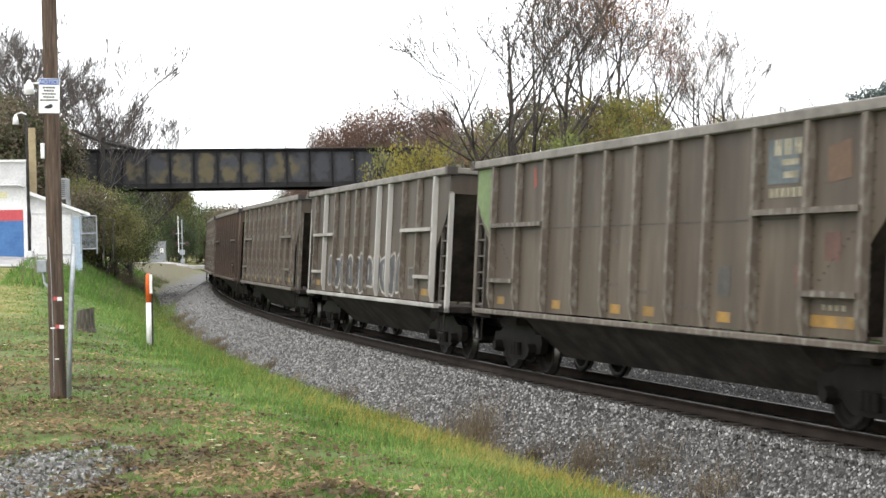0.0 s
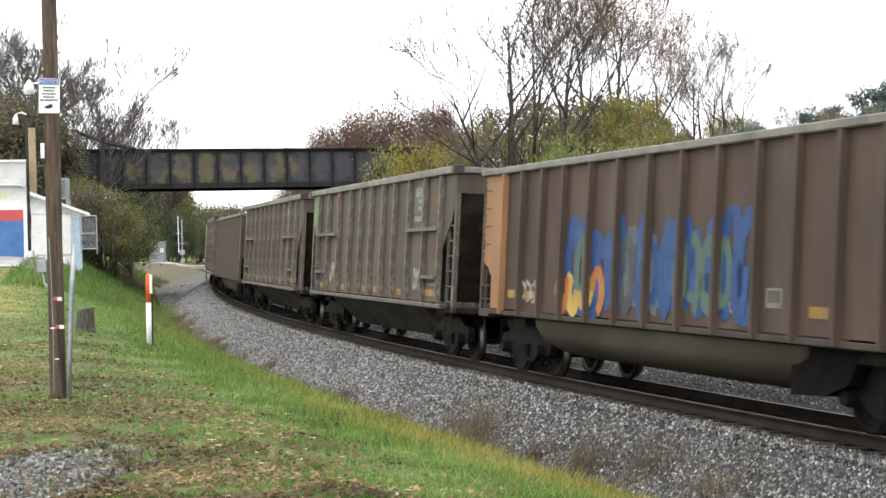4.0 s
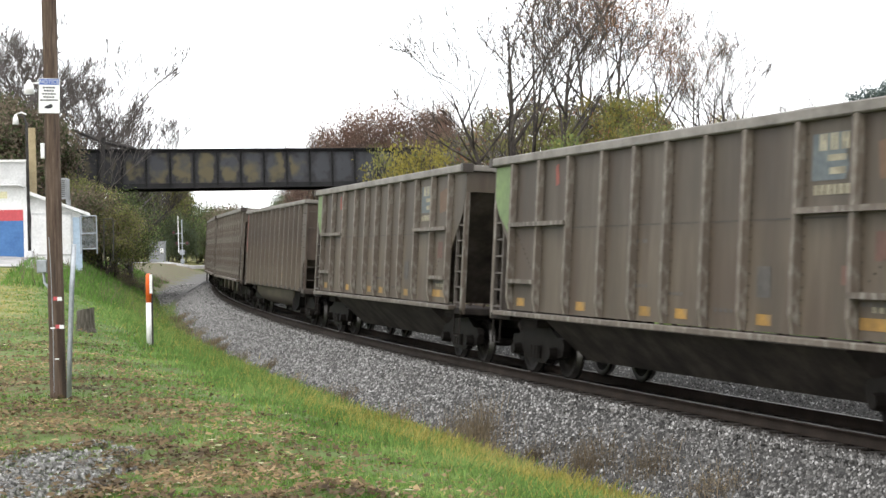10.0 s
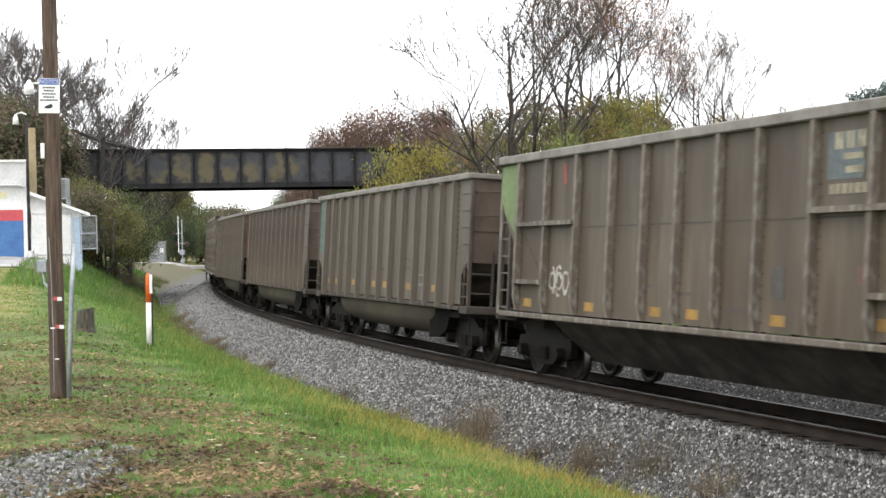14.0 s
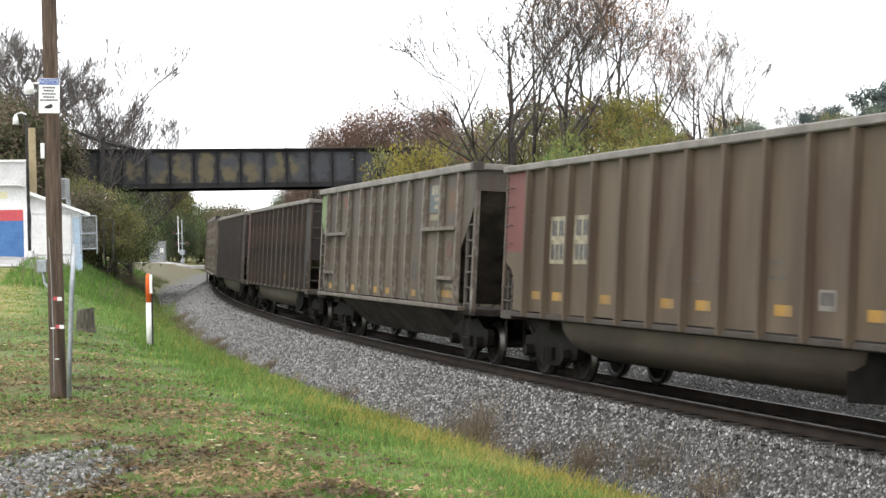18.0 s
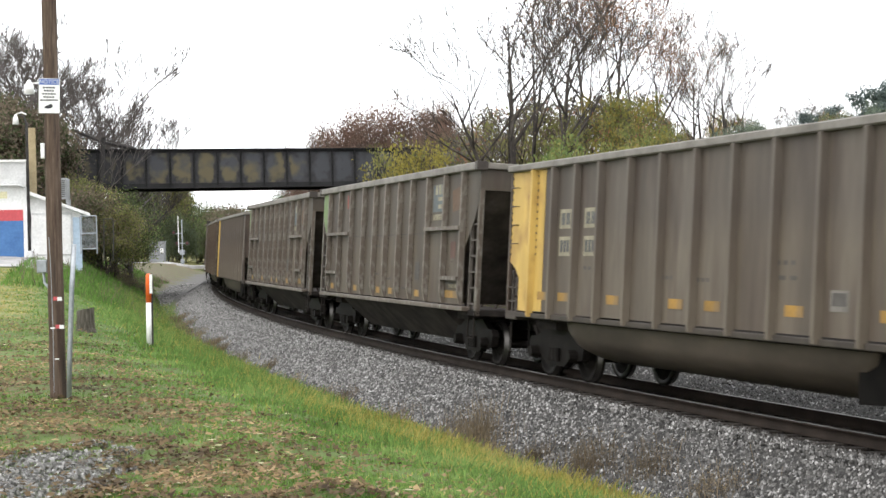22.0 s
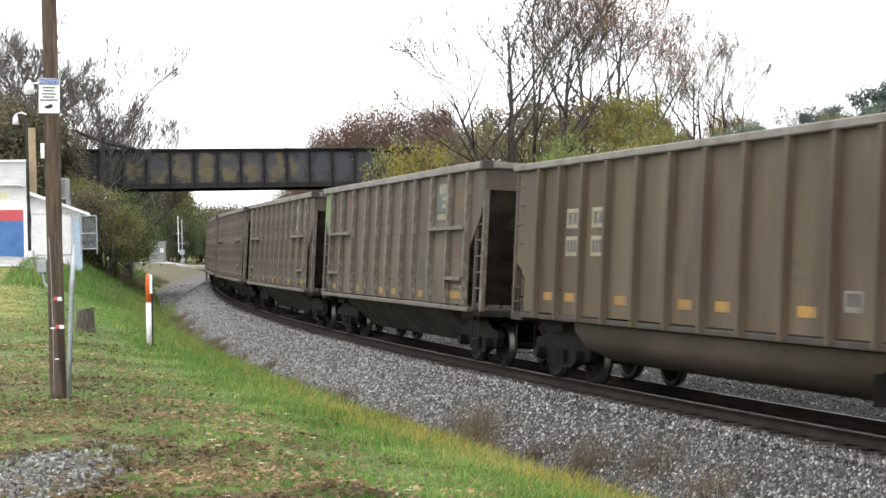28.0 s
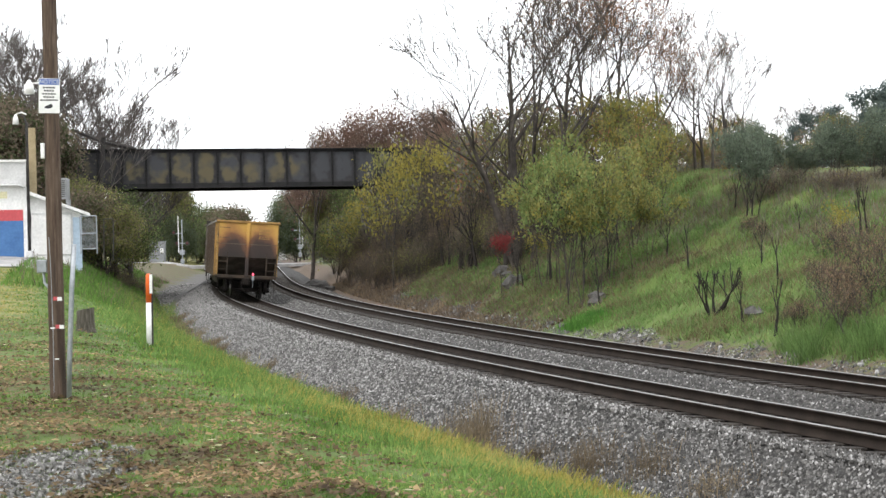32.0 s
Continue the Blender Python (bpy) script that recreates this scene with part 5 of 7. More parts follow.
def build_train():
    for k, code in CONSIST.items():
        if code[0] == "h":
            y = 1.523
            if code == "hw":
                car, tr = hopper(M_HOP, M_WHITERIB, None, label="tan coal hopper with whitewashed ribs and graffiti")
                fat_letters(car, -3.9, 4.6, 1.22, 2.3, y, 3)
                reflectors(car, y, [5.96], 1.42, 0.6)
                reflectors(car, y, [-5.9], 1.40, 0.7)
                plain_box(car, -4.6, 1.7, y, 0.5, 0.5)
            elif code == "ht":
                car, tr = hopper(M_HOP, None, M_RED, bays=False, teeth=True, label="weathered tan coal hopper with triangular hopper sheets")
                for x in (5.62, 4.3):
                    bars(car, x - 0.3, x + 0.3, 2.72, 3.1, y, M_LETTER, 2, 1, strokes=2)
                    bars(car, x - 0.3, x + 0.3, 2.2, 2.55, y, M_LETTER, 3, 1, strokes=2)
                bars(car, -0.35, -0.05, 1.75, 1.95, y, M_LETTER, 1, 1)
                bars(car, -2.75, -2.15, 1.45, 2.0, y, M_TEAL, 1, 6)
                part("reflector", Shape().box(5.75, y, 1.45, 5.9, y + 0.004, 1.78), M_LETTER, car)
                plain_box(car, -0.6, 1.75, y)
                reflectors(car, y, [6.35, 4.4, 2.6, -0.9, -4.6], 1.36, 0.4)
            else:
                car, tr = hopper(M_BROWN if code == "hb" else M_HOP)
                # decal near the rear: pale letters and bars on a faded blue ground
                part("decal", cached("decal", lambda: Shape().plate([(-4.12, 3.78), (-4.12, 3.18), (-4.9, 3.18), (-4.98, 3.36), (-4.9, 3.5), (-4.98, 3.78)], "y", y, y + 0.003).data("decal", M_DECALBLUE)), None, car, "faded blue decal")
                bars(car, -4.98, -4.22, 3.53, 3.80, y + 0.004, M_PALEPAINT, 3, 1, strokes=2)
                bars(car, -4.94, -4.22, 3.41, 3.51, y + 0.004, M_PALEPAINT, 1, 1, strokes=1)
                bars(car, -4.94, -4.30, 3.24, 3.35, y + 0.004, M_PALEPAINT, 1, 1, strokes=1)
                bars(car, -5.02, -4.15, 2.98, 3.14, y + 0.004, M_PALEPAINT, 6, 1, strokes=2)
                part("patch", cached("patch_o", lambda: Shape().plate([(-6.2, 3.2), (-5.66, 3.14), (-5.6, 3.6), (-6.12, 3.68)], "y", y, y + 0.003).data("patch", M_RUSTPATCH)), None, car)
                part("patch", cached("patch_r", lambda: Shape().box(-5.98, y, 2.16, -5.62, y + 0.003, 2.52).data("patch", M_RUSTRED)), None, car)
                part("patch", cached("patch_s", lambda: Shape().box(-5.02, y, 1.86, -4.9, y + 0.003, 2.1).data("patch", M_RUSTRED)), None, car)
                part("patch", cached("patch_f", lambda: Shape().plate([(4.28, 3.5), (4.42, 3.46), (4.46, 3.82), (4.34, 3.86)], "y", y, y + 0.003).data("patch", M_REDSCUFF)), None, car)
                part("data_panel", cached("dph", lambda: Shape().box(-3.2, y, 1.66, -2.84, y + 0.004, 2.08).data("data_panel", M_DARKLETTER)), None, car, "small dark data panel")
                for q, z, n in ((0.85, 1.72, 5), (-0.35, 1.62, 5), (0.9, 2.42, 2), (-5.62, 1.6, 4), (-1.9, 1.42, 4)):
                    bars(car, q - 0.3, q + 0.3, z, z + 0.07, y, M_DARKLETTER, n, 1, "stencil", 1)
                reflectors(car, y, [5.9, 3.11, 0.6, -0.63, -3.05], 1.36, 0.40)
                reflectors(car, y, [-5.85], 1.40, 1.0)
                bars(car, -6.15, -5.55, 1.53, 1.62, y, M_PALEPAINT, 4, 1, "stencil", 1)
                if code == "h1":
                    scrawl(car, 4.1, 4.9, 1.45, 2.0, y + 0.003, [M_LETTER], 7, th=0.032)
                    scrawl(car, -4.9, -4.3, 1.4, 1.95, y + 0.003, [M_LETTER], 8, th=0.032)
                if code == "h2":
                    scrawl(car, 4.0, 4.9, 1.5, 2.05, y + 0.003, [M_LETTER], 9, th=0.026)
                if code == "h3":
                    scrawl(car, 3.4, 4.6, 1.5, 2.1, y + 0.003, [M_LETTER], 10)
        else:
            y = 1.503
            spec = {"g": (M_TAN, None, None, None), "gt": (M_TANLIGHT, None, M_TEAL, None), "gr": (M_TAN, None, M_RED, None), "gr2": (M_TAN, None, M_RED, None), "g6": (M_TAN, None, None, None),
                    "go": (M_BROWN, None, M_ORANGE, None), "gd": (M_DARKCAR, None, M_MAROON, None), "gd2": (M_DARKCAR, YELLOWDARK, M_MAROON, None), "gm": (M_RUSTTAN, None, M_MAROON, None),
                    "gy": (M_TAN, None, M_YELLOW, None), "gy2": (M_TAN, None, M_YELLOW, None), "gl": (M_RUSTTAN, None, None, M_YELLOW)}[code]
            names = {"go": "brown coal gondola with blue and orange graffiti", "gd": "sooty black coal gondola with a maroon front panel", "gd2": "sooty black coal gondola with pale ribs",
                     "gt": "pale tan coal gondola with a teal front panel", "gm": "rusty tan coal gondola with a maroon front panel", "gr": "tan coal gondola with a red front panel",
                     "gr2": "tan coal gondola with a red front panel", "gy": "tan coal gondola with a yellow front panel and graffiti", "gy2": "tan coal gondola with a yellow front panel",
                     "gl": "last coal gondola, tan with a scorched yellow rear end"}
            car, tr = gondola(*spec, label=names.get(code, "weathered tan coal gondola with a rounded tub"))
            for e in ((1,) if code in ("gy", "gy2") else (-1,) if code == "gl" else ()):
                part("stripe_panel", cached(("stripe", e), lambda: Shape().box(min(e * 5.85, e * 6.42), 1.501, 1.21, max(e * 5.85, e * 6.42), 1.506, 3.79).data("stripe_panel", M_YELLOW)), None, car, "yellow panel")
            if code in ("gy", "gy2", "gm", "gl"):
                for x in (4.62, 3.55):
                    plates(car, x, 2.50 if code == "gm" else 2.70, y, 0.66 if code == "gm" else 0.5, 0.42 if code == "gm" else 0.34)
                    plates(car, x, 2.08 if code == "gm" else 2.22, y, 0.66 if code == "gm" else 0.5, 0.42 if code == "gm" else 0.34)
            elif code in ("g6", "gr"):
                for x in (4.62, 3.55):
                    bars(car, x, x + 0.55, 2.72, 3.08, y, M_LETTER, 1, 1)
                    bars(car, x, x + 0.55, 2.24, 2.58, y, M_LETTER, 1, 1)
            elif code != "go":
                for x in (4.68, 3.6):
                    bars(car, x, x + 0.42, 2.72, 3.02, y, M_DARKLETTER, 1, 1, strokes=2)
                    bars(car, x, x + 0.5, 2.24, 2.54, y, M_DARKLETTER, 1, 1, strokes=3)
            plain_box(car, -3.9, 1.66, y, 0.42, 0.27)
            for q, z, n in ((0.95, 1.86, 4), (-0.2, 1.84, 4), (-2.55, 2.1, 3), (-2.6, 1.9, 2), (3.8, 1.98, 3)):
                bars(car, q - 0.28, q + 0.28, z, z + 0.07, y, M_DARKLETTER, n, 1, "stencil", 1)
            reflectors(car, y, [5.82, 4.86, 2.8, 0.55, -0.6, -2.83, -5.02], 1.50, 0.46)
            if code == "gy":
                scrawl(car, -5.6, 1.6, 1.3, 2.0, y + 0.002, [M_CHORD], 12, th=0.02)
            if code == "go":
                scrawl(car, -3.4, 3.2, 1.25, 2.9, y + 0.002, [M_GRAFBLUE, M_GRAFBLUE, M_DECALBLUE], 13, th=0.13)
                scrawl(car, -3.2, 2.8, 1.3, 2.6, y + 0.008, [M_GRAFBLUE, M_TEAL, M_GRAFDARK], 14, th=0.08)
                scrawl(car, 1.6, 3.6, 1.25, 2.0, y + 0.014, [M_GRAFORANGE, M_YELLOW], 15, th=0.09)
                scrawl(car, 4.6, 5.4, 1.35, 1.8, y + 0.002, [M_LETTER], 16)
            if code == "g6":
                scrawl(car, 3.2, 4.4, 1.3, 1.8, y + 0.002, [M_PALEPAINT], 17)
                scrawl(car, -1.2, 0.4, 1.3, 1.8, y + 0.002, [M_PALEPAINT], 18)
                scrawl(car, -4.9, -3.4, 1.3, 1.8, y + 0.002, [M_PALEPAINT], 19)
            if code == "gl":
                et = part("end_marker", Shape().box(-8.02, 0.50, 0.95, -7.90, 0.62, 1.22, 0.015).tube([(-7.96, 0.56, 0.6), (-7.96, 0.56, 0.96)], 0.02, 6), M_GALV, car, "pale grey end-of-train marker")
                et.location.y = -0.88
                for zz, hh, nn in ((3.42, 0.11, 5), (3.25, 0.11, 6), (3.12, 0.05, 4), (3.03, 0.05, 5)):
                    def rear_bars():
                        sh = Shape()
                        for j in range(nn):
                            u = -0.55 - 0.55 * j / nn
                            sh.box(-7.536, u - 0.55 / nn * 0.75, zz, -7.532, u, zz + hh)
                        return sh
                    tagged(part("end_lettering", rear_bars(), YELLOWDIM, car), kind="stuff")
                part("marker_lamp", Shape().box(-8.03, 0.515, 1.22, -7.91, 0.605, 1.31, 0.015), M_REDLIGHT, et, "glowing red lamp")
        TRAIN[k] = (car, tr)


M_RUSTPATCH = material("rusty orange patch", [(0.09, 0.056, 0.037), (0.115, 0.071, 0.045)], rough=0.7, scale=3, fine=10, bump=0)
M_REDSCUFF = material("red scuffed paint", [(0.17, 0.045, 0.035), (0.23, 0.07, 0.05)], rough=0.7, scale=4, fine=10, bump=0)
M_RUSTRED = material("faded red patch", [(0.085, 0.046, 0.037), (0.105, 0.058, 0.045)], rough=0.7, scale=3, fine=10, bump=0)
M_RUSTTAN = material("rust-tinged tan paint", [(0.058, 0.041, 0.026), (0.079, 0.0585, 0.038), (0.103, 0.079, 0.054)], rough=0.65, scale=1.3, fine=6, bump=0.05, stretch=STREAK,
                     dirt=((0.052, 0.0325, 0.02275), 1.1, (0.8, 0.8, 0.25)))


def run(t):
    """Way of the train's mark at t seconds."""
    return PITCH * t + 0.94 - 0.1235 * t + 0.00143 * t * t + 0.0


def car_pose(k, t):
    """Pose of car k's middle on the near line."""
    mid = run(t) - PITCH * k + 7.53
    pts = []
    for d in (-6.1, 6.1):
        x, y, z = line(mid + d, 0.0, 0.75 * BANK[0])
        pts.append(Vector((float(x), float(y), float(z))))
    fwd = (pts[1] - pts[0]).normalized()
    left = Vector((0, 0, 1)).cross(fwd).normalized()
    up = fwd.cross(left)
    b = BANK[0]
    l2, u2 = left * math.cos(b) + up * math.sin(b), up * math.cos(b) - left * math.sin(b)
    m = Matrix((fwd, l2, u2)).transposed().to_4x4()
    m.translation = (pts[0] + pts[1]) / 2
    return m


def motions():
    times = [i * 0.5 for i in range(65)]
    for k, (car, _) in TRAIN.items():
        walk(car, [(t, car_pose(k, t)) for t in times])
    # the last car's wheels turn while they are in view
    for truck in TRAIN[29][1]:
        for wheel in truck:
            x, y, z = wheel.location
            spin = [(0.0, 0.0)] + [(27.0 + i / 30, (run(27.0 + i / 30) - run(27.0)) / 0.44) for i in range(151)]
            walk(wheel, [(t, Matrix.Translation((x, y, z)) @ Matrix.Rotation(a, 4, "Y")) for t, a in spin])


# ---------------------------------------------------------------- beside the line
def build_pole():
    p = thing("utility_pole", "weathered brown wooden utility pole with a steel conduit", "utility pole", Matrix.Translation((-5.28, 22.1, 0.65)))
    sh = Shape()
    rng = random.Random(2)
    rings = []
    for i in range(24):
        z = -0.3 + i * 0.42
        r = 0.112 - 0.0009 * i
        rings.append([(r * (1 + 0.03 * rng.uniform(-1, 1)) * math.cos(2 * math.pi * j / 16), r * (1 + 0.03 * rng.uniform(-1, 1)) * math.sin(2 * math.pi * j / 16), z) for j in range(16)])
    part("pole", sh.loft(rings), M_POLE, p, "", True)
    part("conduit", Shape().tube([(0.175, -0.14, -0.1), (0.20, -0.14, 0.6), (0.25, -0.14, 1.5), (0.295, -0.14, 2.1)], 0.034, 10), M_GALV, p, "leaning grey steel tube", True)
    part("ground_wire", Shape().tube([(-0.03, -0.105, 0.1), (-0.025, -0.105, 1.0), (-0.04, -0.10, 1.9), (-0.055, -0.098, 2.2)], 0.006, 5), M_GALV, p)
    for z, x in ((1.36, 0.08), (0.98, 0.10)):
        part("tag", Shape().box(x - 0.035, -0.115, z - 0.02, x + 0.025, -0.10, z + 0.03), M_WHITE, p, "small white tag")
        part("tag_band", Shape().box(x - 0.09, -0.108, z - 0.015, x - 0.03, -0.098, z + 0.035), M_REDBAND, p)
    for z, x in ((0.97, -0.03), (0.55, 0.02)):
        part("tag", Shape().box(x - 0.03, -0.112, z - 0.008, x + 0.03, -0.10, z + 0.010), M_WHITE, p)
    part("meter_box", Shape().box(-0.26, 0.02, 1.72, -0.12, 0.16, 1.90, 0.01).tube([(-0.18, 0.08, 1.72), (-0.16, 0.05, 1.58), (-0.08, 0.0, 1.5)], 0.02, 6), M_GALV, p)
    part("insulator", Shape().box(-0.135, -0.12, 3.27, -0.085, -0.06, 3.48, 0.008), M_WHITE, p, "white bracket")
    sg = thing("notice_sign", "white and blue notice sign fixed to the pole", "sign", Matrix.Translation((-5.285, 21.985, 4.53)) @ pose(0, 0, 0, 0, 1.5, 6))
    part("board", Shape().box(-0.14, -0.004, 0, 0.14, 0.004, 0.47, 0.003), M_WHITE, sg)
    part("header", Shape().box(-0.134, -0.007, 0.385, 0.134, -0.0045, 0.464), M_SIGNBLUE, sg, "blue header band")
    cu = bpy.data.curves.new("notice", "FONT")
    cu.body, cu.size, cu.align_x, cu.extrude = "NOTICE", 0.072, "CENTER", 0.001
    tmp = bpy.data.objects.new("tmp", cu)
    scene.collection.objects.link(tmp)
    me = bpy.data.meshes.new_from_object(tmp.evaluated_get(bpy.context.evaluated_depsgraph_get()))
    bpy.data.objects.remove(tmp)
    me.materials.clear()
    me.materials.append(M_WHITE)
    part("heading", me, None, sg, "white heading", at=pose(0, -0.009, 0.40, 90))
    for i, w in enumerate((0.17, 0.14, 0.19, 0.15, 0.24)):
        sh = Shape()
        n = max(2, int(w / 0.035))
        for j in range(n):
            x = -w / 2 + j * w / n
            sh.box(x, -0.006, 0.335 - i * 0.042, x + w / n * 0.8, -0.0045, 0.355 - i * 0.042)
        part("text_line", sh, M_SIGNINK, sg)
    part("camera_mark", Shape().plate([(-0.07, 0.075), (-0.04, 0.10), (0.03, 0.128), (0.05, 0.10), (0.04, 0.075), (-0.02, 0.06)], "y", -0.006, -0.0045), M_SIGNINK, sg, "black camera silhouette")


def build_marker():
    mk = thing("marker_post", "white pipeline marker post with an orange top", "marker post", Matrix.Translation((-7.01, 38.5, 0.42)) @ Matrix.Diagonal((1.07, 1.07, 1.07, 1)) @ pose(0, 0, 0, 0, 0.6, 0))
    part("lower_tube", Shape().tube([(0, 0, -0.2), (0, 0, 0.92)], 0.062, 16), M_WHITE, mk, "white tube", True)
    part("orange_cap", Shape().tube([(0, 0, 0.92), (0, 0, 1.50), (0, 0, 1.54), (0, 0, 1.56)], [0.066, 0.066, 0.056, 0.03], 16), M_ORANGECAP, mk, "orange sleeve", True)
    part("backing_strip", Shape().box(0.055, -0.02, -0.2, 0.09, 0.03, 1.12).box(0.055, -0.02, 1.12, 0.085, 0.02, 1.55), M_DARKPOST, mk)
    part("sticker", Shape().box(0.03, -0.068, 1.12, 0.09, -0.06, 1.54), M_WHITE, mk, "white sticker")


def build_stump():
    st = Shape()
    rng = random.Random(4)
    rings = []
    prof = [(-0.15, 0.28), (0.0, 0.28), (0.1, 0.245), (0.3, 0.232), (0.5, 0.235), (0.56, 0.23)]
    ang = [2 * math.pi * j / 22 for j in range(22)]
    bumps = [1 + 0.09 * rng.uniform(-1, 1) for _ in ang]
    for z, r in prof:
        rings.append([(r * b * math.cos(a), r * b * math.sin(a), z + (0.05 * math.cos(a) + 0.015 * rng.uniform(-1, 1) if z > 0.5 else 0)) for a, b in zip(ang, bumps)])
    st.loft(rings)
    ob = tagged(new("tree_stump", st.data("tree_stump", M_STUMP)), "grey weathered tree stump in the grass", "stump")
    ob.matrix_basis = Matrix.Translation(on_ground(-8.95, 40.5))


def build_building():
    gz = 2.55
    b = thing("building", "white and blue painted building with a red band", "building", Matrix.Translation((-21.75, 85.0, 0)) @ pose(0, 0, 0, 0, 0, 15.5))
    part("wall", Shape().box(-18, 0, gz + 2.35, 0, 12, 7.0), M_WHITE, b, "white upper wall")
    part("wall", Shape().box(-18, -0.01, gz + 1.78, 0.01, 12, gz + 2.35), M_REDBAND, b, "red band")
    part("wall", Shape().box(-18, -0.015, gz - 1.6, 0.015, 12, gz + 1.78), M_BLUEWALL, b, "blue lower wall")
    part("corner_trim", Shape().box(-0.16, -0.07, gz - 0.2, 0.04, -0.016, 6.1), M_WHITE, b)
    part("fascia", Shape().box(-18.3, -0.3, 6.15, 0.02, -0.016, 7.38), M_ROOF, b, "pale grey fascia")
    part("roof", Shape().box(-18.4, -0.4, 7.38, 0.1, 12.4, 7.5), M_WHITE, b)
    part("gutter", Shape().tube([(-18, -0.35, 6.18), (-0.4, -0.35, 6.18), (0.0, -0.3, 6.05), (0.06, -0.1, 5.4)], 0.05, 6), M_ROOF, b)
    part("wall_sign", Shape().box(-2.6, -0.05, gz + 2.95, -0.95, -0.017, gz + 3.3), M_YELLOWSIGN, b, "faded yellow sign")
    part("chimney", Shape().box(0.25, 3.0, 5.0, 0.65, 3.6, 9.4, 0.03), M_BLOCK, b, "tan block chimney")
    part("shed_wall", Shape().plate([(0.06, gz - 0.9), (2.78, gz - 0.9), (2.78, 4.66), (0.06, 5.72)], "y", 0.2, 3.5), M_WHITE, b, "white lean-to wall")
    part("shed_side", Shape().box(2.78, 0.25, gz - 0.9, 2.82, 3.5, 4.5), M_PALEBLUE, b, "pale blue side wall")
    part("shed_front", Shape().box(2.36, 0.14, gz - 0.9, 2.81, 0.196, 4.45), M_PALEBLUE, b, "pale blue front corner")
    part("shed_roof", Shape().plate([(0.02, 5.72), (3.25, 4.5), (3.25, 4.66), (0.02, 5.9)], "y", -0.2, 3.7), M_WHITE, b, "white lean-to roof edge")
    part("door", Shape().box(0.22, 0.12, gz - 0.05, 2.25, 0.196, 4.62, 0.02), M_WHITE, b, "white overhead door")
    fr = Shape().box(0.12, 0.1, gz - 0.1, 0.22, 0.196, 4.72).box(2.25, 0.1, gz - 0.1, 2.35, 0.196, 4.72).box(0.22, 0.1, 4.62, 2.25, 0.196, 4.72)
    part("door_frame", fr, M_ROOF, b)
    ac = thing("air_conditioner", "grey air conditioner on the lean-to roof", "air conditioner", Matrix.Translation((-20.3, 86.5, 5.2)))
    part("case", Shape().box(-0.42, -0.4, 0.25, 0.42, 0.4, 1.35, 0.03).box(-0.45, -0.42, -0.1, -0.38, 0.42, 0.25).box(0.38, -0.42, -0.4, 0.45, 0.42, 0.25), M_GREYBOX, ac)
    for i in range(9):
        part("slat", Shape().box(-0.34, -0.42, 0.36 + i * 0.105, 0.34, -0.40, 0.40 + i * 0.105), M_DARKPOST, ac)
    # lamp post by the corner
    lp = thing("lamp_post", "thin dark post with a white curved lamp", "lamp post", Matrix.Translation((-21.12, 83.0, gz + 0.05)))
    part("post", Shape().tube([(0, 0, -0.2), (0, 0, 6.6), (-0.12, 0, 7.0), (-0.4, 0, 7.15)], [0.085, 0.07, 0.05, 0.04], 8), M_DARKPOST, lp, "", True)
    part("base", Shape().box(-0.16, -0.16, -0.2, 0.16, 0.16, 0.14, 0.02), M_ROOF, lp)
    part("shade", Shape().tube([(-0.55, 0, 7.12), (-0.55, 0, 6.95), (-0.55, 0, 6.62)], [0.05, 0.12, 0.17], 12), M_WHITE, lp, "white bell lamp", True)
    part("arm", Shape().tube([(-0.55, 0, 7.1), (-0.25, 0, 7.22), (0.0, 0, 7.1)], 0.04, 8), M_WHITE, lp)
    part("cable", Shape().tube([(0.03, -0.1, 2.6), (0.12, -0.12, 1.8), (0.06, -0.1, 0.8)], 0.05, 6), M_DARKPOST, lp)
    l2 = thing("yard_lamp", "white bell lamp on a wooden arm", "lamp", Matrix.Translation((-21.2, 84.0, 11.0)))
    part("shade", Shape().tube([(0, 0, 0.55), (0, 0, 0.35), (0, 0, 0.3), (0, 0, -0.15)], [0.08, 0.18, 0.24, 0.26], 12), M_WHITE, l2, "", True)
    part("arm", Shape().tube([(0, 0, 0.4), (0.5, 0.2, 0.42), (1.2, 0.6, 0.3)], 0.04, 6), M_WHITE, l2)
    part("post", Shape().tube([(1.2, 0.6, -8.4), (1.2, 0.6, 0.6)], 0.10, 8), M_POLE, l2)
    gt = thing("chain_link_gate", "chain-link gate with a pale steel frame", "gate", Matrix.Translation((-18.3, 84.0, 2.75)))
    for x in (-0.42, 0.42):
        part("post", Shape().tube([(x, 0, -0.25), (x, 0, 1.72)], 0.035, 8), M_GALV, gt)
    for z in (0.02, 0.82, 1.72):
        part("rail", Shape().tube([(-0.42, 0, z), (0.42, 0, z)], 0.03, 8), M_GALV, gt)
    sh = Shape()
    for i in range(-14, 15):
        for d in (1, -1):
            x0 = i * 0.12
            z0, z1 = 0.0, 1.72
            a0, a1 = x0, x0 + d * 1.72
            lo, hi = -0.4, 0.4
            pts = []
            for t in (0, 1):
                pts.append((a0 + (a1 - a0) * t, z0 + (z1 - z0) * t))
            (xa, za), (xb, zb) = pts
            cl = lambda x, xa=xa, za=za, xb=xb, zb=zb: za + (zb - za) * (x - xa) / (xb - xa)
            ca, cb = max(lo, min(hi, xa)), max(lo, min(hi, xb))
            if ca != cb:
                sh.tube([(ca, 0, cl(ca)), (cb, 0, cl(cb))], 0.008, 4)
    part("mesh", sh, M_GALV, gt, "wire mesh")
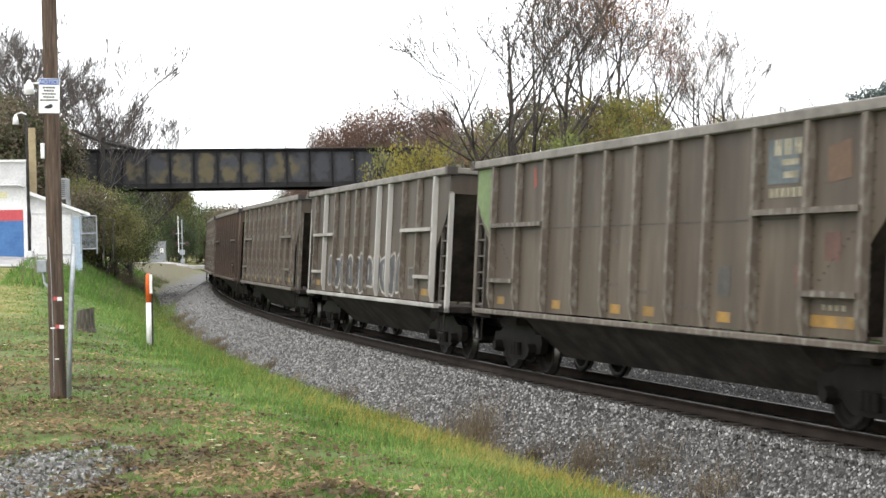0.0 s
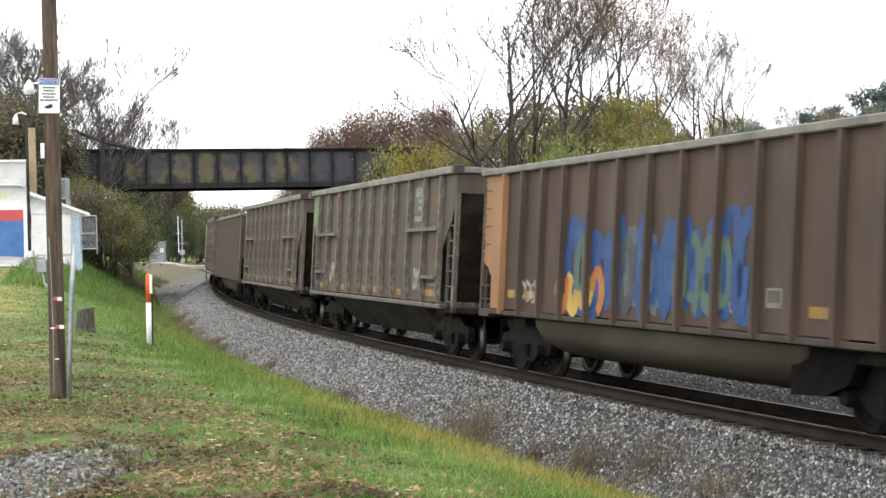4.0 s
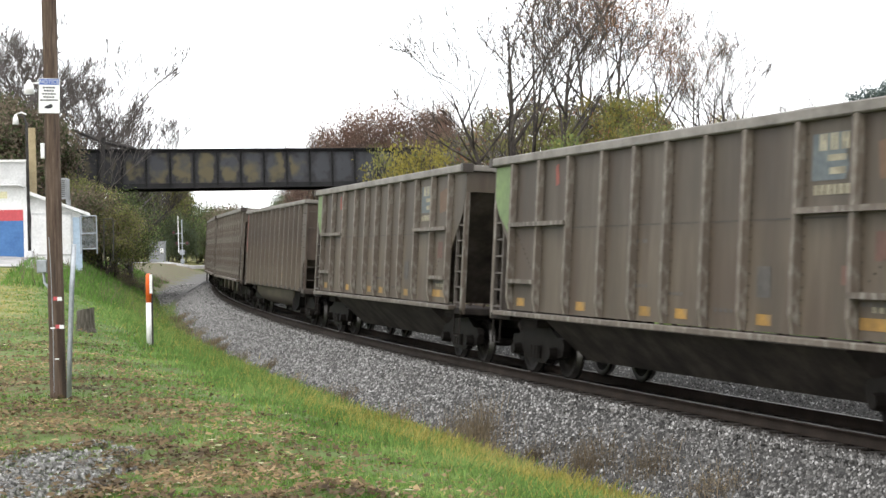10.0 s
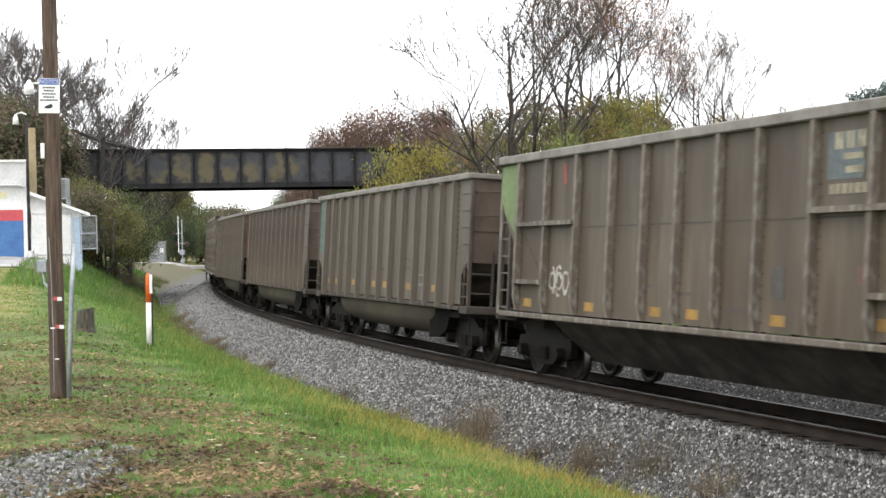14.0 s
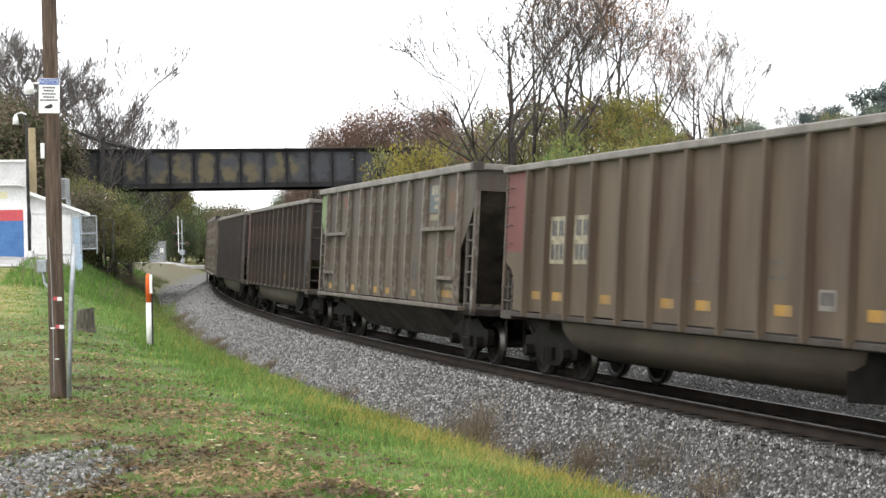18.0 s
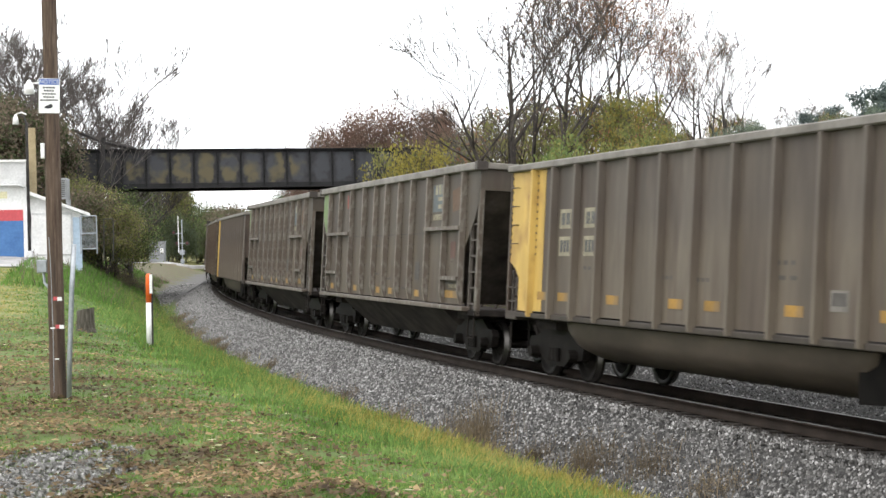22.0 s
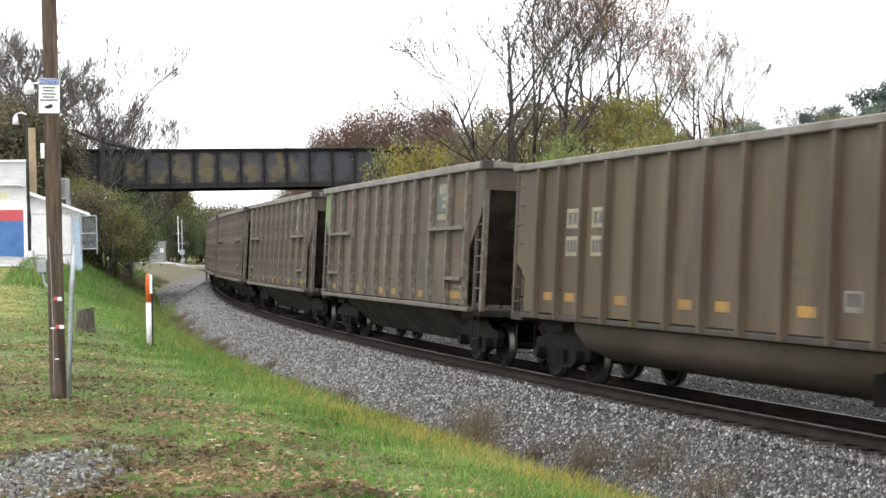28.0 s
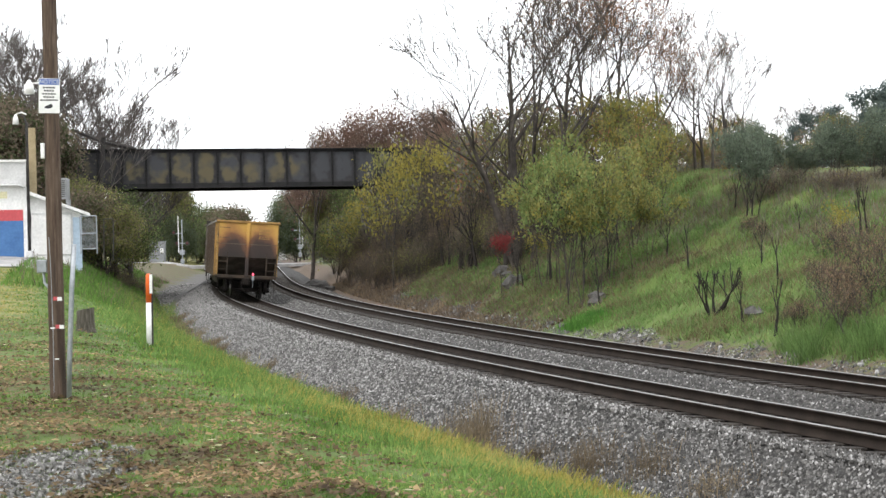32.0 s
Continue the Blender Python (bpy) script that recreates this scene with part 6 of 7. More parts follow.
    fn = thing("chain_link_fence", "short chain-link fence beside the gate", "fence", Matrix.Translation((-17.45, 85.0, 2.62)))
    for x in (-0.3, 0.2):
        part("post", Shape().tube([(x, 0, -0.5), (x, 0.2, 1.7)], 0.03, 8), M_DARKPOST, fn)
    part("rail", Shape().tube([(-0.3, 0.2, 1.7), (0.2, 0.2, 1.7)], 0.025, 8), M_DARKPOST, fn)
    # dark leaning post and beam in front of the bridge
    dp = thing("leaning_pole", "dark wooden pole leaning before the bridge", "pole", Matrix.Translation((-23.3, 110, 3.0)))
    part("post", Shape().tube([(-0.2, 0, -1.0), (0.5, 0, 7.3)], [0.2, 0.15], 8), M_DARKPOST, dp)
    part("brace", Shape().tube([(-1.7, 0.3, 7.9), (0.5, 0, 7.0), (2.6, 0.4, 6.5)], 0.12, 6), M_DARKPOST, dp)


M_YELLOWSIGN = material("faded yellow sign", [(0.62, 0.58, 0.35), (0.72, 0.68, 0.45)], rough=0.6, scale=3, fine=12, bump=0)
M_BLOCK = material("tan block", [(0.24, 0.19, 0.11), (0.32, 0.26, 0.16)], scale=2, fine=12, bump=0.2)


def build_crossing():
    def signal(name, x, y, z, flip):
        g = thing("crossing_signal", "grade-crossing signal mast with its gate raised", "crossing signal", Matrix.Translation((x, y, z)))
        part("mast", Shape().tube([(0, 0, -0.5), (0, 0, 6.1)], 0.09, 8), M_GALV, g, "silver mast")
        part("gate_arm", Shape().tube([(flip * 0.5, -0.3, 1.2), (flip * 0.5, -0.3, 6.6)], 0.06, 6), M_WHITE, g, "raised white gate arm")
        part("mechanism", Shape().box(-0.35, -0.35, 0.9, 0.35, 0.3, 1.6, 0.04).box(-0.25, -0.25, -0.4, 0.25, 0.25, 0.3, 0.02), M_GALV, g)
        part("crossarm", Shape().box(-1.3, -0.06, 4.0, 0.0, 0.06, 4.15).box(-0.8, -0.06, 2.55, 0.8, 0.06, 2.68), M_GALV, g)
        for dx, dz in ((-0.75, 2.6), (0.75, 2.6), (-1.2, 4.2)):
            sh = Shape().tube([(dx, -0.12, dz), (dx, -0.02, dz)], [0.3, 0.3], 14).tube([(dx, -0.02, dz), (dx, 0.25, dz)], [0.18, 0.12], 10)
            lamp = part("lamp_head", sh, M_DARKPOST, g)
            part("lens", Shape().tube([(dx, -0.16, dz), (dx, -0.12, dz)], 0.15, 12), M_MAROON, lamp)
    signal("l", -38.5, 240, 0.9, -1)
    signal("r", -24.2, 275, 1.3, 1)
    c = thing("relay_case", "grey steel relay case beside the line", "relay case", Matrix.Translation((-37.8, 215, 1.0)))
    part("body", Shape().box(-1.0, -0.8, 0, 1.0, 0.8, 2.6, 0.03), M_GREYBOX, c)
    part("roof", Shape().box(-1.1, -0.9, 2.6, 1.1, 0.9, 2.72, 0.02), M_GREYBOX, c)
    part("label_plate", Shape().box(0.55, -0.83, 1.2, 0.95, -0.81, 1.8), M_WHITE, c, "white plate")
    s = thing("railway_signal", "tall railway signal showing red", "signal", Matrix.Translation((-31.7, 320, 0.6)))
    part("mast", Shape().tube([(0.3, 0, -0.6), (0.3, 0, 6.6)], 0.1, 8), M_GALV, s)
    part("head", Shape().box(-0.4, -0.2, 3.3, 0.4, 0.2, 6.4, 0.05), M_DARKPOST, s)
    part("lens", Shape().tube([(0, -0.3, 4.0), (0, -0.21, 4.0)], 0.24, 12), M_REDSIGNAL, s, "glowing red lens")
    part("base", Shape().box(-0.6, -0.5, -0.6, 0.8, 0.5, 1.0, 0.05), M_WHITE, s)


# ---------------------------------------------------------------- plants
def limbs(rng, height, r0, levels, spread, up, first=0.3, kids=(3, 5), wobble=0.12, lean=(0, 0), ratio=0.6):
    """Branches as lists of (points, radii), and the twig tips."""
    out, tips = [], []

    def grow(p, d, length, r, lv):
        pts, rad = [p.copy()], [r]
        n = 4 if lv else 7
        q = p.copy()
        dd = d.copy()
        for i in range(n):
            dd = (dd + Vector((rng.uniform(-1, 1), rng.uniform(-1, 1), rng.uniform(-0.6, 0.9) * up)) * wobble).normalized()
            q = q + dd * (length / n)
            pts.append(q.copy())
            rad.append(max(0.003, r * (1 - (i + 1) / (n + (0.6 if lv < levels else 0.15)))))
        out.append((pts, rad, lv))
        if lv >= levels:
            tips.extend([(pts[-1], dd), (pts[-2], dd)])
            return
        k = rng.randint(*kids) + (3 if lv == 0 else 0)
        for i in range(k):
            f = first + (0.97 - first) * (i + rng.random()) / k if lv == 0 else 0.25 + 0.75 * (i + rng.random()) / k
            j = min(len(pts) - 2, int(f * n))
            a = pts[j].lerp(pts[j + 1], f * n - j)
            az = rng.uniform(0, 6.28)
            side = Vector((math.cos(az), math.sin(az), 0))
            nd = (dd * (0.75 if lv else 0.2) + side * spread * rng.uniform(0.6, 1.2) + Vector((0, 0, up * rng.uniform(0.3, 0.9)))).normalized()
            grow(a, nd, length * (ratio + 0.02 if lv == 0 else ratio) * (1.15 - 0.55 * f) * rng.uniform(0.75, 1.2), max(0.004, rad[j] * rng.uniform(0.45, 0.65)), lv + 1)
    grow(Vector((0, 0, -0.2)), Vector((lean[0], lean[1], 1)).normalized(), height * 0.82, r0, 0)
    return out, tips


def leaf_quads(rng, centres, per, radius, size, flat=0.6):
    """Small bent quads scattered round the centres."""
    r = np.random.default_rng(rng.randrange(1 << 30))
    c = np.repeat(np.array([tuple(p) for p in centres]), per, axis=0)
    n = len(c)
    c = c + r.normal(0, 1, (n, 3)) * radius * np.array([1, 1, 0.8])
    a = r.normal(0, 1, (n, 3))
    a /= np.linalg.norm(a, axis=1)[:, None]
    b = np.cross(a, r.normal(0, 1, (n, 3)))
    b /= np.linalg.norm(b, axis=1)[:, None] + 1e-9
    s = (size * r.uniform(0.6, 1.4, n))[:, None]
    return np.stack([c - a * s, c - b * s * flat, c + a * s, c + b * s * flat], 1)


TALL = {}


def tree(name, label, category, seed, leaf=None, per=0, leaf_r=0.4, leaf_s=0.1, bark=M_BARK, r0=0.02, levels=3, spread=0.8, up=0.5, first=0.3, kids=(3, 5), stems=1, wobble=0.12, sides=5, group="", extra=None, leaf_from=0.0, thin=0.006, gather=0.5, flat=0.6, full=1.0, ratio=0.6):
    """A tree of height about 10 before scaling: tapered limbs and, where it has any, a crown of small leaves."""
    rng = random.Random(seed)
    t = thing(name, label, category, group=group)
    wood, twigs, tips = Shape(), Shape(), []
    height = 7.0
    for i in range(stems):
        lean = (0, 0) if stems == 1 else (rng.uniform(-0.32, 0.32), rng.uniform(-0.32, 0.32))
        br, tp = limbs(rng, height * (1 if stems == 1 else rng.uniform(0.7, 1)), height * r0 / (1 if stems == 1 else 1.4), levels, spread, up, first, kids, wobble, lean, ratio)
        off = Vector((rng.uniform(-1, 1), rng.uniform(-1, 1), 0)) * (stems > 1) * gather
        for pts, rad, lv in br:
            (wood if leaf or lv == 0 else twigs).tube([p + off for p in pts], [max(thin, r) for r in rad], sides if lv < 2 else 3, False)
        tips += [p + off for p, d in tp]
    tall = max(p.z for p in tips)
    TALL[t.name] = tall
    part("trunk", wood.data("trunk", bark, True), None, t)
    if twigs.v:
        part("crown", twigs.data("crown", bark, True), None, t, "leafless crown of fine twigs")
    tips = [p for p in tips if p.z > tall * leaf_from and rng.random() < full]
    if leaf and per:
        part("crown", quads("crown", leaf_quads(rng, tips, per, leaf_r, leaf_s, flat), leaf), None, t)
    for lf, pr, frac in extra or ():
        sub = [p for p in tips if rng.random() < frac]
        if sub:
            part("crown", quads("crown", leaf_quads(rng, sub, pr, leaf_r, leaf_s), lf), None, t)
    return t


PLACED = []


def put(proto, x, y, turn=0.0, h=None, top=None, wide=1.0):
    """Stands a tree, or a copy of it, on the ground with height h or its top at the height top."""
    g = ground(x, y)
    k = (h if h else max(1.0, top - g)) / TALL[proto.name]
    m = Matrix.Translation((x, y, g - 0.05)) @ Matrix.Rotation(turn, 4, "Z")
    if proto not in PLACED:
        PLACED.append(proto)
        proto.matrix_basis = m
        proto.scale = (k * wide, k * wide, k)
        return proto
    c = copy_thing(proto, m)
    c.scale = (k * wide, k * wide, k)
    return c


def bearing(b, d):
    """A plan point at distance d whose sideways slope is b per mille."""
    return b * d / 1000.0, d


def build_trees():
    rng = random.Random(21)
    turn = lambda: rng.uniform(0, 6.28)
    bare_rows = ((3.1, 80, 13.6), (4.7, 82, 16.8), (6.1, 86, 19.0), (6.3, 80, 15.0), (8.0, 90, 20.3), (9.6, 88, 20.2), (10.8, 92, 18.1), (12.3, 90, 16.6), (13.8, 88, 15.4), (14.6, 90, 14.0), (16.4, 92, 13.5), (16.9, 90, 12.8), (14.0, 84, 13.2), (15.3, 86, 13.6))
    far_bare = ((22.5, 104, 11.2), (22.7, 100, 11.3), (24.6, 106, 11.5), (22.1, 100, 10.5), (-12.2, 150, 13.7), (14.4, 100, 13.1), (21.1, 110, 11.0))
    lime_rows = ((-2.6, 100, 9.3), (-3.4, 104, 8.8), (-3.0, 98, 8.3),  (2.0, 96, 8.2), (7.4, 72, 6.4), (8.5, 74, 6.8), (9.5, 78, 8.0), (10.6, 80, 8.4), (11.4, 80, 7.1), (10.2, 86, 10.8), (5.6, 88, 10.0), (8.3, 88, 10.3), (12.3, 88, 9.7), (-9.0, 132, 6.4), (-7.3, 128, 6.4), (9.3, 86, 10.4), (6.6, 84, 8.8))
    green_rows = ((4.6, 69, 6.4, 1), (4.4, 66, 6.5, 0), (4.7, 66, 6.7, 0), (5.2, 63, 6.2, 0), (5.5, 61, 5.7, 1), (6.5, 64, 6.1, 1), (7.7, 68, 7.0, 1), (7.8, 64, 5.4, 1), (9.3, 70, 7.1, 2), (9.0, 78, 9.4, 2), (9.3, 74, 8.0, 1), (8.5, 80, 8.9, 2))
    under_rows = ((2.9, 92, 9.2), (3.6, 90, 9.6), (4.6, 94, 10.4), (5.0, 86, 9.4), (6.0, 90, 10.5), (6.6, 86, 9.5), (7.9, 92, 10.8), (8.3, 88, 9.8), (9.5, 90, 10.9), (10.8, 94, 10.3), (10.9, 88, 10.1), (12.4, 92, 9.4), (12.3, 86, 8.2), (13.6, 90, 8.1))
    oak_rows = ((-9.5, 156, 13.8), (-8.1, 160, 16.0), (-7.0, 157, 13.4), (-1.0, 156, 13.6), (-0.0, 160, 16.0), (1.7, 158, 14.6))
    olive_rows = ((12.5, 66, 7.3), (13.5, 68, 7.5), (14.9, 67, 6.6), (15.9, 66, 7.6), (16.9, 68, 7.3), (17.9, 66, 7.8), (19.0, 66, 7.0), (18.6, 64, 6.5))
    amber_rows = ((21.5, 88, 9.1), (23.0, 90, 9.3), (24.3, 92, 8.7), (20.7, 110, 10.7), (19.1, 112, 11.0), (16.8, 115, 10.9), (16.8, 105, 9.8))
    conifer_rows = ((23.0, 98, 10.3), (24.1, 100, 10.2), (26.1, 98, 11.1), (26.5, 96, 11.5), (28.0, 98, 11.6))
    big_rows = ((-31.3, 118, 20.8), (-27.8, 112, 19.3), (-26.4, 116, 18.4), (-25.5, 120, 18.3), (-33.5, 120, 21.4), (-25.1, 124, 16.6), (-24.3, 126, 12.3), (-30.0, 126, 20.4))
    wall_rows = ((-22.8, 104, 6.7, 1), (-22.4, 106, 6.3, 0), (-23.6, 104, 6.8, 1), (-21.9, 108, 6.1, 0), (-27.2, 140, 9.6, 0), (-48.7, 262, 15.2, 1), (-47.5, 265, 14.1, 0), (-46.1, 268, 14.5, 1), (-44.7, 270, 13.9, 0), (-43.7, 275, 12.8, 0), (-42.5, 280, 11.9, 0), (-27.0, 302, 11.6, 3), (-25.4, 304, 12.6, 3), (-24.0, 300, 11.8, 3), (-10.6, 156, 7.6, 1), (-9.4, 150, 8.3, 0), (-49.5, 258, 9.0, 3), (-47.6, 262, 8.0, 3), (-46.4, 258, 7.2, 3), (-45.0, 264, 8.0, 3), (-43.6, 268, 7.0, 3), (-22.0, 100, 6.0, 2), (-20.8, 100, 5.1, 1), (-29.7, 150, 8.6, 0), (-27.8, 104, 11.6, 2), (-27.8, 108, 11.0, 2), (-29.1, 106, 12.2, 2))
    # tall thin trees on the crest, nearly bare
    bare = [tree("bare_tree", "tall thin tree with a few withered leaves", "tree", 31 + i, (L_BROWN, L_BROWN, L_ORANGE)[i], (1, 2, 6)[i], 0.25, 0.036, M_BARK, (0.017, 0.015, 0.015)[i], 4, 0.62, 0.62, 0.25, (3, 4), 1, 0.10, group="bare trees on the bank", thin=0.0075, ratio=0.64) for i in range(3)]
    for i, (x, y, z) in enumerate(bare_rows):
        put(bare[(0, 1, 0, 1, 2, 2, 2, 1, 2, 0, 1, 0, 1, 0)[i]], x, y, turn(), top=z, wide=rng.uniform(0.85, 1.1))
    for x, y, z in far_bare:
        put(bare[1], x, y, turn(), top=z, wide=1.15)
    # a forked tree that leans out over the line
    fork = tree("forked_tree", "tall forked bare tree leaning out over the bank", "tree", 37, L_BROWN, 1, 0.2, 0.028, M_BARK, 0.02, 4, 0.62, 0.6, 0.42, (3, 4), 1, 0.06, group="bare trees on the bank", thin=0.0075, ratio=0.64)
    put(fork, 3.5, 79, 0.4, h=13.5).rotation_euler = (0.04, -0.42, 0.4)
    put(fork, 3.6, 79.4, 2.2, h=17.5, wide=0.9).rotation_euler = (0.02, 0.03, 2.2)
    # leafy trees in yellow-green
    lime = [tree("leafy_tree", "small tree with thinning yellow-green leaves", "tree", 51 + i, (L_LIME, L_LIME, L_YELLOW)[i], (17, 17, 17)[i], 0.36, 0.09, M_BARK, 0.012, 3, 0.8, 0.5, 0.25, (3, 5), (1, 2, 2)[i], extra=((L_YELLOW, 7, 0.25), (L_HAZE, 9, 0.6)) if i < 2 else ((L_LIME, 9, 0.5),), group="leafy trees on the bank", leaf_from=0.25, full=0.17) for i in range(3)]
    for i, (x, y, z) in enumerate(lime_rows):
        put(lime[2 if i in (0, 1, 3, 14, 15) else i % 2], x, y, turn(), top=z, wide=0.62 if y > 75 else 0.8)
    green = [tree("leafy_tree", ("slender tree with fresh green feathery leaves", "slender tree with yellowing feathery leaves", "slender tree with amber and green leaves")[i], "tree", 63 + i, (L_GREEN, L_LIME, L_LIME)[i], (22, 20, 15)[i], 0.34, 0.10, M_BARK, 0.011, 3, 0.75, 0.55, 0.32, (3, 5), (2, 3, 2)[i],
                  extra=(((L_LIME, 17, 0.5),), ((L_YELLOW, 15, 0.4), (L_GREEN, 14, 0.4)), ((L_ORANGE, 12, 0.4), (L_YELLOW, 16, 0.5)))[i], group="leafy trees on the bank", leaf_from=0.5, full=0.24, gather=0.8, thin=0.012) for i in range(3)]
    for x, y, z, k in green_rows:
        put(green[k], x, y, turn(), top=z, wide=rng.uniform(0.6, 0.8))
    # brownish understorey behind them
    under = [tree("understorey_tree", "thin tree with sparse brown and olive leaves", "tree", 73 + i, (L_HAZE, L_LIME)[i], 8, 0.36, 0.11, M_BARK, 0.011, 3, 0.8, 0.5, 0.15, (3, 5), 2, extra=((L_LIME, 7, 0.4), (L_ORANGE, 5, 0.3)) if i == 0 else ((L_BROWN, 9, 0.6),), group="understorey on the bank", leaf_from=0.15, full=0.3, thin=0.009, gather=1.0) for i in range(2)]
    for i, (x, y, z) in enumerate(under_rows):
        put(under[i % 2], x, y, turn(), top=z, wide=0.8)
    # russet oaks behind the bridge
    oak = tree("oak_tree", "broad oak with dense russet autumn leaves", "tree", 81, L_RUSSET, 62, 0.5, 0.05, M_BARK, 0.03, 3, 1.0, 0.35, 0.2, (5, 6), group="oaks behind the bridge", extra=((L_BROWN, 8, 0.6),))
    for x, y, z in oak_rows:
        put(oak, x, y, turn(), top=z, wide=0.72)
    # grey-green shrubby trees along the crest
    olive = [tree("shrubby_tree", "rounded grey-green shrubby tree", "tree", 91 + i, L_OLIVE, 20, 0.45, 0.095, M_BARK, 0.016, 3, 0.95, 0.45, 0.28, (3, 5), 3, group="grey-green trees", leaf_from=0.38, full=0.7) for i in range(2)]
    for i, (x, y, z) in enumerate(olive_rows):
        put(olive[i % 2], x, y, turn(), top=z, wide=0.72)
    amber = tree("shrubby_tree", "rounded tree turning amber", "tree", 97, L_LIME, 16, 0.5, 0.11, M_BARK, 0.02, 3, 0.9, 0.4, 0.15, (3, 5), 1, extra=((L_ORANGE, 14, 0.7),))
    for x, y, z in amber_rows:
        put(amber, x, y, turn(), top=z)
    conifer = tree("conifer", "dark green conifer behind the crest", "tree", 99, L_CONIFER, 26, 0.35, 0.10, M_BARK, 0.02, 3, 0.9, 0.1, 0.12, (4, 6), 1)
    for x, y, z in conifer_rows:
        put(conifer, x, y, turn(), top=z, wide=0.7 if y < 150 else 0.3)
    # big bare trees behind the building
    big = [tree("bare_tree", "large spreading bare tree with dense twigs", "tree", 131 + i, None, 0, 0.15, 0.02, M_BARKGREY, 0.026, 5, 0.66, 0.6, 0.08, (4, 4), 1, 0.06, 4, group="bare trees behind the building", thin=0.0074, ratio=0.66) for i in range(2)]
    for i, (x, y, z) in enumerate(big_rows):
        put(big[i % 2], x, y, turn(), top=z, wide=1.0)
    # thicket closing the view beyond the crossing
    far_rows = [(-61 + i * 1.9, 292 + 6 * math.sin(i * 1.7), 8.0 + 2.2 * math.sin(i * 2.3)) for i in range(13)]
    # growth beyond the building and along the line
    wall = [tree("roadside_tree", "dense green tree beside the line", "tree", 141 + i, (L_DARKGREEN, L_LIME)[i], 22, 0.6, 0.085, M_BARK, 0.02, 3, 0.9, 0.4, 0.1, (3, 5), 2, extra=((L_GREEN, 14, 0.7), (L_BROWN, 8, 0.5)) if i == 0 else ((L_BROWN, 16, 0.7), (L_DARKGREEN, 10, 0.5)), group="trees along the line") for i in range(2)]
    wall.append(tree("roadside_tree", "dense brown thicket behind the building", "tree", 149, L_BROWN, 22, 0.6, 0.10, M_BARK, 0.02, 3, 0.9, 0.4, 0.1, (3, 5), 3, extra=((L_DARKGREEN, 18, 0.7),), group="trees along the line", gather=1.0))
    wall.append(tree("roadside_tree", "dark grey-green tree leafy down to the ground", "tree", 147, L_DARKGREEN, 30, 0.75, 0.075, M_BARK, 0.018, 3, 0.95, 0.25, 0.04, (4, 5), 3, extra=((L_OLIVE, 16, 0.8),), group="trees along the line", gather=0.9))
    for x, y, z, k in wall_rows:
        put(wall[k], x, y, turn(), top=z, wide=0.8 if k == 3 else 0.55 if y > 125 else 0.9)
    for x, y, z in far_rows:
        put(wall[rng.choice((0, 1, 2))], x, y, turn(), top=z, wide=0.8)
    # brown brush on the cut bank
    brush = [tree("brush_clump", "tangled brown brush with withered leaves", "bush", 151 + i, (L_BRUSH, L_BROWN, L_LIME)[i], (13, 11, 10)[i], 0.55, 0.085, M_BARK, 0.010, 2, 0.6, 0.8, 0.03, (2, 3), 11, 0.16, 3, group="brush on the bank", extra=((L_DARKGREEN, 9, 0.35),) if i == 1 else ((L_YELLOW, 8, 0.15),), gather=2.6, thin=0.02, full=0.55) for i in range(3)]
    for i in range(170):
        s = rng.uniform(44, 96)
        o = rng.uniform(9.4 + 2.6 * (s < 58), 17)
        x, y, _ = line(s, o)
        put(brush[rng.choice((0, 0, 0, 1, 1, 2))], float(x), float(y), turn(), h=rng.uniform(1.4, 2.4) + 0.16 * (o - 9), wide=0.9)
    for i in range(26):
        s, o = rng.uniform(64, 116), rng.uniform(-9.6, -6.2)
        x, y, _ = line(s, o)
        put(brush[rng.choice((0, 1))], float(x), float(y), turn(), h=rng.uniform(0.5, 0.9), wide=1.3)
    for i in range(40):
        s, o = rng.uniform(-14, 34), rng.uniform(18.5, 30)
        x, y, _ = line(s, o)
        put(brush[rng.choice((0, 1, 1))], float(x), float(y), turn(), h=rng.uniform(0.6, 1.3), wide=1.5)
    # hazy thickets beyond the crest
    for i in range(26):
        x = 11 + i * 0.85 + rng.uniform(-0.5, 0.5)
        put((under[0], under[1], amber, olive[0])[rng.choice((0, 0, 1, 2))], x, rng.uniform(92, 104), turn(), top=rng.uniform(7.6, 9.8), wide=0.85)
    thicket = tree("thicket_clump", "hazy grey-brown thicket beyond the crest", "bush", 159, L_HAZE, 26, 0.6, 0.10, M_BARKGREY, 0.016, 2, 0.8, 0.6, 0.05, (3, 5), 5, 0.12, 3, extra=((L_OLIVE, 16, 0.4),), group="thickets beyond the crest", gather=1.8)
    for i in range(26):
        put(thicket, 9.5 + i * 1.0 + rng.uniform(-0.5, 0.5), rng.uniform(106, 116), turn(), top=rng.uniform(7.6, 8.8), wide=1.1)
    # leafless many-stemmed brush between the lines and the leafy trees
    stems = [tree("bare_brush", "tall many-stemmed leafless brown brush", "bush", 163 + i, (L_BRUSH, L_BROWN)[i], 3, 0.3, 0.06, M_BARK, 0.014, 3, 0.45, 0.85, 0.2, (2, 3), 6, 0.12, 4, group="leafless brush on the bank", gather=2.0, thin=0.02, full=0.5) for i in range(2)]
    for i in range(44):
        s, o = rng.uniform(38, 84), rng.uniform(11.0, 16.5)
        x, y, _ = line(s, o)
        put(stems[i % 2], float(x), float(y), turn(), h=rng.uniform(2.8, 4.6), wide=0.9)
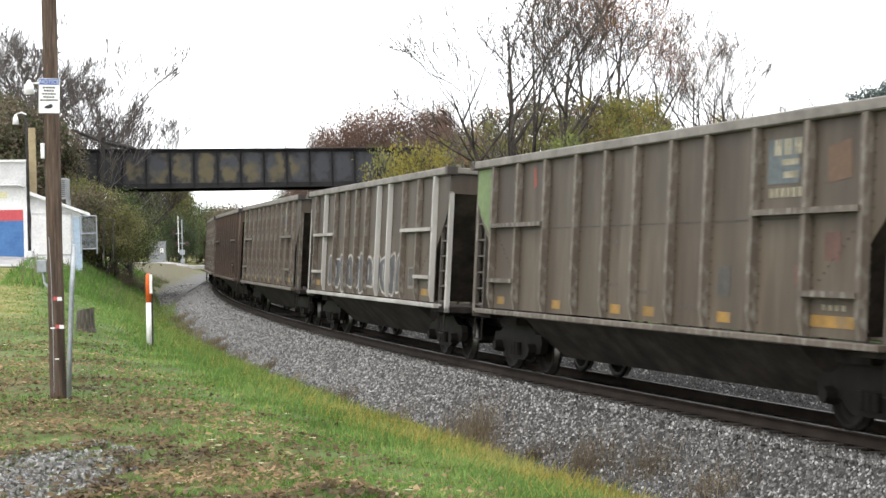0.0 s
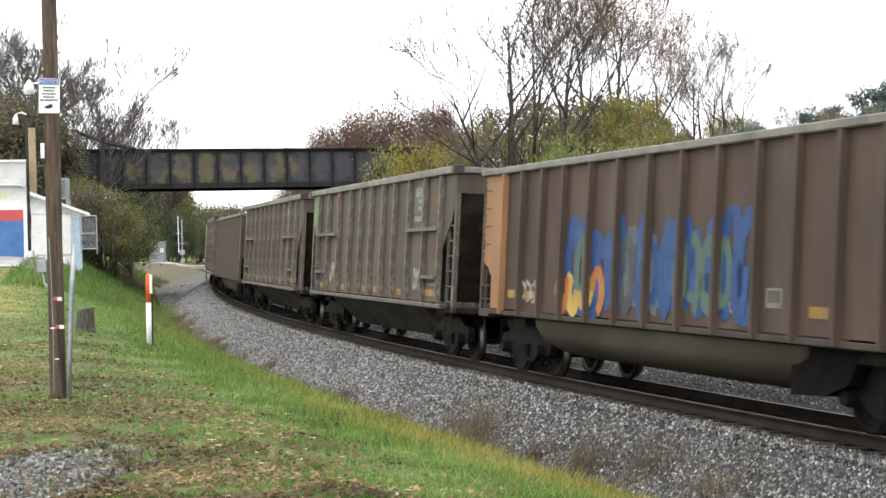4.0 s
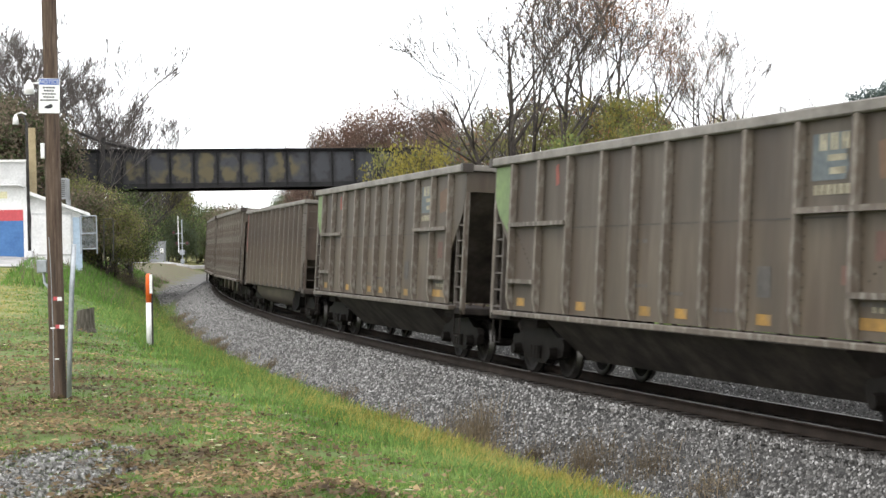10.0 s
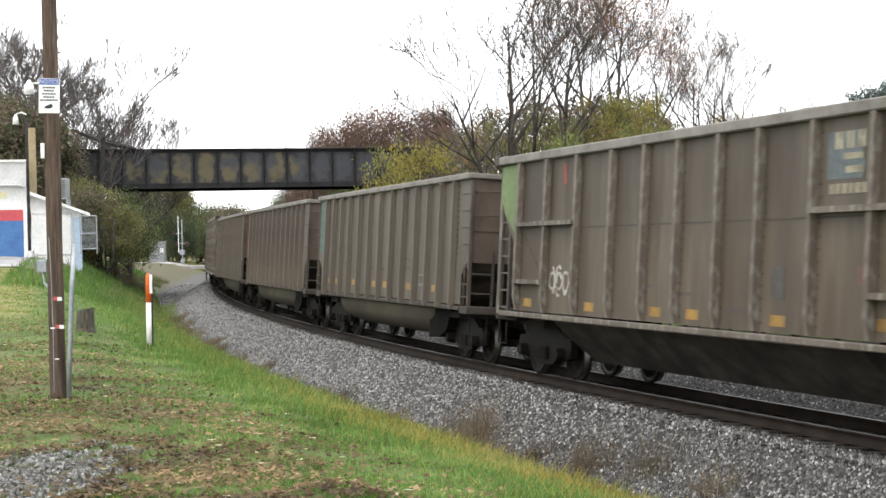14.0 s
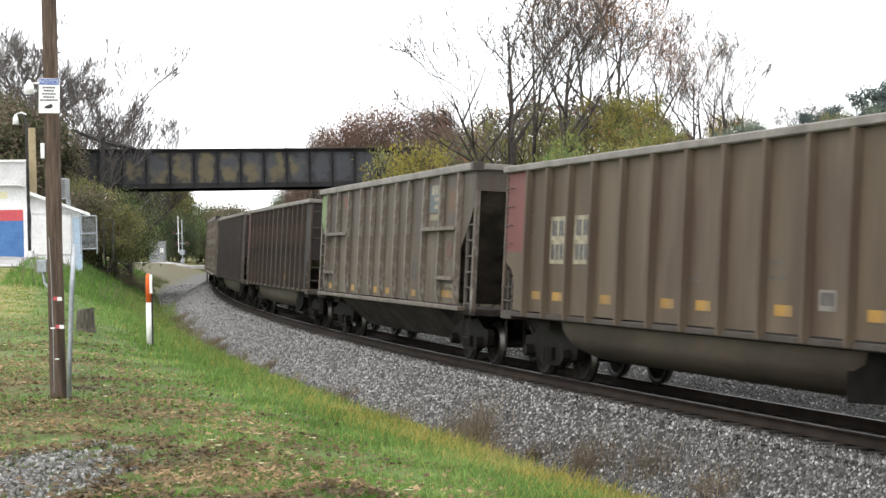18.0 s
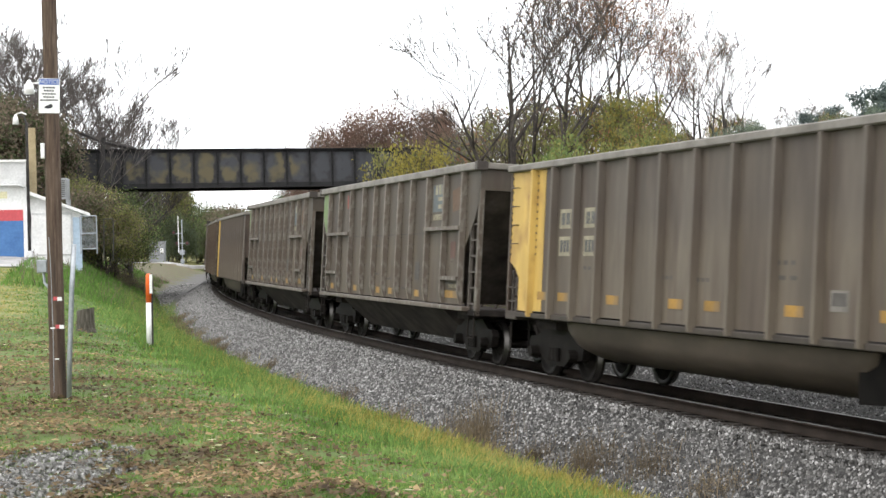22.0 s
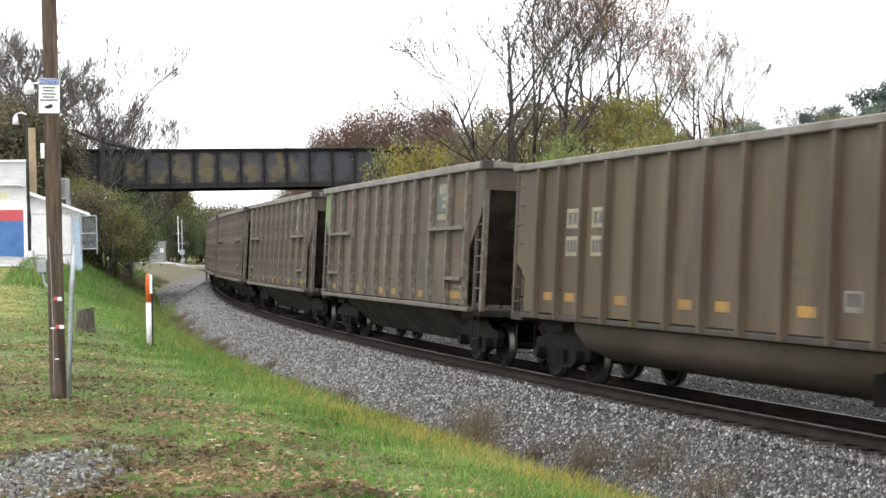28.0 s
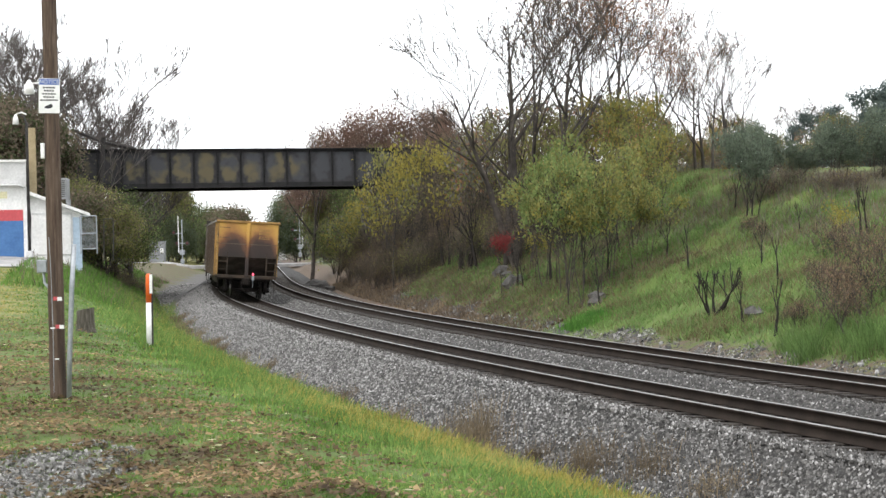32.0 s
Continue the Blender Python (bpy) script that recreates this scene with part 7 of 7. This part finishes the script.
    # low growth on both sides of the line beyond the bridge
    for i in range(34):
        s, o = (rng.uniform(95, 215), rng.uniform(10.5, 18)) if i % 3 else (rng.uniform(96, 122), rng.uniform(-24, -17))
        x, y, _ = line(s, o)
        put((thicket, wall[1], wall[0])[rng.choice((0, 0, 1, 2))], float(x), float(y), turn(), h=rng.uniform(2.6, 5.0), wide=1.1)
    # saplings on the grassy slope
    sap = [tree("sapling", "thin dark bare sapling on the slope", "sapling", 171 + i, None, 0, 0.2, 0.05, M_BARKDARK, 0.036, 2, 0.3, 0.9, 0.45, (1, 2), 1 + (i == 2) * 4, 0.09, 5, group="saplings on the slope", thin=0.045) for i in range(3)]
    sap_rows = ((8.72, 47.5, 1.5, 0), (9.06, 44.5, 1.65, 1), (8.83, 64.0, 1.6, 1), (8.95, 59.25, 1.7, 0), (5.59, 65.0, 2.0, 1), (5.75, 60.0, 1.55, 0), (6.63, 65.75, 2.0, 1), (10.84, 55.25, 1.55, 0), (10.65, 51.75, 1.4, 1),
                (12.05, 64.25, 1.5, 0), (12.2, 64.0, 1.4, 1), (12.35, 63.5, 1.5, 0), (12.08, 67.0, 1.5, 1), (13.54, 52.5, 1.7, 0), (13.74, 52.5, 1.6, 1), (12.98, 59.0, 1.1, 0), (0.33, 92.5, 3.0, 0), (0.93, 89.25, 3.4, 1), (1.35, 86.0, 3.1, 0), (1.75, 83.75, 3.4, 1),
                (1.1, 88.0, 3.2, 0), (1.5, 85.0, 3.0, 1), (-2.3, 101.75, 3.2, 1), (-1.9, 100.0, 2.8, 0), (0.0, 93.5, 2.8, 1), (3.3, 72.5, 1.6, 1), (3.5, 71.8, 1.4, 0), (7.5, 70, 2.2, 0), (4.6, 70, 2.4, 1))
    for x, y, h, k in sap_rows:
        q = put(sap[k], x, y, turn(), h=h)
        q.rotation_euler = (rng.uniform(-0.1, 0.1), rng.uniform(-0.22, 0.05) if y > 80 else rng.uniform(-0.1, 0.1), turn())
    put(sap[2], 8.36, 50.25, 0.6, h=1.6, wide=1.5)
    redbush = tree("red_shrub", "small shrub with bright red leaves on a thin stem", "shrub", 181, L_RED, 40, 0.42, 0.09, M_BARK, 0.012, 2, 0.34, 0.9, 0.75, (3, 4), 1, 0.06)
    put(redbush, 2.56, 72.25, 0, h=2.7)
    yel = tree("sapling", "sapling with a tuft of yellow leaves", "sapling", 183, L_YELLOW, 14, 0.5, 0.12, M_BARK, 0.012, 2, 0.6, 0.5, 0.6, (3, 4), 1, 0.06)
    put(yel, 12.46, 51.5, 0, h=1.8)
    put(yel, 4.1, 72.0, 1, h=2.2)
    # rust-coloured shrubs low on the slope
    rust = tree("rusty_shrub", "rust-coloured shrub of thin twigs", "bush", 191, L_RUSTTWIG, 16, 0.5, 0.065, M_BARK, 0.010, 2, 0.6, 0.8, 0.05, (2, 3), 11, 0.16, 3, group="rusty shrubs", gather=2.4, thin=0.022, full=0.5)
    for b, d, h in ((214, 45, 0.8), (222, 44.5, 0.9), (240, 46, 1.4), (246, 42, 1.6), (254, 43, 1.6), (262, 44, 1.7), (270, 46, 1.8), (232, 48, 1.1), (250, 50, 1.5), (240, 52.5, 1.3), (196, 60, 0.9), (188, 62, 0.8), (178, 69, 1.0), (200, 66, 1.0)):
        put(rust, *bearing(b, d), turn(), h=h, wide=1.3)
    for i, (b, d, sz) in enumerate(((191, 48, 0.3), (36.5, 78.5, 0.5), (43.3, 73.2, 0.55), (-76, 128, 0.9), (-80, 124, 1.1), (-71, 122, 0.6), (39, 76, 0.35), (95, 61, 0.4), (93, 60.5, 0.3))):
        r = random.Random(200 + i)
        sh = Shape()
        rings = []
        for z, q in ((-0.3, 0.8), (0.1, 1.0), (0.5, 0.85), (0.75, 0.4)):
            rings.append([(q * sz * r.uniform(0.55, 1.25) * math.cos(j * 0.898) * 1.1, q * sz * r.uniform(0.55, 1.25) * math.sin(j * 0.898), (z + r.uniform(-0.16, 0.16)) * sz) for j in range(7)])
        sh.loft(rings)
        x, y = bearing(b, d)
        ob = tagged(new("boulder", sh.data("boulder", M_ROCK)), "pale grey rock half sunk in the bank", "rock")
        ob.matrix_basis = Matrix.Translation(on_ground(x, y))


def blades(name, label, x, y, h, w, mat, rng, lean=0.5):
    """Grass blades as narrow bent strips, one sheet of stuff."""
    n = len(x)
    z = ground(x, y)
    s, o = locate(x, y)
    a = rng.random(n) * 6.28
    dx, dy = np.cos(a) * w, np.sin(a) * w
    b = rng.random(n) * 6.28
    lx, ly = np.cos(b) * h * lean * rng.random(n), np.sin(b) * h * lean * rng.random(n)
    p0 = np.stack([x - dx, y - dy, z - 0.02], -1)
    p1 = np.stack([x + dx, y + dy, z - 0.02], -1)
    p2 = np.stack([x + dx * 0.25 + lx, y + dy * 0.25 + ly, z + h], -1)
    p3 = np.stack([x - dx * 0.25 + lx, y - dy * 0.25 + ly, z + h * 0.97], -1)
    tagged(new(name, quads(name, np.stack([p0, p1, p2, p3], 1), mat)), label, "grass" if "grass" in name else "plants", kind="stuff")


def build_grass():
    rng = np.random.default_rng(8)
    # lawn in the view
    n = 440000
    y = 11 + 74 * rng.random(n) ** 1.7
    x = (rng.random(n) * 0.62 - 0.285) * y
    s, o = locate(x, y)
    bald = 0.5 * smooth(-7.8, -9.8, o) * smooth(46, 30, y)
    keep = (o < -3.9) & (x > -0.24 * y - 1 + 20 * (y < 70)) | (o < -3.9) & (y < 72)
    keep &= wavy(x, y, 0.9) + 0.5 * wavy(x, y, 2.7, 2.0) + rng.normal(0, 0.4, n) > -0.4 + bald
    keep &= np.hypot((x + 3.75) / 0.8, (y - 14.3) / 2.0) + 0.45 * wavy(x, y, 4.0) > 0.95
    keep &= o < -3.95 - 2.0 * smooth(62, 112, s)
    x, y, o = x[keep], y[keep], o[keep]
    h = (0.018 + 0.022 * rng.random(len(x))) * (1 + 4.2 * smooth(-8.2, -6.2, o))
    dry = rng.random(len(x)) < 0.07 + 0.4 * smooth(32, 22, y) * smooth(-7.2, -6.0, o) + 0.6 * smooth(34, 50, y) * smooth(-9.0, -10.8, o)
    rank = ~dry & (o > -8.2 + 0.8 * wavy(x, y, 0.7))
    low = ~dry & ~rank
    blades("lawn_grass", "short uneven green lawn grass", x[low], y[low], h[low], 0.005 + 0.0002 * y[low], L_GRASS, rng, 1.6)
    blades("lawn_grass", "rank pale green grass on the ditch bank", x[rank], y[rank], h[rank], 0.005 + 0.0002 * y[rank], L_RANK, rng, 1.3)
    blades("lawn_grass", "dry yellowish lawn grass", x[dry], y[dry], h[dry], 0.005 + 0.0002 * y[dry], L_DRYGRASS, rng, 1.6)
    # long straw-coloured grass along the ditch
    n = 60000
    s = -24 + 90 * rng.random(n) ** 1.2
    o = rng.normal(-4.9, 0.6, n)
    x, y, _ = line(s, o)
    keep = (wavy(x, y, 1.1, 4.0) > -0.35) & (y > 9)
    x, y = x[keep], y[keep]
    cut = rng.random(len(x)) < 0.12 + (0.12 + 0.75 * smooth(36, 22, y)) * smooth(-0.6, 0.3, wavy(x, y, 0.9, 3.0) + 0.4 * wavy(x, y, 2.8, 1.0))
    blades("ditch_grass", "long straw-coloured grass along the ditch", x[cut], y[cut], 0.12 + 0.22 * rng.random(cut.sum()), 0.006, L_DRYGRASS, rng, 0.9)
    blades("ditch_grass", "long green grass along the ditch", x[~cut], y[~cut], 0.12 + 0.2 * rng.random((~cut).sum()), 0.006, L_RANK, rng, 0.9)
    # dead weeds at the foot of the ballast
    clumps = [(-5.6, -3.1, 0.7, 420), (-6.6, -3.3, 0.55, 280), (-10.2, -2.95, 0.5, 300), (-11.6, -2.7, 0.4, 240), (-8.4, -3.1, 0.3, 260), (17.2, -3.4, 0.4, 160), (13.0, -3.2, 0.32, 200), (3.2, -3.3, 0.35, 150), (-1.5, -3.3, 0.4, 180), (-13.5, -2.7, 0.35, 200)]
    clumps += [(-16 + 66 * rng.random() ** 1.1, rng.uniform(-3.9, -3.1), rng.uniform(0.12, 0.38), int(rng.integers(40, 190))) for _ in range(52)]
    ws, wo, wh = [], [], []
    for cs, c_o, ch, m in clumps:
        ws.append(cs + rng.normal(0, 0.16 + 0.35 * ch, m))
        wo.append(c_o + rng.normal(0, 0.10 + 0.2 * ch, m))
        wh.append(ch * (0.3 + 0.7 * rng.random(m)))
    ws, wo, wh = np.concatenate(ws), np.concatenate(wo), np.concatenate(wh)
    x, y, z = line(ws, wo, np.maximum(bed(wo), -0.9))
    blades("dead_weeds", "dry brown feathery weeds at the ballast edge", x, y, wh + np.maximum(0, z - ground(x, y)), 0.0045, L_WEED, rng, 0.35)
    k = len(ws)
    i = rng.integers(0, len(ws), k)
    c = np.stack([x[i], y[i], np.maximum(z, ground(x, y))[i] + wh[i] * (0.25 + 0.7 * rng.random(k))], -1)
    tagged(new("weed_heads", quads("weed_heads", leaf_quads(random.Random(3), c, 1, 0.05, 0.016), L_WEED)), "brown seed heads of dead weeds", "plants", kind="stuff")
    # fallen leaves on the lawn
    for name, cnt, mat, sz in (("fallen_leaves", 120000, L_LITTER, 0.036), ("pale_leaves", 2300, L_PALELEAF, 0.052)):
        y = 11.5 + 32 * rng.random(cnt) ** 1.3
        x = (rng.random(cnt) * 0.5 - 0.29) * y
        s, o = locate(x, y)
        dens = np.where(o < -6.9, 0.07 + 0.62 * smooth(-7.4, -9.6, o) * smooth(-0.55, 0.35, wavy(x, y, 0.8, 5.0) + 0.5 * wavy(x, y, 2.9, 1.0) + 0.35 * smooth(-9.8, -12.5, o)), 0.03)
        dens = dens * np.where(np.hypot((x + 3.75) / 0.8, (y - 14.3) / 2.0) > 0.9, 1.0, 0.12)
        keep = rng.random(cnt) < dens
        x, y = x[keep], y[keep]
        z = ground(x, y) + 0.03
        m = len(x)
        a = rng.random(m) * 6.28
        t = rng.normal(0, 0.6, (m, 4))
        sc = sz * rng.uniform(0.5, 1.3, m)
        q = []
        for j in range(4):
            aa = a + j * 1.571 + rng.normal(0, 0.2, m)
            rr = sc * (1.0 if j % 2 == 0 else 0.65)
            q.append(np.stack([x + rr * np.cos(aa), y + rr * np.sin(aa), z + abs(t[:, j]) * sc * (0.8 if mat is L_LITTER else 0.25)], -1))
        tagged(new(name, quads(name, np.stack(q, 1), mat)), "curled brown leaves on the lawn" if mat is L_LITTER else "large pale fallen leaves on the lawn", "leaves", kind="stuff")
    # grass on the far slope
    n = 240000
    s = -16 + 76 * rng.random(n)
    o = 8.6 + 16 * rng.random(n)
    x, y, _ = line(s, o)
    keep = (wavy(x, y, 0.6, 3.0) + rng.normal(0, 0.4, n) > -0.3) & (o > 9.3 + 0.5 * wavy(x, y, 0.8))
    x, y = x[keep], y[keep]
    sel = rng.random(len(x)) < 0.62 + 0.6 * wavy(x, y, 0.45, 7.0) + 0.35 * wavy(x, y, 1.6, 2.0)
    blades("slope_grass", "long green grass on the railway bank", x[sel], y[sel], 0.07 + 0.14 * rng.random(sel.sum()), 0.018, L_SLOPE, rng, 1.6)
    blades("slope_grass", "withered straw grass on the railway bank", x[~sel], y[~sel], 0.08 + 0.2 * rng.random((~sel).sum()), 0.014, L_DRYSLOPE, rng, 1.3)
    # leaf litter and withered stalks on the cut bank
    n = 26000
    s = 24 + 76 * rng.random(n)
    o = 8.3 + 7 * rng.random(n) ** 1.5
    x, y, _ = line(s, o)
    sel = rng.random(n) < 0.45
    blades("bank_stalks", "withered brown stalks on the cut bank", x[sel], y[sel], 0.1 + 0.35 * rng.random(sel.sum()), 0.02, L_BROWN, rng, 1.2)
    c = np.stack([x[~sel], y[~sel], ground(x[~sel], y[~sel]) + 0.03], -1)
    tagged(new("bank_litter", quads("bank_litter", leaf_quads(random.Random(9), c, 1, 0.02, 0.06), L_LITTER)), "brown fallen leaves on the cut bank", "leaves", kind="stuff")
    # tall weeds along the crest and on the bank beyond the marker
    n = 60000
    s = -15 + 52 * rng.random(n)
    o = 14.6 + 14 * rng.random(n) ** 0.8
    x, y, _ = line(s, o)
    keep = wavy(x, y, 0.5, 9.0) + rng.normal(0, 0.3, n) > 0.0
    keep &= rng.random(n) < 0.12 + 0.88 * smooth(14.5, 18.0, o)
    two = keep & (rng.random(n) < 0.5)
    blades("crest_weeds", "tall brown weeds along the crest", x[two], y[two], 0.14 + 0.34 * rng.random(two.sum()), 0.014, L_BROWN, rng, 1.0)
    two = keep & ~two
    blades("crest_weeds", "tall grey-brown weeds along the crest", x[two], y[two], 0.14 + 0.34 * rng.random(two.sum()), 0.014, L_HAZE, rng, 1.0)
    n = 26000
    s = 28 + 100 * rng.random(n)
    o = -4.2 - 2.0 * smooth(62, 112, s) - 6.5 * rng.random(n)
    x, y, _ = line(s, o)
    sel = rng.random(n) < 0.06 + 0.3 * smooth(65, 100, s) * smooth(-8.5, -6.5, o)
    blades("bank_weeds", "withered brown weeds on the ditch bank", x[sel], y[sel], 0.15 + 0.4 * rng.random(sel.sum()), 0.02, L_BROWN, rng, 0.8)
    blades("bank_grass", "rank green grass on the ditch bank", x[~sel], y[~sel], 0.10 + 0.2 * rng.random((~sel).sum()), 0.02, L_GRASS, rng, 0.9)
    # tall tufts at the foot of the far slope and a patch of bright clover
    c = rng.uniform((-16, 8.9), (6, 10.6), (60, 2))
    c = c[(c[:, 0] < -2) | (rng.random(60) < 0.4)]
    i = rng.integers(0, len(c), 9000)
    x, y, _ = line(c[i, 0] + rng.normal(0, 0.25, 9000), c[i, 1] + rng.normal(0, 0.2, 9000))
    blades("tuft_grass", "tall green tufts at the foot of the bank", x, y, 0.25 + 0.45 * rng.random(9000), 0.011, L_SLOPE, rng, 0.8)
    n = 1500
    x, y, _ = line(22.0 + rng.normal(0, 0.55, n), 9.5 + rng.normal(0, 0.35, n))
    blades("clover_grass", "patch of bright green low grass beside the ballast", x, y, 0.10 + 0.22 * rng.random(n), 0.018, L_CLOVER, rng, 0.9)
    # gravel patch on the lawn
    n = 7000
    r = rng.random(n) ** 0.65 * 1.35
    a = rng.random(n) * 6.28
    x, y = -3.75 + r * np.cos(a) * 0.9, 14.3 + r * np.sin(a) * 2.2
    keep = r + 0.45 * wavy(x, y, 4.0) < 1.05
    x, y = x[keep], y[keep]
    c = np.stack([x, y, ground(x, y) + 0.012], -1)
    tagged(new("gravel", quads("gravel", leaf_quads(random.Random(6), c, 1, 0.004, 0.024, 0.9), M_GRAVEL)), "pale gravel showing through the lawn", "gravel", kind="stuff")


L_CLOVER = leaf_material("bright low grass", [(0.06, 0.16, 0.03), (0.09, 0.21, 0.04), (0.13, 0.26, 0.06)], 0.3)
L_RUSTTWIG = leaf_material("rusty twig leaves", [(0.16, 0.10, 0.065), (0.22, 0.15, 0.10), (0.27, 0.20, 0.13)], 0.35)
L_SLOPE = leaf_material("bank grass", [(0.085, 0.15, 0.046), (0.138, 0.22, 0.07), (0.2, 0.29, 0.1)], 0.35)
L_DRYSLOPE = leaf_material("bank straw", [(0.12, 0.105, 0.055), (0.19, 0.165, 0.09)], 0.35)

build_ground()
build_ballast()
build_road()
build_bridge()
build_train()
build_pole()
build_marker()
build_stump()
build_building()
build_crossing()
build_trees()
build_grass()
build_lines()
motions()
